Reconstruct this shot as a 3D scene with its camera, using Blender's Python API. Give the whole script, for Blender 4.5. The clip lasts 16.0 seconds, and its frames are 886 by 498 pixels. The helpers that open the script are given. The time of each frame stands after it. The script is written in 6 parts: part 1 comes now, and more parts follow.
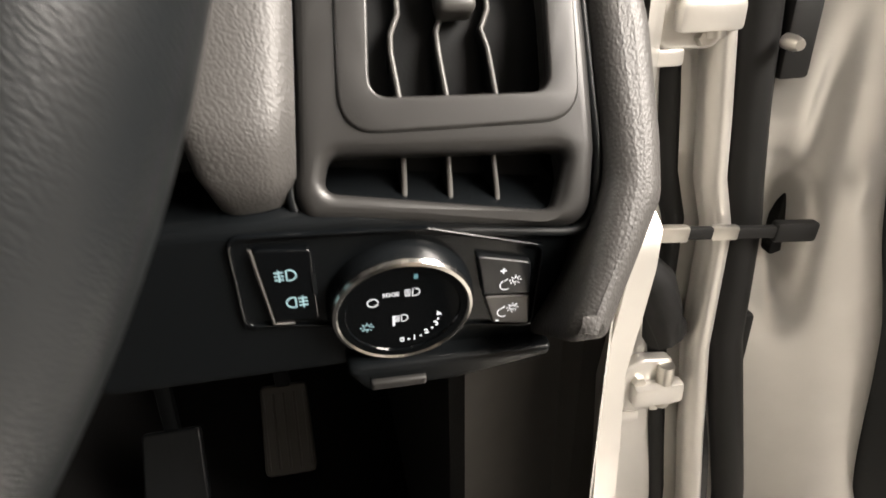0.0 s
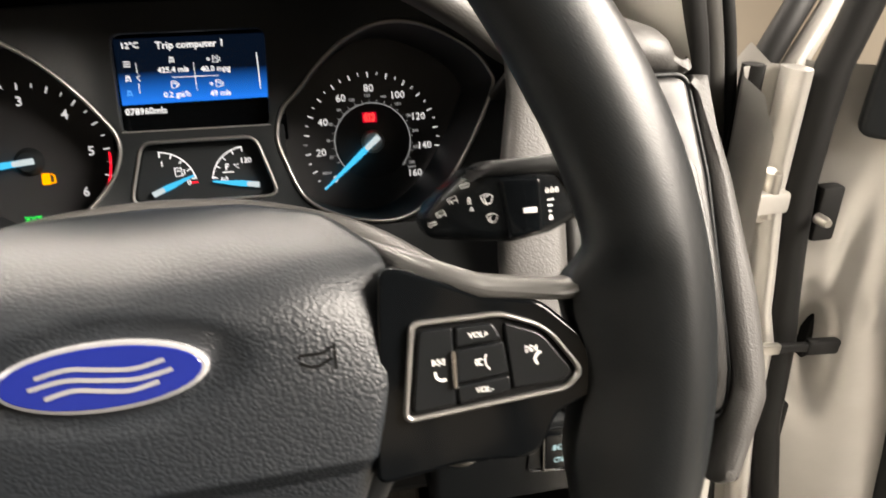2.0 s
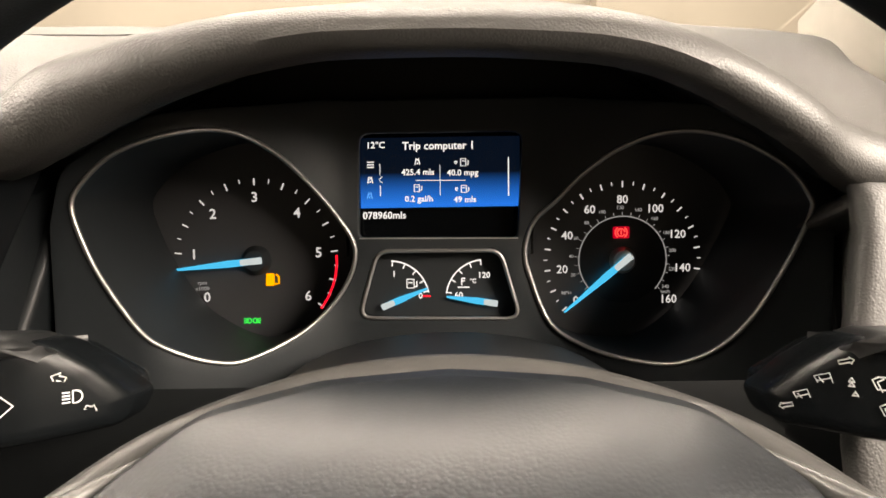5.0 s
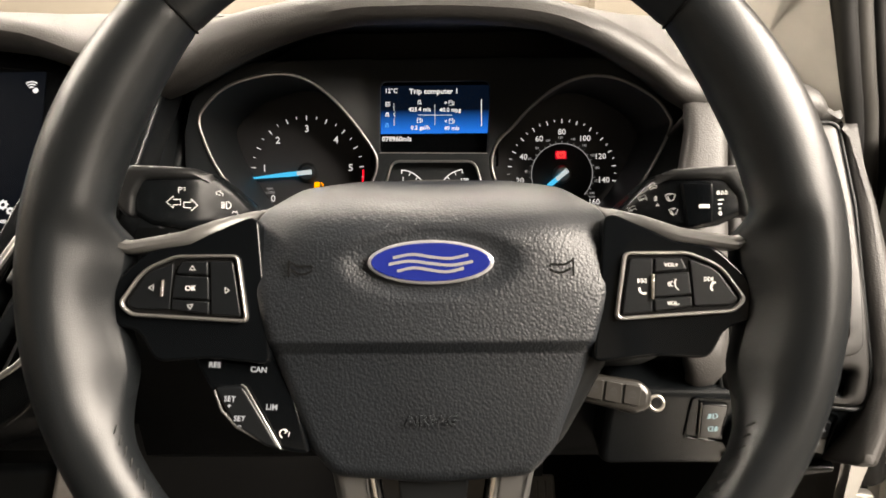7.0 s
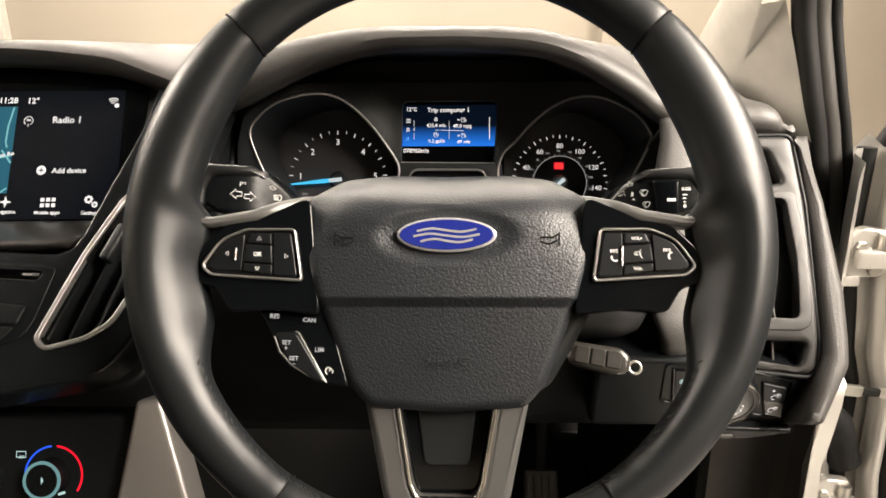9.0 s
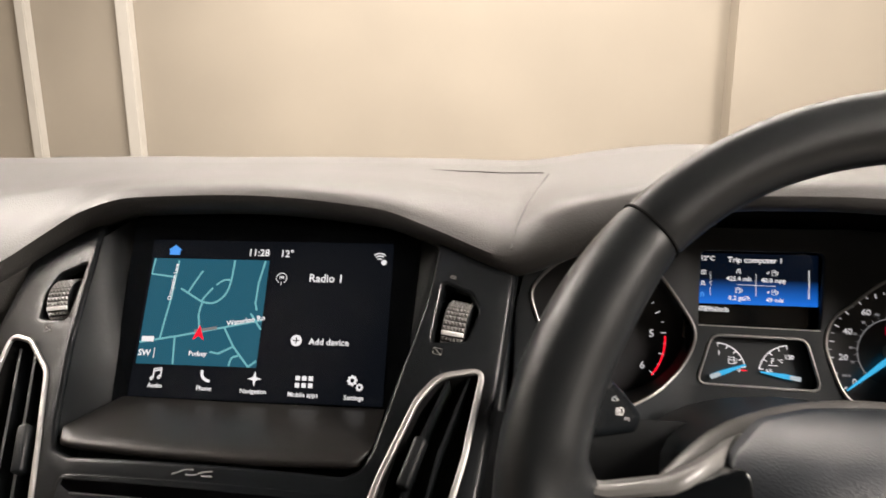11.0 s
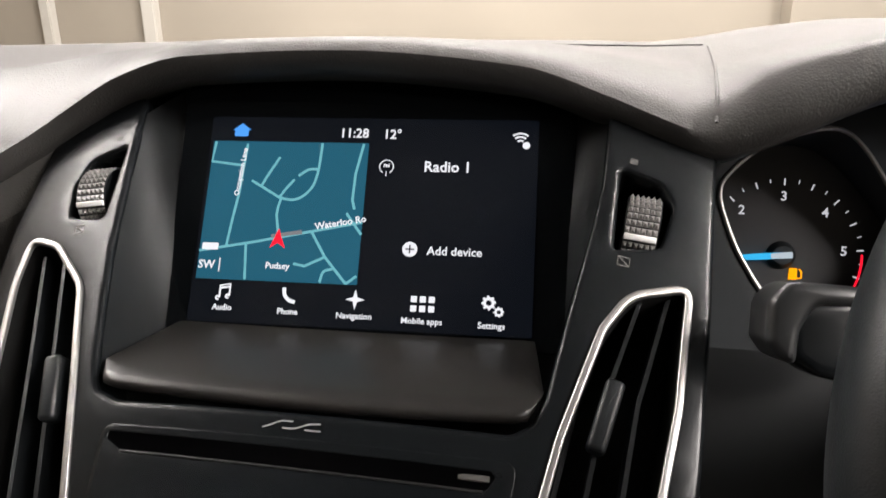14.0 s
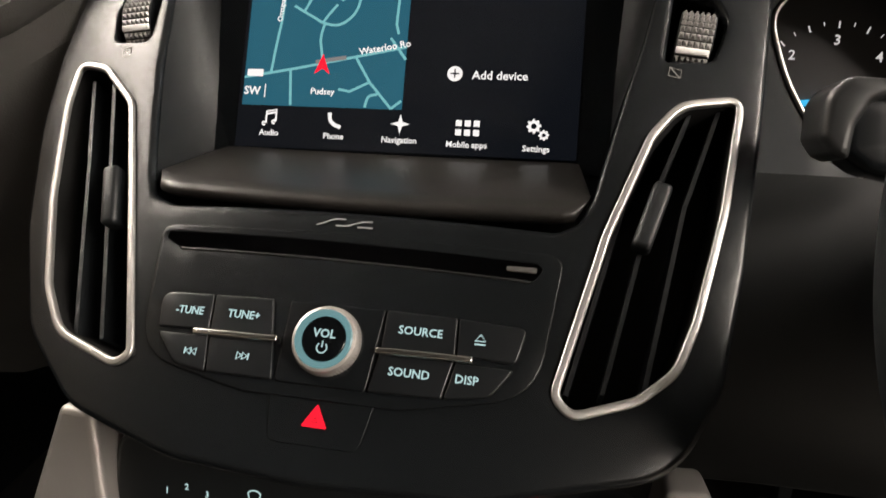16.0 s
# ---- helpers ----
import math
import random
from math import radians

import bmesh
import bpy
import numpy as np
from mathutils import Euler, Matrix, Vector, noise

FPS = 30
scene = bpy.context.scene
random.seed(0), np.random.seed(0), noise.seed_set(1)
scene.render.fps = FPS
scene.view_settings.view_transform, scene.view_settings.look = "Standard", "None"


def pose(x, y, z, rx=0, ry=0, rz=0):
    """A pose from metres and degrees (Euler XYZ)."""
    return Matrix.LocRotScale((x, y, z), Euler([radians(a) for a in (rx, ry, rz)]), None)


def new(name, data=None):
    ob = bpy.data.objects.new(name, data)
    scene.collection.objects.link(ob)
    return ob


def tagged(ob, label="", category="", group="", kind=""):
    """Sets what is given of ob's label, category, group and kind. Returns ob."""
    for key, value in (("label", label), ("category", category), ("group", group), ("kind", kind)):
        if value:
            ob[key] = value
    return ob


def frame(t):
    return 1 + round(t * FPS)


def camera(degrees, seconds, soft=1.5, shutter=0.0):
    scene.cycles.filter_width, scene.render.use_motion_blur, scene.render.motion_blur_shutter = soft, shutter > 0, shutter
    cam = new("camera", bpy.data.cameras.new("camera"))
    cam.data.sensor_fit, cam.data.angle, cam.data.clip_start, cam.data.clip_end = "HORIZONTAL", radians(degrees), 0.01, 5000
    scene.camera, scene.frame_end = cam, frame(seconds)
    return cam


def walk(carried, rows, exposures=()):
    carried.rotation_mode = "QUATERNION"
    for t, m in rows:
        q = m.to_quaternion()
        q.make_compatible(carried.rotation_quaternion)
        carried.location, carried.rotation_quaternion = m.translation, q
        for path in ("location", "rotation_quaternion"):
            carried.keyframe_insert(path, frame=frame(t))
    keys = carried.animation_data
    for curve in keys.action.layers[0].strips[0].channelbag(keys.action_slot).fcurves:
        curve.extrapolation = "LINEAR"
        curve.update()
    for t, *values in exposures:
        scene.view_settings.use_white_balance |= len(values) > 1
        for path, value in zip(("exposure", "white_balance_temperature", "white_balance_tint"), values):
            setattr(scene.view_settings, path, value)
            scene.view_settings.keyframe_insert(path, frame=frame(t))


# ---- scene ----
# Metres. The centre of the steering wheel is the origin, x to the car's right, y ahead, z up.
cam = camera(66.5, 16.0, soft=1.6, shutter=0.3)
METRES, TILT, LEAN, TURN = 1.04, -28.495, 0.907, -11.776
FIRST = (0.1876, -0.0959, -0.0355)
ROWS = [
    (0.0, 0.0, 0.0, 0.0, 0.0, 0.0, 0.0),
    (0.5, -0.011, -0.042, 0.0218, -0.11, 0.17, 0.02),
    (1.0, -0.0291, -0.0818, 0.0424, -0.07, 0.28, -0.03),
    (1.5, -0.0635, -0.1227, 0.0647, -0.08, 0.38, -0.13),
    (2.0, -0.1038, -0.1529, 0.0822, 0.02, 1.73, -0.25),
    (2.5, -0.136, -0.1618, 0.0976, 1.53, 4.65, -1.14),
    (3.0, -0.1601, -0.1517, 0.1045, 4.52, 6.68, -2.54),
    (3.5, -0.1711, -0.1287, 0.1099, 6.96, 7.57, -3.83),
    (3.7, -0.1744, -0.1185, 0.1130, 7.94, 7.58, -4.17),
    (4.7, -0.182, -0.098, 0.115, 9.9, 7.75, -5.35),
    (6.0, -0.1654, -0.164, 0.0725, 10.16, 7.9, -5.76),
    (6.5, -0.1479, -0.21, 0.0446, 10.37, 7.96, -5.99),
    (7.0, -0.1335, -0.2545, 0.0175, 10.51, 8.15, -6.01),
    (7.5, -0.1185, -0.2904, -0.0033, 10.62, 8.57, -6.08),
    (8.0, -0.1106, -0.3217, -0.0208, 10.75, 9.12, -6.2),
    (8.5, -0.1077, -0.3296, -0.0247, 11.07, 10.17, -6.45),
    (9.0, -0.1171, -0.3263, -0.0235, 11.34, 10.62, -6.62),
    (9.5, -0.1511, -0.3358, -0.0069, 11.93, 11.01, -6.99),
    (10.0, -0.1997, -0.3421, 0.02, 13.92, 12.15, -8.11),
    (10.2, -0.2238, -0.3364, 0.0331, 14.86, 12.64, -8.65),
    (11.2, -0.326, -0.272, 0.071, 17.6, 14.0, -9.95),
    (12.5, -0.3927, -0.2102, 0.0718, 18.24, 13.73, -10.28),
    (13.0, -0.3976, -0.1996, 0.0665, 18.33, 13.06, -10.38),
    (13.5, -0.406, -0.1942, 0.0588, 18.43, 11.09, -10.46),
    (14.0, -0.409, -0.1932, 0.0502, 18.67, 8.74, -10.57),
    (14.5, -0.4091, -0.1926, 0.0398, 18.97, 6.69, -10.68),
    (15.0, -0.4089, -0.1946, 0.0301, 19.41, 4.69, -10.89),
    (15.5, -0.4105, -0.1944, 0.0182, 19.99, 2.93, -11.15),
    (16.0, -0.411, -0.1938, 0.007, 20.54, 1.06, -11.38),
]
walk(cam, [(t, pose(*FIRST, TILT, LEAN, TURN) @ pose(METRES * x, METRES * y, METRES * z, 90 + pitch, roll, yaw)) for t, x, y, z, yaw, pitch, roll in ROWS],
     [(0.0, 0.72, 6850, 12.5), (0.5, 1.02, 6800, 12.5), (1.0, 1.1, 6750, 12.5), (1.8, 0.9, 6900, 12), (2.5, 0.72, 7600, 13.5), (8.0, 0.65, 7300, 13), (10.2, 0.6, 7300, 14.5), (12.4, -0.12, 6000, 16), (13.2, 0.04, 6050, 15), (14.0, 0.46, 6500, 14), (15.2, 0.48, 7100, 14), (16.0, 0.49, 7100, 14)])

# ---- world and lamps ----
world = bpy.data.worlds.new("studio_air")
scene.world = world
world.use_nodes = True
world.node_tree.nodes["Background"].inputs[0].default_value = (1.0, 0.93, 0.82, 1)
world.node_tree.nodes["Background"].inputs[1].default_value = 0.18


def ceiling_lamp(x, y, z, sx, sy, watts, colour=(1.0, 0.955, 0.895), tilt=0.0, lean=0.0):
    data = bpy.data.lights.new("ceiling_lamp", "AREA")
    data.shape, data.size, data.size_y, data.energy, data.color = "RECTANGLE", sx, sy, watts, colour
    ob = new("ceiling_lamp", data)
    ob.matrix_world = pose(x, y, z, tilt, lean, 0)
    return ob


# unseen area lamps, added and aimed to light the cabin and its highlights
ceiling_lamp(-0.35, 2.2, 1.75, 3.4, 0.5, 90)
ceiling_lamp(1.75, -0.75, 1.3, 0.8, 2.4, 205, lean=50.0)
ceiling_lamp(-2.3, 0.5, 1.5, 0.6, 1.8, 48, lean=-48.0)
ceiling_lamp(-0.4, -2.8, 1.75, 2.6, 0.5, 16)

# ---- materials ----
MM = 0.001


def material(name, colour, rough=0.5, metal=0.0, grain=0.0, scale=1500.0, vary=0.12, coat=0.0, emit=0.0, cells=False, spec=0.5, blotch=18.0):
    """A surface with stains at one scale, grain and relief at another."""
    m = bpy.data.materials.new(name)
    m.use_nodes = True
    nt = m.node_tree
    b = nt.nodes["Principled BSDF"]
    b.inputs["Metallic"].default_value = metal
    b.inputs["Roughness"].default_value = rough
    b.inputs["Coat Weight"].default_value = coat
    b.inputs["Specular IOR Level"].default_value = spec
    col = (*colour, 1)
    b.inputs["Base Color"].default_value = col
    tc = nt.nodes.new("ShaderNodeTexCoord")
    if vary >= 0.02:
        n1 = nt.nodes.new("ShaderNodeTexNoise")
        n1.inputs["Scale"].default_value, n1.inputs["Detail"].default_value = blotch, 5
        nt.links.new(tc.outputs["Object"], n1.inputs["Vector"])
        ramp = nt.nodes.new("ShaderNodeMapRange")
        ramp.inputs[1].default_value, ramp.inputs[2].default_value = 0.3, 0.7
        ramp.inputs[3].default_value, ramp.inputs[4].default_value = 1 - vary, 1 + vary
        nt.links.new(n1.outputs["Fac"], ramp.inputs[0])
        mix = nt.nodes.new("ShaderNodeVectorMath")
        mix.operation = "SCALE"
        mix.inputs[0].default_value = colour
        nt.links.new(ramp.outputs[0], mix.inputs["Scale"])
        nt.links.new(mix.outputs[0], b.inputs["Base Color"])
    if grain:
        bump = nt.nodes.new("ShaderNodeBump")
        bump.inputs["Strength"].default_value = min(1.0, grain)
        bump.inputs["Distance"].default_value = 0.0004
        if cells:
            v = nt.nodes.new("ShaderNodeTexVoronoi")
            v.feature = "SMOOTH_F1"
            v.inputs["Scale"].default_value = scale
            v.inputs["Smoothness"].default_value = 0.4
            nw = nt.nodes.new("ShaderNodeTexNoise")
            nw.inputs["Scale"].default_value, nw.inputs["Detail"].default_value = scale * 0.35, 3
            add = nt.nodes.new("ShaderNodeVectorMath")
            add.operation = "MULTIPLY_ADD"
            add.inputs[1].default_value = (1.1 / scale,) * 3
            nt.links.new(tc.outputs["Object"], nw.inputs["Vector"])
            nt.links.new(nw.outputs["Color"], add.inputs[0])
            nt.links.new(tc.outputs["Object"], add.inputs[2])
            nt.links.new(add.outputs[0], v.inputs["Vector"])
            inv = nt.nodes.new("ShaderNodeMath")
            inv.operation = "SUBTRACT"
            inv.inputs[0].default_value = 1
            nt.links.new(v.outputs["Distance"], inv.inputs[1])
            nt.links.new(inv.outputs[0], bump.inputs["Height"])
        else:
            n2 = nt.nodes.new("ShaderNodeTexNoise")
            n2.inputs["Scale"].default_value, n2.inputs["Detail"].default_value = scale, 3
            nt.links.new(tc.outputs["Object"], n2.inputs["Vector"])
            nt.links.new(n2.outputs["Fac"], bump.inputs["Height"])
        nt.links.new(bump.outputs[0], b.inputs["Normal"])
    if emit:
        b.inputs["Emission Color"].default_value = col
        b.inputs["Emission Strength"].default_value = emit
    return m


RIM = material("smooth_black_leather", (0.0078, 0.0092, 0.0102), 0.37, grain=0.14, scale=1700, vary=0.08, spec=0.42, cells=True)
AIRBAG = material("grained_black_vinyl", (0.0092, 0.0116, 0.0146), 0.45, grain=0.8, scale=780, cells=True, spec=0.55)
DASH = material("grained_charcoal_foam", (0.049, 0.047, 0.045), 0.48, grain=0.4, scale=900, cells=True, spec=0.44)
# dark grey print, lightened to stand in for the missing lens's reflection
DIAL = material("dial_print_with_lens_haze", (0.042, 0.042, 0.044), 0.4, grain=0.03, scale=2400, vary=0.05, spec=0.5)
HOOD_IN = material("matt_black_plastic", (0.0165, 0.019, 0.021), 0.5, grain=0.1, scale=1200, spec=0.32)
SATIN = material("satin_black_plastic", (0.0048, 0.0058, 0.0066), 0.27, vary=0.04, spec=0.22)
KNEE = material("matt_black_knee_plastic", (0.005, 0.0058, 0.0064), 0.55, grain=0.14, scale=1500, spec=0.2)
SOFT = material("soft_black_plastic", (0.0062, 0.0075, 0.0085), 0.45, grain=0.12, scale=1800, spec=0.3)
GLOSS = material("gloss_black_plastic", (0.0028, 0.0034, 0.004), 0.1, vary=0.04, spec=0.25)
BLACK = material("deep_black_void", (0.006, 0.006, 0.006), 0.8, vary=0.0, spec=0.08)
GREY = material("mid_grey_trim_plastic", (0.020, 0.0195, 0.0188), 0.4, grain=0.08, scale=2200)
KICK = material("mid_grey_footwell_plastic", (0.13, 0.125, 0.115), 0.5, grain=0.1, scale=1500)
DARKGREY = material("dark_grey_plastic", (0.06, 0.058, 0.055), 0.4, grain=0.08, scale=2000)
CHROME = material("satin_chrome", (0.78, 0.76, 0.73), 0.2, metal=1.0, vary=0.06)
RING = material("satin_silver_ring", (0.4, 0.39, 0.375), 0.36, metal=0.85, vary=0.05)
SILVER = material("silver_trim_plastic", (0.42, 0.40, 0.38), 0.36, metal=0.6, vary=0.06)
LEG_M = material("satin_dark_silver_plastic", (0.1300, 0.1290, 0.1250), 0.34, metal=0.6, vary=0.06)
PAINT = material("silver_car_paint", (0.5, 0.485, 0.455), 0.32, metal=0.5, coat=0.5, vary=0.06)
RUBBER = material("black_rubber_seal", (0.007, 0.007, 0.007), 0.6, grain=0.15, scale=900, spec=0.25)
CLOTH = material("cream_pillar_cloth", (0.42, 0.40, 0.35), 0.85, grain=0.3, scale=1600)
# unseen lining, its grey darkened so it reflects as if in shade
LINING = material("darkened_headlining", (0.06, 0.06, 0.06), 0.9, grain=0.3, scale=1500)
CARPET = material("black_carpet", (0.004, 0.004, 0.004), 0.95, grain=1.0, scale=700)
STEEL = material("zinc_steel", (0.5, 0.48, 0.44), 0.35, metal=0.9, vary=0.3)
WALL = material("cream_studio_wall", (0.39, 0.345, 0.285), 0.7, grain=0.2, scale=60, vary=0.1, blotch=1.1)
# ceiling out of view, kept dark to hold down bounce and reflections
CEILING = material("darkened_unseen_ceiling", (0.05, 0.048, 0.045), 0.9, grain=0.2, scale=60)
FLOOR = material("grey_painted_concrete", (0.3, 0.29, 0.27), 0.35, grain=0.3, scale=90, vary=0.2, blotch=2.5)
POST = material("white_painted_post", (0.62, 0.59, 0.54), 0.5, vary=0.05)
BADGE = material("blue_enamel", (0.012, 0.02, 0.16), 0.12, coat=0.8, vary=0.0)
SILVERINK = material("bright_silver_enamel", (0.72, 0.72, 0.74), 0.2, metal=0.7, vary=0.0)
INK = material("white_print", (0.75, 0.75, 0.73), 0.5, vary=0.0)
THREAD = material("grey_thread", (0.05, 0.05, 0.05), 0.8)
KEYGREY = material("worn_grey_key_plastic", (0.0248, 0.0231, 0.0204), 0.3, grain=0.12, scale=800, vary=0.3)


def glow(name, colour, strength):
    m = bpy.data.materials.new(name)
    m.use_nodes = True
    b = m.node_tree.nodes["Principled BSDF"]
    b.inputs["Base Color"].default_value = (0.004, 0.004, 0.004, 1)
    b.inputs["Emission Color"].default_value = (*colour, 1)
    b.inputs["Emission Strength"].default_value = strength
    b.inputs["Roughness"].default_value = 0.2
    b.inputs["Specular IOR Level"].default_value = 0.2
    return m


G_WHITE = glow("lit_white_print", (0.9, 0.92, 0.95), 0.75)
G_NUM = glow("lit_grey_print", (0.8, 0.82, 0.85), 0.48)
G_DIM = glow("lit_dim_print", (0.7, 0.72, 0.75), 0.22)
G_ICE = glow("lit_ice_blue_print", (0.55, 0.85, 0.9), 0.55)
G_NEEDLE = glow("lit_blue_needle", (0.03, 0.42, 0.75), 0.85)
G_RED = glow("lit_red_lamp", (1.0, 0.01, 0.03), 1.0)
G_AMBER = glow("lit_amber_lamp", (1.0, 0.33, 0.0), 1.1)
G_GREEN = glow("lit_green_lamp", (0.0, 0.75, 0.08), 0.8)
next(n for n in AIRBAG.node_tree.nodes if n.type == "BUMP").inputs["Distance"].default_value = 0.00024
# the cover's grain dies out towards its smooth upper edge
_nt = AIRBAG.node_tree
_sep, _fade, _tc = _nt.nodes.new("ShaderNodeSeparateXYZ"), _nt.nodes.new("ShaderNodeMapRange"), _nt.nodes.new("ShaderNodeTexCoord")
_fade.inputs[1].default_value, _fade.inputs[2].default_value, _fade.inputs[3].default_value, _fade.inputs[4].default_value = 0.006, 0.036, 1.0, 0.12
_nt.links.new(_tc.outputs["Object"], _sep.inputs[0])
_nt.links.new(_sep.outputs["Y"], _fade.inputs[0])
_nt.links.new(_fade.outputs[0], next(n for n in _nt.nodes if n.type == "BUMP").inputs["Strength"])
G_TEAL = glow("lit_map_ground", (0.010, 0.080, 0.125), 1.0)
G_ROAD = glow("lit_map_road", (0.12, 0.36, 0.40), 1.0)
G_SCREEN = glow("lit_black_screen", (0.002, 0.003, 0.005), 1.0)
G_HOUSE = glow("lit_blue_icon", (0.06, 0.28, 0.75), 1.0)
RIB = material("grey_slat_plastic", (0.08, 0.078, 0.073), 0.4, vary=0.05)
G_BLUE = glow("lit_blue_arc", (0.01, 0.08, 0.75), 1.0)
G_RING = glow("lit_pale_ring", (0.16, 0.36, 0.40), 0.55)


def display_blue():
    m = glow("lit_blue_display", (0.0, 0.1, 0.6), 1.0)
    nt = m.node_tree
    tc = nt.nodes.new("ShaderNodeTexCoord")
    sep = nt.nodes.new("ShaderNodeSeparateXYZ")
    rng = nt.nodes.new("ShaderNodeMapRange")
    rng.inputs[1].default_value, rng.inputs[2].default_value = 0.0054, 0.0445
    ramp = nt.nodes.new("ShaderNodeValToRGB")
    ramp.color_ramp.elements[0].position, ramp.color_ramp.elements[0].color = 0.04, (0.003, 0.12, 0.55, 1)
    ramp.color_ramp.elements[1].position, ramp.color_ramp.elements[1].color = 0.5, (0.001, 0.003, 0.008, 1)
    nt.links.new(tc.outputs["Object"], sep.inputs[0])
    nt.links.new(sep.outputs["Y"], rng.inputs[0])
    nt.links.new(rng.outputs[0], ramp.inputs[0])
    nt.links.new(ramp.outputs[0], nt.nodes["Principled BSDF"].inputs["Emission Color"])
    return m


G_DISPLAY = display_blue()


def clear_glass(name, tint):
    m = bpy.data.materials.new(name)
    m.use_nodes = True
    b = m.node_tree.nodes["Principled BSDF"]
    b.inputs["Base Color"].default_value = (*tint, 1)
    b.inputs["Transmission Weight"].default_value = 1.0
    b.inputs["Roughness"].default_value = 0.0
    b.inputs["IOR"].default_value = 1.05
    return m


KNURL = material("grey_ribbed_rubber", (0.16, 0.155, 0.15), 0.35)
LEDGE_M = material("dark_brown_grey_plastic", (0.013, 0.0122, 0.0115), 0.34, grain=0.05, scale=2000, vary=0.05, spec=0.34)
KNOBCAP = glow("lit_pale_pointer_tip", (0.62, 0.74, 0.8), 0.55)
GLASS = clear_glass("windscreen_glass", (0.97, 0.98, 0.97))

# ---- building helpers (local coordinates in millimetres) ----


def thing(name, m, label, category, group="", kind=""):
    ob = new(name)
    ob.empty_display_size = 0.02
    ob.matrix_world = m
    return tagged(ob, label, category, group, kind)


def leaned(x, y, z, lean, turn=0.0):
    """A frame on a face that leans back by that many degrees: x across, y up the face, z out of it."""
    return pose(x, y, z, 90 - lean, 0, turn)


def smooth(me, angle=32):
    me.polygons.foreach_set("use_smooth", [True] * len(me.polygons))
    me.set_sharp_from_angle(angle=radians(angle))
    me.update()


def mesh_part(name, me, mat, parent, label="", m=None, angle=32):
    if not me.materials:
        me.materials.append(mat)
    if not me.has_custom_normals:
        smooth(me, angle)
    ob = new(name, me)
    if parent:
        ob.parent = parent
    if m:
        ob.matrix_local = m
    if label:
        ob["label"] = label
    return ob


def part(name, bm, mat, parent, label="", m=None, angle=32):
    bmesh.ops.recalc_face_normals(bm, faces=bm.faces)
    me = bpy.data.meshes.new(name)
    bm.to_mesh(me)
    bm.free()
    return mesh_part(name, me, mat, parent, label, m, angle)


def rounded(points, seg=6):
    """An outline from corners (x, y, radius), in millimetres."""
    out, n = [], len(points)
    for i in range(n):
        p, q, r = Vector(points[i - 1][:2]), Vector(points[i][:2]), Vector(points[(i + 1) % n][:2])
        rad = points[i][2] if len(points[i]) > 2 else 0
        a, b = (p - q), (r - q)
        la, lb = a.length, b.length
        if rad <= 0 or la < 1e-6 or lb < 1e-6:
            out.append((q.x, q.y))
            continue
        a.normalize(), b.normalize()
        half = a.angle(b) / 2
        cut = min(rad / max(math.tan(half), 1e-3), la * 0.49, lb * 0.49)
        s, e = q + a * cut, q + b * cut
        for k in range(seg + 1):
            t = k / seg
            v = s * (1 - t) ** 2 + q * 2 * t * (1 - t) + e * t * t
            out.append((v.x, v.y))
    return out


def box_outline(x0, y0, x1, y1, r=0.0, seg=5):
    return rounded([(x0, y0, r), (x1, y0, r), (x1, y1, r), (x0, y1, r)], seg)


def ellipse(cx, cy, rx, ry, n=48, a0=0.0, a1=360.0):
    closed = abs(a1 - a0) >= 360
    k = n if closed else n + 1
    return [(cx + rx * math.cos(radians(a0 + (a1 - a0) * i / n)), cy + ry * math.sin(radians(a0 + (a1 - a0) * i / n))) for i in range(k)]


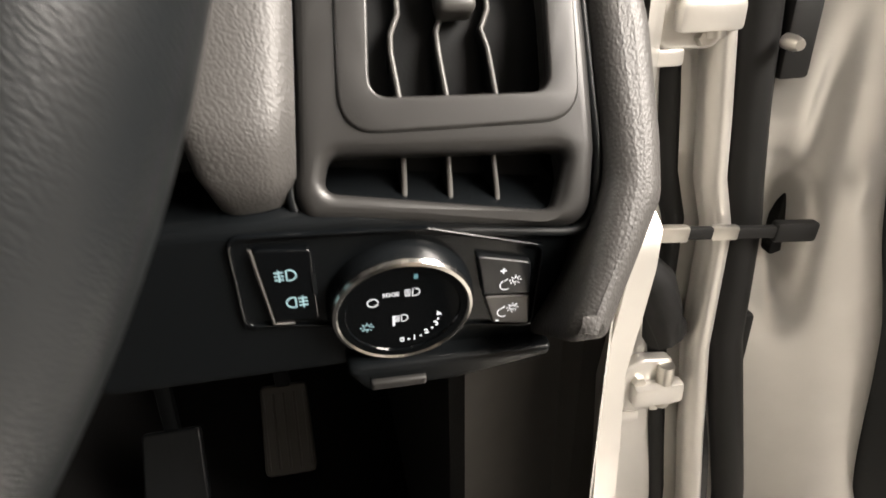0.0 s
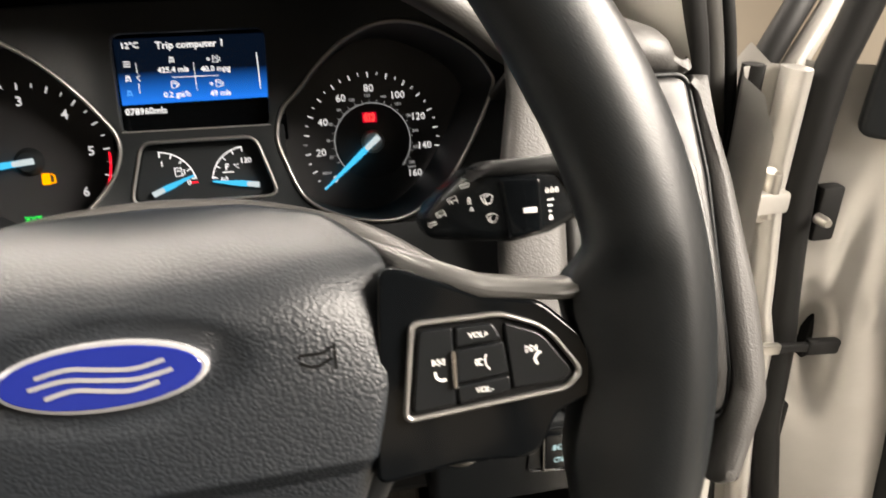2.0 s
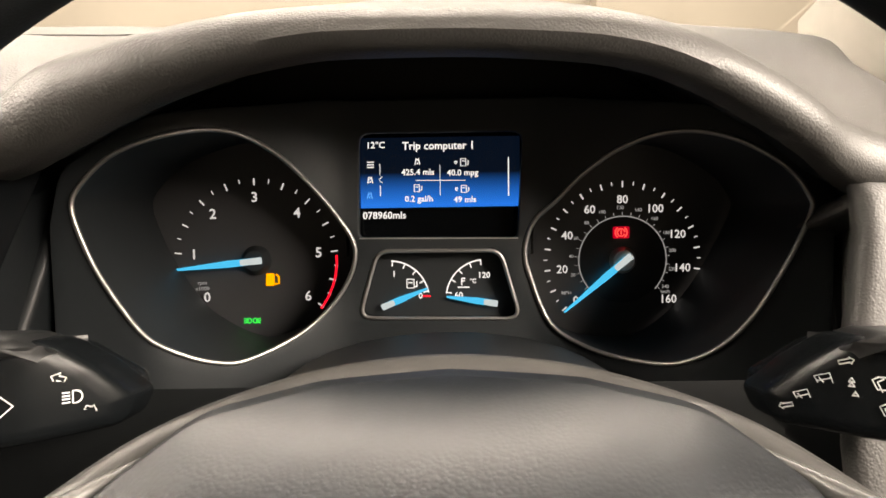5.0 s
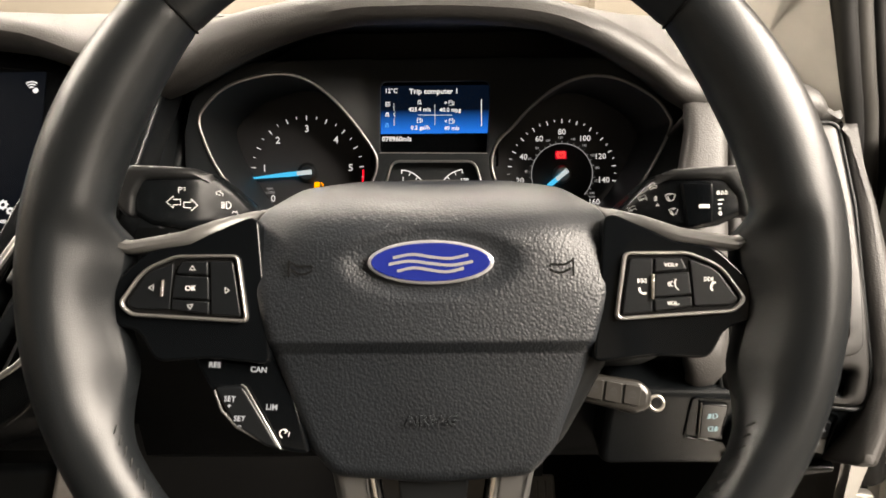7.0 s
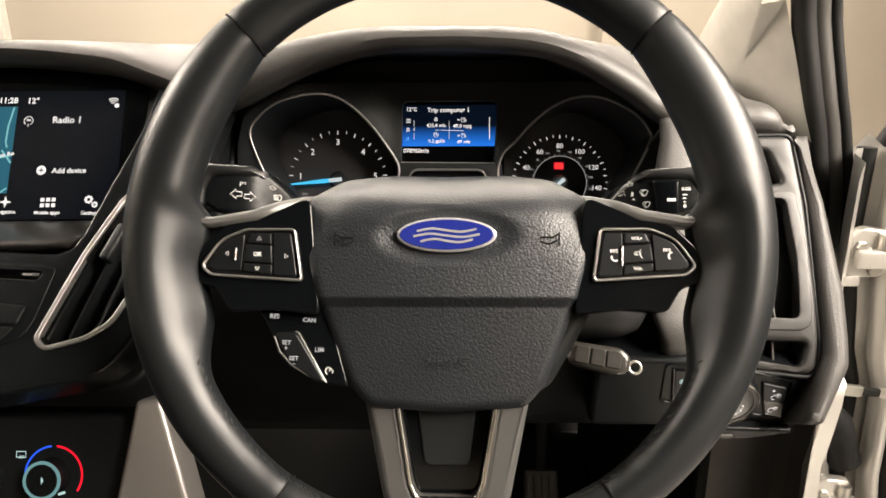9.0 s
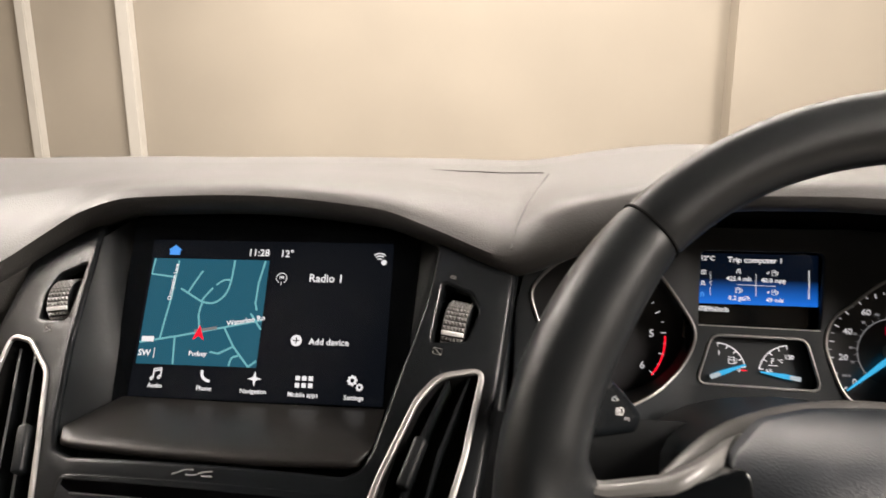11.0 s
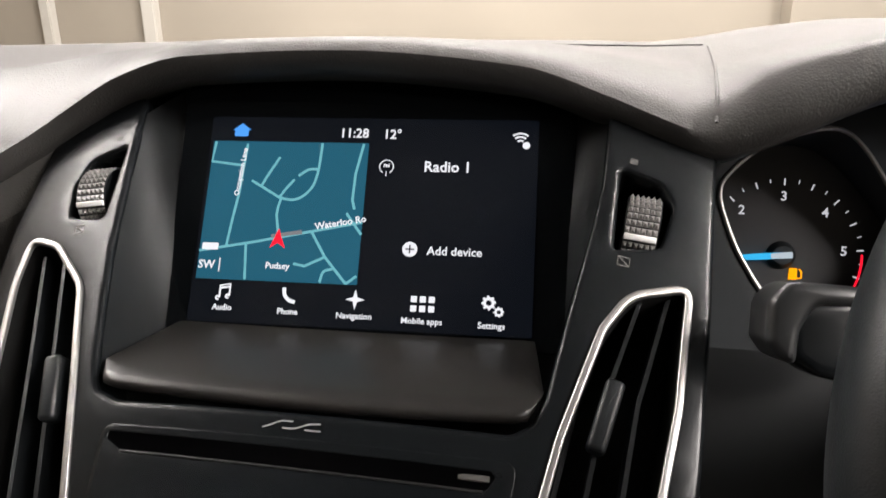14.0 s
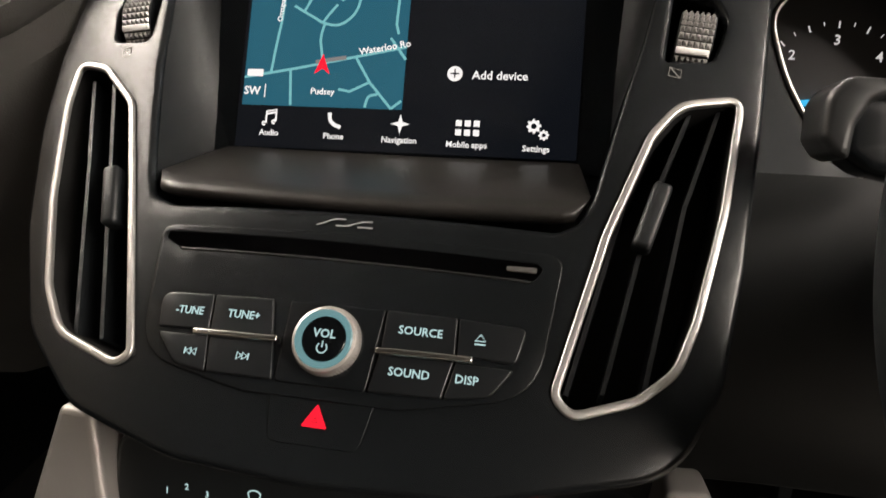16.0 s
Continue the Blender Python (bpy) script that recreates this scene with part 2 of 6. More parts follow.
def plate_mesh(outlines, z0, z1, bevel=0.0, steps=2, warp=None):
    """A plate between z0 and z1; outlines inside the first are holes. The edges are rounded by bevel."""
    cu = bpy.data.curves.new("outline", "CURVE")
    cu.dimensions, cu.fill_mode = "2D", "BOTH"
    bevel = min(bevel, (z1 - z0) / 2 * 0.98)
    cu.extrude = max((z1 - z0) / 2 - bevel, 0) * MM
    cu.bevel_depth, cu.bevel_resolution, cu.offset = bevel * MM, steps, -bevel * MM
    for o in outlines:
        sp = cu.splines.new("POLY")
        sp.points.add(len(o) - 1)
        for p, (x, y) in zip(sp.points, o):
            p.co = (x * MM, y * MM, 0, 1)
        sp.use_cyclic_u = True
    ob = bpy.data.objects.new("outline", cu)
    scene.collection.objects.link(ob)
    dg = bpy.context.evaluated_depsgraph_get()
    me = bpy.data.meshes.new_from_object(ob.evaluated_get(dg))
    bpy.data.objects.remove(ob)
    bpy.data.curves.remove(cu)
    me.materials.clear()
    mid = (z0 + z1) / 2 * MM
    if warp:
        bm = bmesh.new()
        bm.from_mesh(me)
        bmesh.ops.remove_doubles(bm, verts=bm.verts[:], dist=1e-6)
        for k in range(5):
            bmesh.ops.triangulate(bm, faces=[f for f in bm.faces if len(f.verts) > 3])
            far = [e for e in bm.edges if e.calc_length() > 0.013]
            if not far:
                break
            bmesh.ops.subdivide_edges(bm, edges=far, cuts=1)
        bmesh.ops.triangulate(bm, faces=bm.faces[:])
        bm.to_mesh(me)
        bm.free()
        # normals of the flat plate, sheared with it
        smooth(me)
        flat = [(n.vector.copy(), me.vertices[lp.vertex_index].co / MM) for n, lp in zip(me.corner_normals, me.loops)]
        lean = []
        for n, c in flat:
            gx, gy = (warp(c.x + 0.5, c.y) - warp(c.x - 0.5, c.y)), (warp(c.x, c.y + 0.5) - warp(c.x, c.y - 0.5))
            lean.append(Vector((n.x - gx * n.z, n.y - gy * n.z, n.z)).normalized())
    for v in me.vertices:
        v.co.z += mid
        if warp:
            v.co.z += warp(v.co.x / MM, v.co.y / MM) * MM
    if warp:
        me.normals_split_custom_set(lean)
    return me


def plate(name, outlines, z0, z1, mat, parent, bevel=0.0, label="", m=None, warp=None, steps=2):
    if isinstance(outlines[0][0], (int, float)):
        outlines = [outlines]
    return mesh_part(name, plate_mesh(outlines, z0, z1, bevel, steps, warp), mat, parent, label, m)


def frames_along(pts, closed):
    n = len(pts)
    tang = []
    for i in range(n):
        a = pts[i - 1] if closed or i > 0 else pts[0]
        b = pts[(i + 1) % n] if closed or i < n - 1 else pts[-1]
        tang.append((b - a).normalized())
    return tang


def sweep_bm(pts, profile, closed=True, up=Vector((0, 0, 1)), scales=None, caps=True):
    """A profile of (side, up) in millimetres carried along points in millimetres."""
    pts = [Vector(p) for p in pts]
    tang = frames_along(pts, closed)
    bm = bmesh.new()
    rings = []
    for i, (p, t) in enumerate(zip(pts, tang)):
        side = t.cross(up)
        if side.length < 1e-6:
            side = Vector((1, 0, 0))
        side.normalize()
        u = side.cross(t).normalized()
        k = scales[i] if scales else 1
        rings.append([bm.verts.new((p + side * (a * k) + u * (b * k)) * MM) for a, b in profile])
    m = len(profile)
    for i in range(len(rings) if closed else len(rings) - 1):
        a, b = rings[i], rings[(i + 1) % len(rings)]
        for j in range(m):
            bm.faces.new((a[j], a[(j + 1) % m], b[(j + 1) % m], b[j]))
    if not closed and caps:
        bm.faces.new(rings[0][::-1])
        bm.faces.new(rings[-1])
    return bm


def circle_profile(r, n=10, squash=1.0):
    return [(r * math.cos(2 * math.pi * i / n), r * squash * math.sin(2 * math.pi * i / n)) for i in range(n)]


def tube(name, pts, r, mat, parent, closed=False, label="", n=10, squash=1.0, up=Vector((0, 0, 1)), m=None):
    return part(name, sweep_bm(pts, circle_profile(r, n, squash), closed, up), mat, parent, label, m, 60)


def lathe(name, profile, mat, parent, label="", m=None, n=40, angle=32):
    """A turned part round z; profile of (radius, z) in millimetres."""
    bm = bmesh.new()
    rings = []
    for r, z in profile:
        if r <= 0:
            rings.append([bm.verts.new((0, 0, z * MM))])
        else:
            rings.append([bm.verts.new((r * MM * math.cos(2 * math.pi * i / n), r * MM * math.sin(2 * math.pi * i / n), z * MM)) for i in range(n)])
    for a, b in zip(rings, rings[1:]):
        for i in range(n):
            j = (i + 1) % n
            if len(a) == 1 and len(b) == 1:
                continue
            if len(a) == 1:
                bm.faces.new((a[0], b[i], b[j]))
            elif len(b) == 1:
                bm.faces.new((a[i], a[j], b[0]))
            else:
                bm.faces.new((a[i], a[j], b[j], b[i]))
    return part(name, bm, mat, parent, label, m, angle)


def block(name, x0, x1, y0, y1, z0, z1, mat, parent, bevel=1.0, label="", m=None, seg=2):
    bm = bmesh.new()
    bmesh.ops.create_cube(bm, size=1)
    for v in bm.verts:
        v.co = Vector(((x0 + x1) / 2 + v.co.x * (x1 - x0), (y0 + y1) / 2 + v.co.y * (y1 - y0), (z0 + z1) / 2 + v.co.z * (z1 - z0))) * MM
    if bevel:
        bmesh.ops.bevel(bm, geom=bm.edges[:], offset=bevel * MM, segments=seg, affect="EDGES", profile=0.5)
    return part(name, bm, mat, parent, label, m)


def loft(name, rows, mat, parent, label="", closed=False, m=None, angle=40, thick=0.0):
    """A skin through rows of points, in millimetres."""
    bm = bmesh.new()
    grid = [[bm.verts.new(Vector(p) * MM) for p in row] for row in rows]
    for a, b in zip(grid, grid[1:]):
        k = len(a)
        for j in range(k if closed else k - 1):
            bm.faces.new((a[j], a[(j + 1) % k], b[(j + 1) % k], b[j]))
    if thick:
        bmesh.ops.recalc_face_normals(bm, faces=bm.faces)
        bmesh.ops.solidify(bm, geom=bm.faces[:], thickness=thick * MM)
    return part(name, bm, mat, parent, label, m, angle)


def letters(body, size, x, y, z, mat, parent, name="lettering", turn=0.0, label="", squeeze=1.0, thick=0.12, align="CENTER", tip=0.0):
    """Raised or printed writing; size is the height of a capital, in millimetres."""
    cu = bpy.data.curves.new("writing", "FONT")
    cu.body, cu.size, cu.align_x, cu.align_y = body, size * 1.4 * MM, align, "CENTER"
    cu.extrude, cu.resolution_u, cu.offset = thick * MM, 2, size * 0.022 * MM
    ob = bpy.data.objects.new("writing", cu)
    scene.collection.objects.link(ob)
    dg = bpy.context.evaluated_depsgraph_get()
    me = bpy.data.meshes.new_from_object(ob.evaluated_get(dg))
    bpy.data.objects.remove(ob)
    bpy.data.curves.remove(cu)
    me.materials.clear()
    return mesh_part(name, me, mat, parent, label, pose(x * MM, y * MM, z * MM, 0, tip, turn) @ Matrix.Diagonal((squeeze, 1, 1, 1)))


def strokes(name, lines, width, mat, parent, x=0.0, y=0.0, z=0.0, size=1.0, turn=0.0, label="", thick=0.12, tip=0.0):
    """A printed sign drawn with strokes; lines of points in units of size."""
    bm = bmesh.new()
    for ln in lines:
        pts = [Vector((p[0] * size, p[1] * size)) for p in ln]
        shut = len(pts) > 2 and (pts[0] - pts[-1]).length < 1e-6
        if shut:
            pts = pts[:-1]
        n = len(pts)
        if n < 2:
            continue
        sides = []
        for i in range(n):
            a = pts[i - 1] if shut or i > 0 else pts[i]
            b = pts[(i + 1) % n] if shut or i < n - 1 else pts[i]
            d = (b - a)
            if d.length < 1e-9:
                d = Vector((1, 0))
            d.normalize()
            sides.append(Vector((-d.y, d.x)) * width / 2)
        lo = [(bm.verts.new((*((p + s) * MM), 0)), bm.verts.new((*((p - s) * MM), 0))) for p, s in zip(pts, sides)]
        hi = [(bm.verts.new((*((p + s) * MM), thick * MM)), bm.verts.new((*((p - s) * MM), thick * MM))) for p, s in zip(pts, sides)]
        for i in range(n if shut else n - 1):
            j = (i + 1) % n
            bm.faces.new((hi[i][0], hi[i][1], hi[j][1], hi[j][0]))
            bm.faces.new((lo[i][0], hi[i][0], hi[j][0], lo[j][0]))
            bm.faces.new((lo[i][1], lo[j][1], hi[j][1], hi[i][1]))
    return part(name, bm, mat, parent, label, pose(x * MM, y * MM, z * MM, 0, tip, turn))


def arc(cx, cy, r, a0, a1, n=16):
    return ellipse(cx, cy, r, r, n, a0, a1)


def lerp_table(table, x):
    """A smooth curve through rows (x, a, b, ...)."""
    if x <= table[0][0]:
        return table[0][1:]
    if x >= table[-1][0]:
        return table[-1][1:]
    i = next(k for k in range(len(table) - 1) if x <= table[k + 1][0])
    p, q = table[i], table[i + 1]
    h = q[0] - p[0]
    t = (x - p[0]) / h
    out = []
    for c in range(1, len(p)):
        def slope(k):
            if k == 0 or k == len(table) - 1:
                return 0.0
            u, v, w = table[k - 1], table[k], table[k + 1]
            d0, d1 = (v[c] - u[c]) / (v[0] - u[0]), (w[c] - v[c]) / (w[0] - v[0])
            return 0.0 if d0 * d1 <= 0 else 2 * d0 * d1 / (d0 + d1)
        m0, m1 = slope(i) * h, slope(i + 1) * h
        out.append((2 * t ** 3 - 3 * t * t + 1) * p[c] + (t ** 3 - 2 * t * t + t) * m0 + (-2 * t ** 3 + 3 * t * t) * q[c] + (t ** 3 - t * t) * m1)
    return tuple(out)


def spline(points, n=6, closed=True):
    """A smooth outline through a few points."""
    out, k = [], len(points)
    for i in range(k if closed else k - 1):
        p0, p1, p2, p3 = (Vector(points[j % k] if closed else points[max(0, min(k - 1, j))]) for j in (i - 1, i, i + 1, i + 2))
        for s in range(n):
            t = s / n
            v = 0.5 * ((2 * p1) + (p2 - p0) * t + (2 * p0 - 5 * p1 + 4 * p2 - p3) * t * t + (3 * p1 - p0 - 3 * p2 + p3) * t ** 3)
            out.append(tuple(v))
    if not closed:
        out.append(tuple(points[-1]))
    return out


ROOT = Matrix.Identity(4)
# ---- the studio ----


def slab(name, lo, hi, mat, label, category):
    bm = bmesh.new()
    bmesh.ops.create_cube(bm, size=1)
    for v in bm.verts:
        v.co = Vector([(a + b) / 2 + c * (b - a) for a, b, c in zip(lo, hi, v.co)])
    ob = part(name, bm, mat, None)
    return tagged(ob, label, category, kind="structure")


GROUND = -0.95
slab("floor", (-4.2, -4.2, GROUND - 0.1), (3.2, 3.45, GROUND), FLOOR, "grey painted concrete floor of the photo studio", "floor")
slab("wall_north", (-4.2, 3.3, GROUND), (3.2, 3.45, 2.3), WALL, "cream painted studio wall ahead of the car", "wall")
slab("wall_east", (2.75, -4.2, GROUND), (2.9, 3.3, 2.3), WALL, "cream painted studio wall beside the open door", "wall")
slab("wall_west", (-4.0, -4.2, GROUND), (-3.85, 3.3, 2.3), WALL, "cream painted studio wall on the passenger side", "wall")
slab("wall_south", (-3.85, -4.2, GROUND), (2.75, -4.05, 2.3), WALL, "plain cream wall behind the car", "wall")
slab("ceiling", (-4.2, -4.2, 2.3), (3.2, 3.45, 2.4), CEILING, "unseen studio ceiling, darkened to cut reflections", "ceiling")
for px, pw in ((-2.98, 0.06), (-2.382, 0.075)):
    bm = bmesh.new()
    bmesh.ops.create_cube(bm, size=1)
    for v in bm.verts:
        v.co = Vector((px + v.co.x * pw, 3.27 + v.co.y * 0.06, (GROUND + 2.3) / 2 + v.co.z * (2.3 - GROUND)))
    bmesh.ops.bevel(bm, geom=bm.edges[:], offset=0.006, segments=2, affect="EDGES")
    tagged(part("trim", bm, POST, None), "white painted upright post against the wall", "post", "wall posts", "structure")
slab("wall_return", (0.715, 3.15, GROUND), (2.75, 3.3, 2.3), WALL, "shallow cream return of the studio wall", "wall")

# ---- the car's shell ----
SHELL = thing("car", ROOT, "silver hatchback with its driver's door standing open", "car")
loft("roof", [[(x, y, z - abs(x + 350) ** 2 * 0.00012) for x in (-1020, -900, -700, -350, 0, 200, 320)] for y, z in ((-2050, 380), (-1500, 470), (-900, 500), (-300, 480), (-60, 440), (-40, 425))],
     LINING, SHELL, "unseen headlining, darkened to stand in for shade", thick=25)
block("bulkhead", -1080, 300, -2080, -2050, -700, 130, CARPET, SHELL, 4)
block("floor_pan", -1080, 360, -2050, 900, -720, -690, CARPET, SHELL, 4, "black carpeted floor")
block("far_side", -1110, -1080, -2050, -60, -700, 40, SOFT, SHELL, 6)
for py in (-2040, -920):
    block("side_pillar", -1110, -1070, py, py + 90, 30, 410, LINING, SHELL, 8)
    block("side_pillar", 325, 360, py, py + 90, 30, 410, LINING, SHELL, 8)
block("far_door", -1110, -1080, -60, 900, -700, 20, SOFT, SHELL, 6)
block("near_side", 335, 365, -2050, -820, -700, 40, SOFT, SHELL, 6)
block("scuttle", -1080, 380, 900, 930, -700, 60, CARPET, SHELL, 4)
# windscreen pillar trims
PILROWS = [(-60, 350, 480, 396, 360), (-10, 330, 480, 379, 348), (40, 315, 480, 357, 340), (90, 298, 462, 341, 337), (145, 291, 364, 322, 332), (205, 284, 252, 313, 287), (290, 274, 100, 306, 190), (400, 264, -60, 297, 30)]
for sgn, off in ((1, 0), (-1, -710)):
    loft("pillar_trim", [[(off + sgn * lx, ly + 30, z + 12), (off + sgn * lx, ly, z), (off + sgn * ((lx + rx) / 2 - 8), (ly + ry) / 2 - 22, z - 3), (off + sgn * (rx - 6), ry - 10, z), (off + sgn * rx, ry + 14, z)] for z, lx, ly, rx, ry in PILROWS], CLOTH, SHELL, "cream cloth windscreen pillar trim", angle=70, thick=3)
# door aperture: black inner seal, grey strip and thin outer seal
APER = [(430, 330, -420), (424, 345, -250), (414, 348, -130), (403, 338, -60), (386, 332, 14), (373, 330, 60), (355, 330, 143), (345, 300, 210), (335, 200, 300), (325, 60, 390), (318, -80, 424)]
APER = spline(APER, 4, False)
for name, dx, dy, r, mat, lab in (("door_seal", -13, 2, 11.5, RUBBER, "black rubber door seal"), ("aperture_strip", 6, 8, 10, DARKGREY, "dark grey aperture strip"), ("door_seal", 20, 6, 6.5, RUBBER, "thin outer rubber seal")):
    tube(name, [(x + dx, y + dy, z) for x, y, z in APER], r, mat, SHELL, label=lab, n=12, squash=1.0, up=Vector((0, 1, 0)))

screen_pane = loft("windscreen_1", [[(x, y - 0.00011 * (x + 350) ** 2 * (1 - k), z) for x in range(-1080, 381, 146)] for k, y, z in ((0, 815, 60), (0.33, 540, 185), (0.66, 250, 310), (1, -45, 428))],
                   GLASS, None, thick=4)
screen_pane.visible_shadow = False
tagged(screen_pane, "clear sloping windscreen glass", "windscreen", kind="structure")



def spline_rows(rows, n=4):
    """Finer rows of points, smooth across each row."""
    return [[(q[0], q[1], row[0][2]) for q in spline([p[:2] for p in row], n, False)] for row in rows]


# ---- dashboard ----
DB = thing("dashboard", ROOT, "charcoal grained soft-touch dashboard with a raised hood over the dials", "dashboard")
LIP = [(-1060, 110, -30, 190, 60, 100), (-680, 128, 0, 205, 82, 104), (-585, 150, 28, 212, 92, 106), (-545, 166, 50, 213, 98, 106), (-520, 173, 66, 213, 102, 106),
       (-483, 175, 86, 212, 106, 106), (-448, 175, 95, 210, 109.5, 106.5), (-367, 175, 98, 210, 111, 107), (-277, 175, 91, 212, 107.5, 106.5), (-234, 174, 77, 216, 101, 106),
       (-200, 171, 64, 222, 94, 105), (-186, 170, 60, 226, 92, 105), (-174, 168, 63, 226, 95, 106), (-150, 165, 74, 216, 103, 109), (-113, 165, 91, 206, 112, 115), (-70, 165, 104, 200, 118, 120),
       (-40, 165, 108, 200, 119, 122), (0, 165, 108.5, 200, 119, 122), (50, 165, 106, 200, 118, 121), (75, 165, 102, 202, 115, 120), (100, 165, 93, 206, 108, 117),
       (125, 166, 80, 212, 97, 112), (148, 168, 66, 220, 84, 107), (165, 172, 53, 228, 73, 104), (180, 173, 46, 234, 67, 102), (205, 172, 43, 236, 63, 100), (245, 171, 41, 232, 60, 97), (262, 173, 38, 236, 55, 92), (274, 182, 26, 246, 42, 80)]


def dash_row(x):
    ly, lz, cy, cz, fz = lerp_table(LIP, x)
    d = cz - lz
    e = min(d, 13.0)
    # a blunt overhanging nose over the screen, a plain rounded front over the dials
    over = [(ly - 2, lz + 0.25 * e), (ly - 2.5, lz + 0.52 * e), (ly + 2.5, lz + 0.84 * e + (d - e) * 0.05), (ly + 13, lz + 0.98 * e + (d - e) * 0.3)]
    plain = [(ly - 0.5, lz + 0.22 * d), (ly + 3, lz + 0.58 * d), (ly + 10, lz + 0.86 * d), (ly + 20, lz + 0.97 * d)]
    k = max(0.0, min(1.0, (x + 196) / 30))
    return [(x, ly + 14, lz - 9), (x, ly + 5, lz - 6), (x, ly + 1, lz - 2.5)] + [(x, a + (c - a) * k, b + (f - b) * k) for (a, b), (c, f) in zip(over, plain)] + [
            (x, cy, cz), (x, cy + 45, cz + (fz - cz) * 0.25), (x, cy + 110, fz + (cz - fz) * 0.3 - 2), (x, 375, fz - 1), (x, 436, fz), (x, 446, fz - 4), (x, 470, fz - 40), (x, 640, fz - 60), (x, 905, fz - 70)]


XS = list(range(-1060, -600, 60)) + list(range(-600, -200, 10)) + list(range(-200, -150, 4)) + list(range(-150, 150, 8)) + list(range(150, 276, 5))
loft("upper_pad", [dash_row(x) for x in XS], DASH, DB, "grained charcoal upper pad", angle=50)
# the fine seam where hood and pad meet
seam = []
for i in range(14):
    k = i / 13
    x = -186 + 24 * k
    row = dash_row(x)
    y = 171 + 160 * k
    pts = sorted(row[3:11], key=lambda p: p[1])
    z = next((a[2] + (b[2] - a[2]) * (y - a[1]) / (b[1] - a[1]) for a, b in zip(pts, pts[1:]) if a[1] <= y <= b[1]), row[7][2])
    seam.append((x, y, z + 0.2))
tube("hood_seam", seam, 0.9, DASH, DB)
# dark inside of the hood, and of the screen's bay
loft("hood_lining", [[(x, dash_row(x)[1][1], dash_row(x)[1][2] + 0.8), (x, 205, min(dash_row(x)[1][2] - 2, 98)), (x, 300, min(dash_row(x)[1][2] - 2, 92)), (x, 345, min(dash_row(x)[1][2] - 2, 88)), (x, 350, -110)] for x in range(-210, 200, 8)], HOOD_IN, DB, "matt black inside of the hood")
loft("bay_lining", [[(x, dash_row(x)[1][1], dash_row(x)[1][2] + 0.8), (x, 205, min(dash_row(x)[1][2], 92) - 3), (x, 250, 66), (x, 250, -60)] for x in range(-545, -185, 10)], HOOD_IN, DB, "matt black inside of the screen bay")
# cheeks on both sides of the dials
block("binnacle_cheek", -212, -192, 165, 300, -140, 38, SOFT, DB, 4)
loft("binnacle_cheek", [[(170, 262, z), (174, 244, z), (178, 236, z), (187, 223, z), (188.5, 222.5, z), (189.5, 226, z)] for z in (34, 28, 0, -60, -140)], DARKGREY, DB, "dark grey strip beside the speedometer", angle=50)
# grained flank from the hood down to the side vent
flank = []
for z in (63, 58, 52, 44, 30, 10, -15, -45, -70, -88, -104, -114, -118):
    yf = 92 + (z + 91) * math.tan(radians(31))
    out = 0 if z > -88 else (-88 - z) * 0.25
    yf += 0 if z > -104 else (-104 - z) * 1.2
    yf += 0 if z < 42 else (z - 42) ** 2 * 0.075
    right = 182 + 0.083 * ((z + 91) * 1.166 + 22)
    nose = lerp_table([(-118, -6), (-104, -6), (-88, -7), (-60, -7), (-30, -5), (0, 1), (30, 9), (52, 10)], z)[0]
    flank.append([(192, max(236, yf + 30), z), (191, max(222, yf + 18), z), (189, max(214, yf + 12), z), (182 + nose * 0.4, yf + (214 - yf) * 0.55, z), (169 + nose * 0.8, yf + (214 - yf) * 0.22, z), (160 + out + nose, yf + 8, z), (157.5 + out + nose, yf + 1, z), (160.5 + out + nose, yf - 5, z), (171 + nose * 0.6, yf - 6, z), (right - 6, yf - 4, z), (right, yf + 2, z)])
loft("flank", spline_rows(flank), DASH, DB, "grained charcoal flank beside the dials", angle=80)
# lower knee panel and its underside
loft("knee_panel", [[(x, 150, -30), (x, 118 + bulge, -75), (x, 104 + bulge, -130), (x, 110 + bulge, -185), (x, 135, -205), (x, 330, -235), (x, 520, -260)] for x, bulge in ((-205, 0), (-150, 4), (-90, 10), (0, 14), (90, 10), (150, 4), (215, 0), (262, 0))], KNEE, DB, "black lower knee panel")
loft("passenger_panel", [[(x, ly + 6, lz - 6), (x, ly - 6, lz - 30), (x, ly + 10, lz - 110), (x, ly + 60, lz - 240), (x, ly + 320, lz - 300)] for x, ly, lz in ((-1060, 110, -30), (-680, 128, 0), (-585, 150, 28), (-530, 172, 60))], DASH, DB, "grained charcoal passenger panel")
tube("demister_edge", [(-420, 352, 105.2), (-330, 350, 105.0), (-250, 342, 104.2), (-200, 334, 103.6), (-166, 330, 104.4)], 0.6, DASH, DB, label="dark demister edge")
# ---- steering wheel ----
RAKE = 24.0
SW = thing("steering_wheel", leaned(0, 0, 0, RAKE), "black leather three-spoke steering wheel with buttons and silver lower spoke", "steering wheel")


# inner radius of the rim by the angle above or below the spokes; its outer radius stays the same
RIM_OUT = 186.0
RIM_IN = [(-90, 158.5), (-56, 159.5), (-45, 158), (-35, 156.5), (-26, 154.5), (-16, 151.5), (0, 149), (14, 148), (26, 148.5), (36, 151), (46, 155), (60, 155.5), (90, 154)]


def rim_size(a):
    """Centre line, half width and half depth of the rim at an angle."""
    up = math.degrees(math.asin(math.sin(radians(a))))
    inner = lerp_table(RIM_IN, up)[0]
    half = (RIM_OUT - inner) / 2
    return RIM_OUT - half, half, 4.5 + 0.72 * half


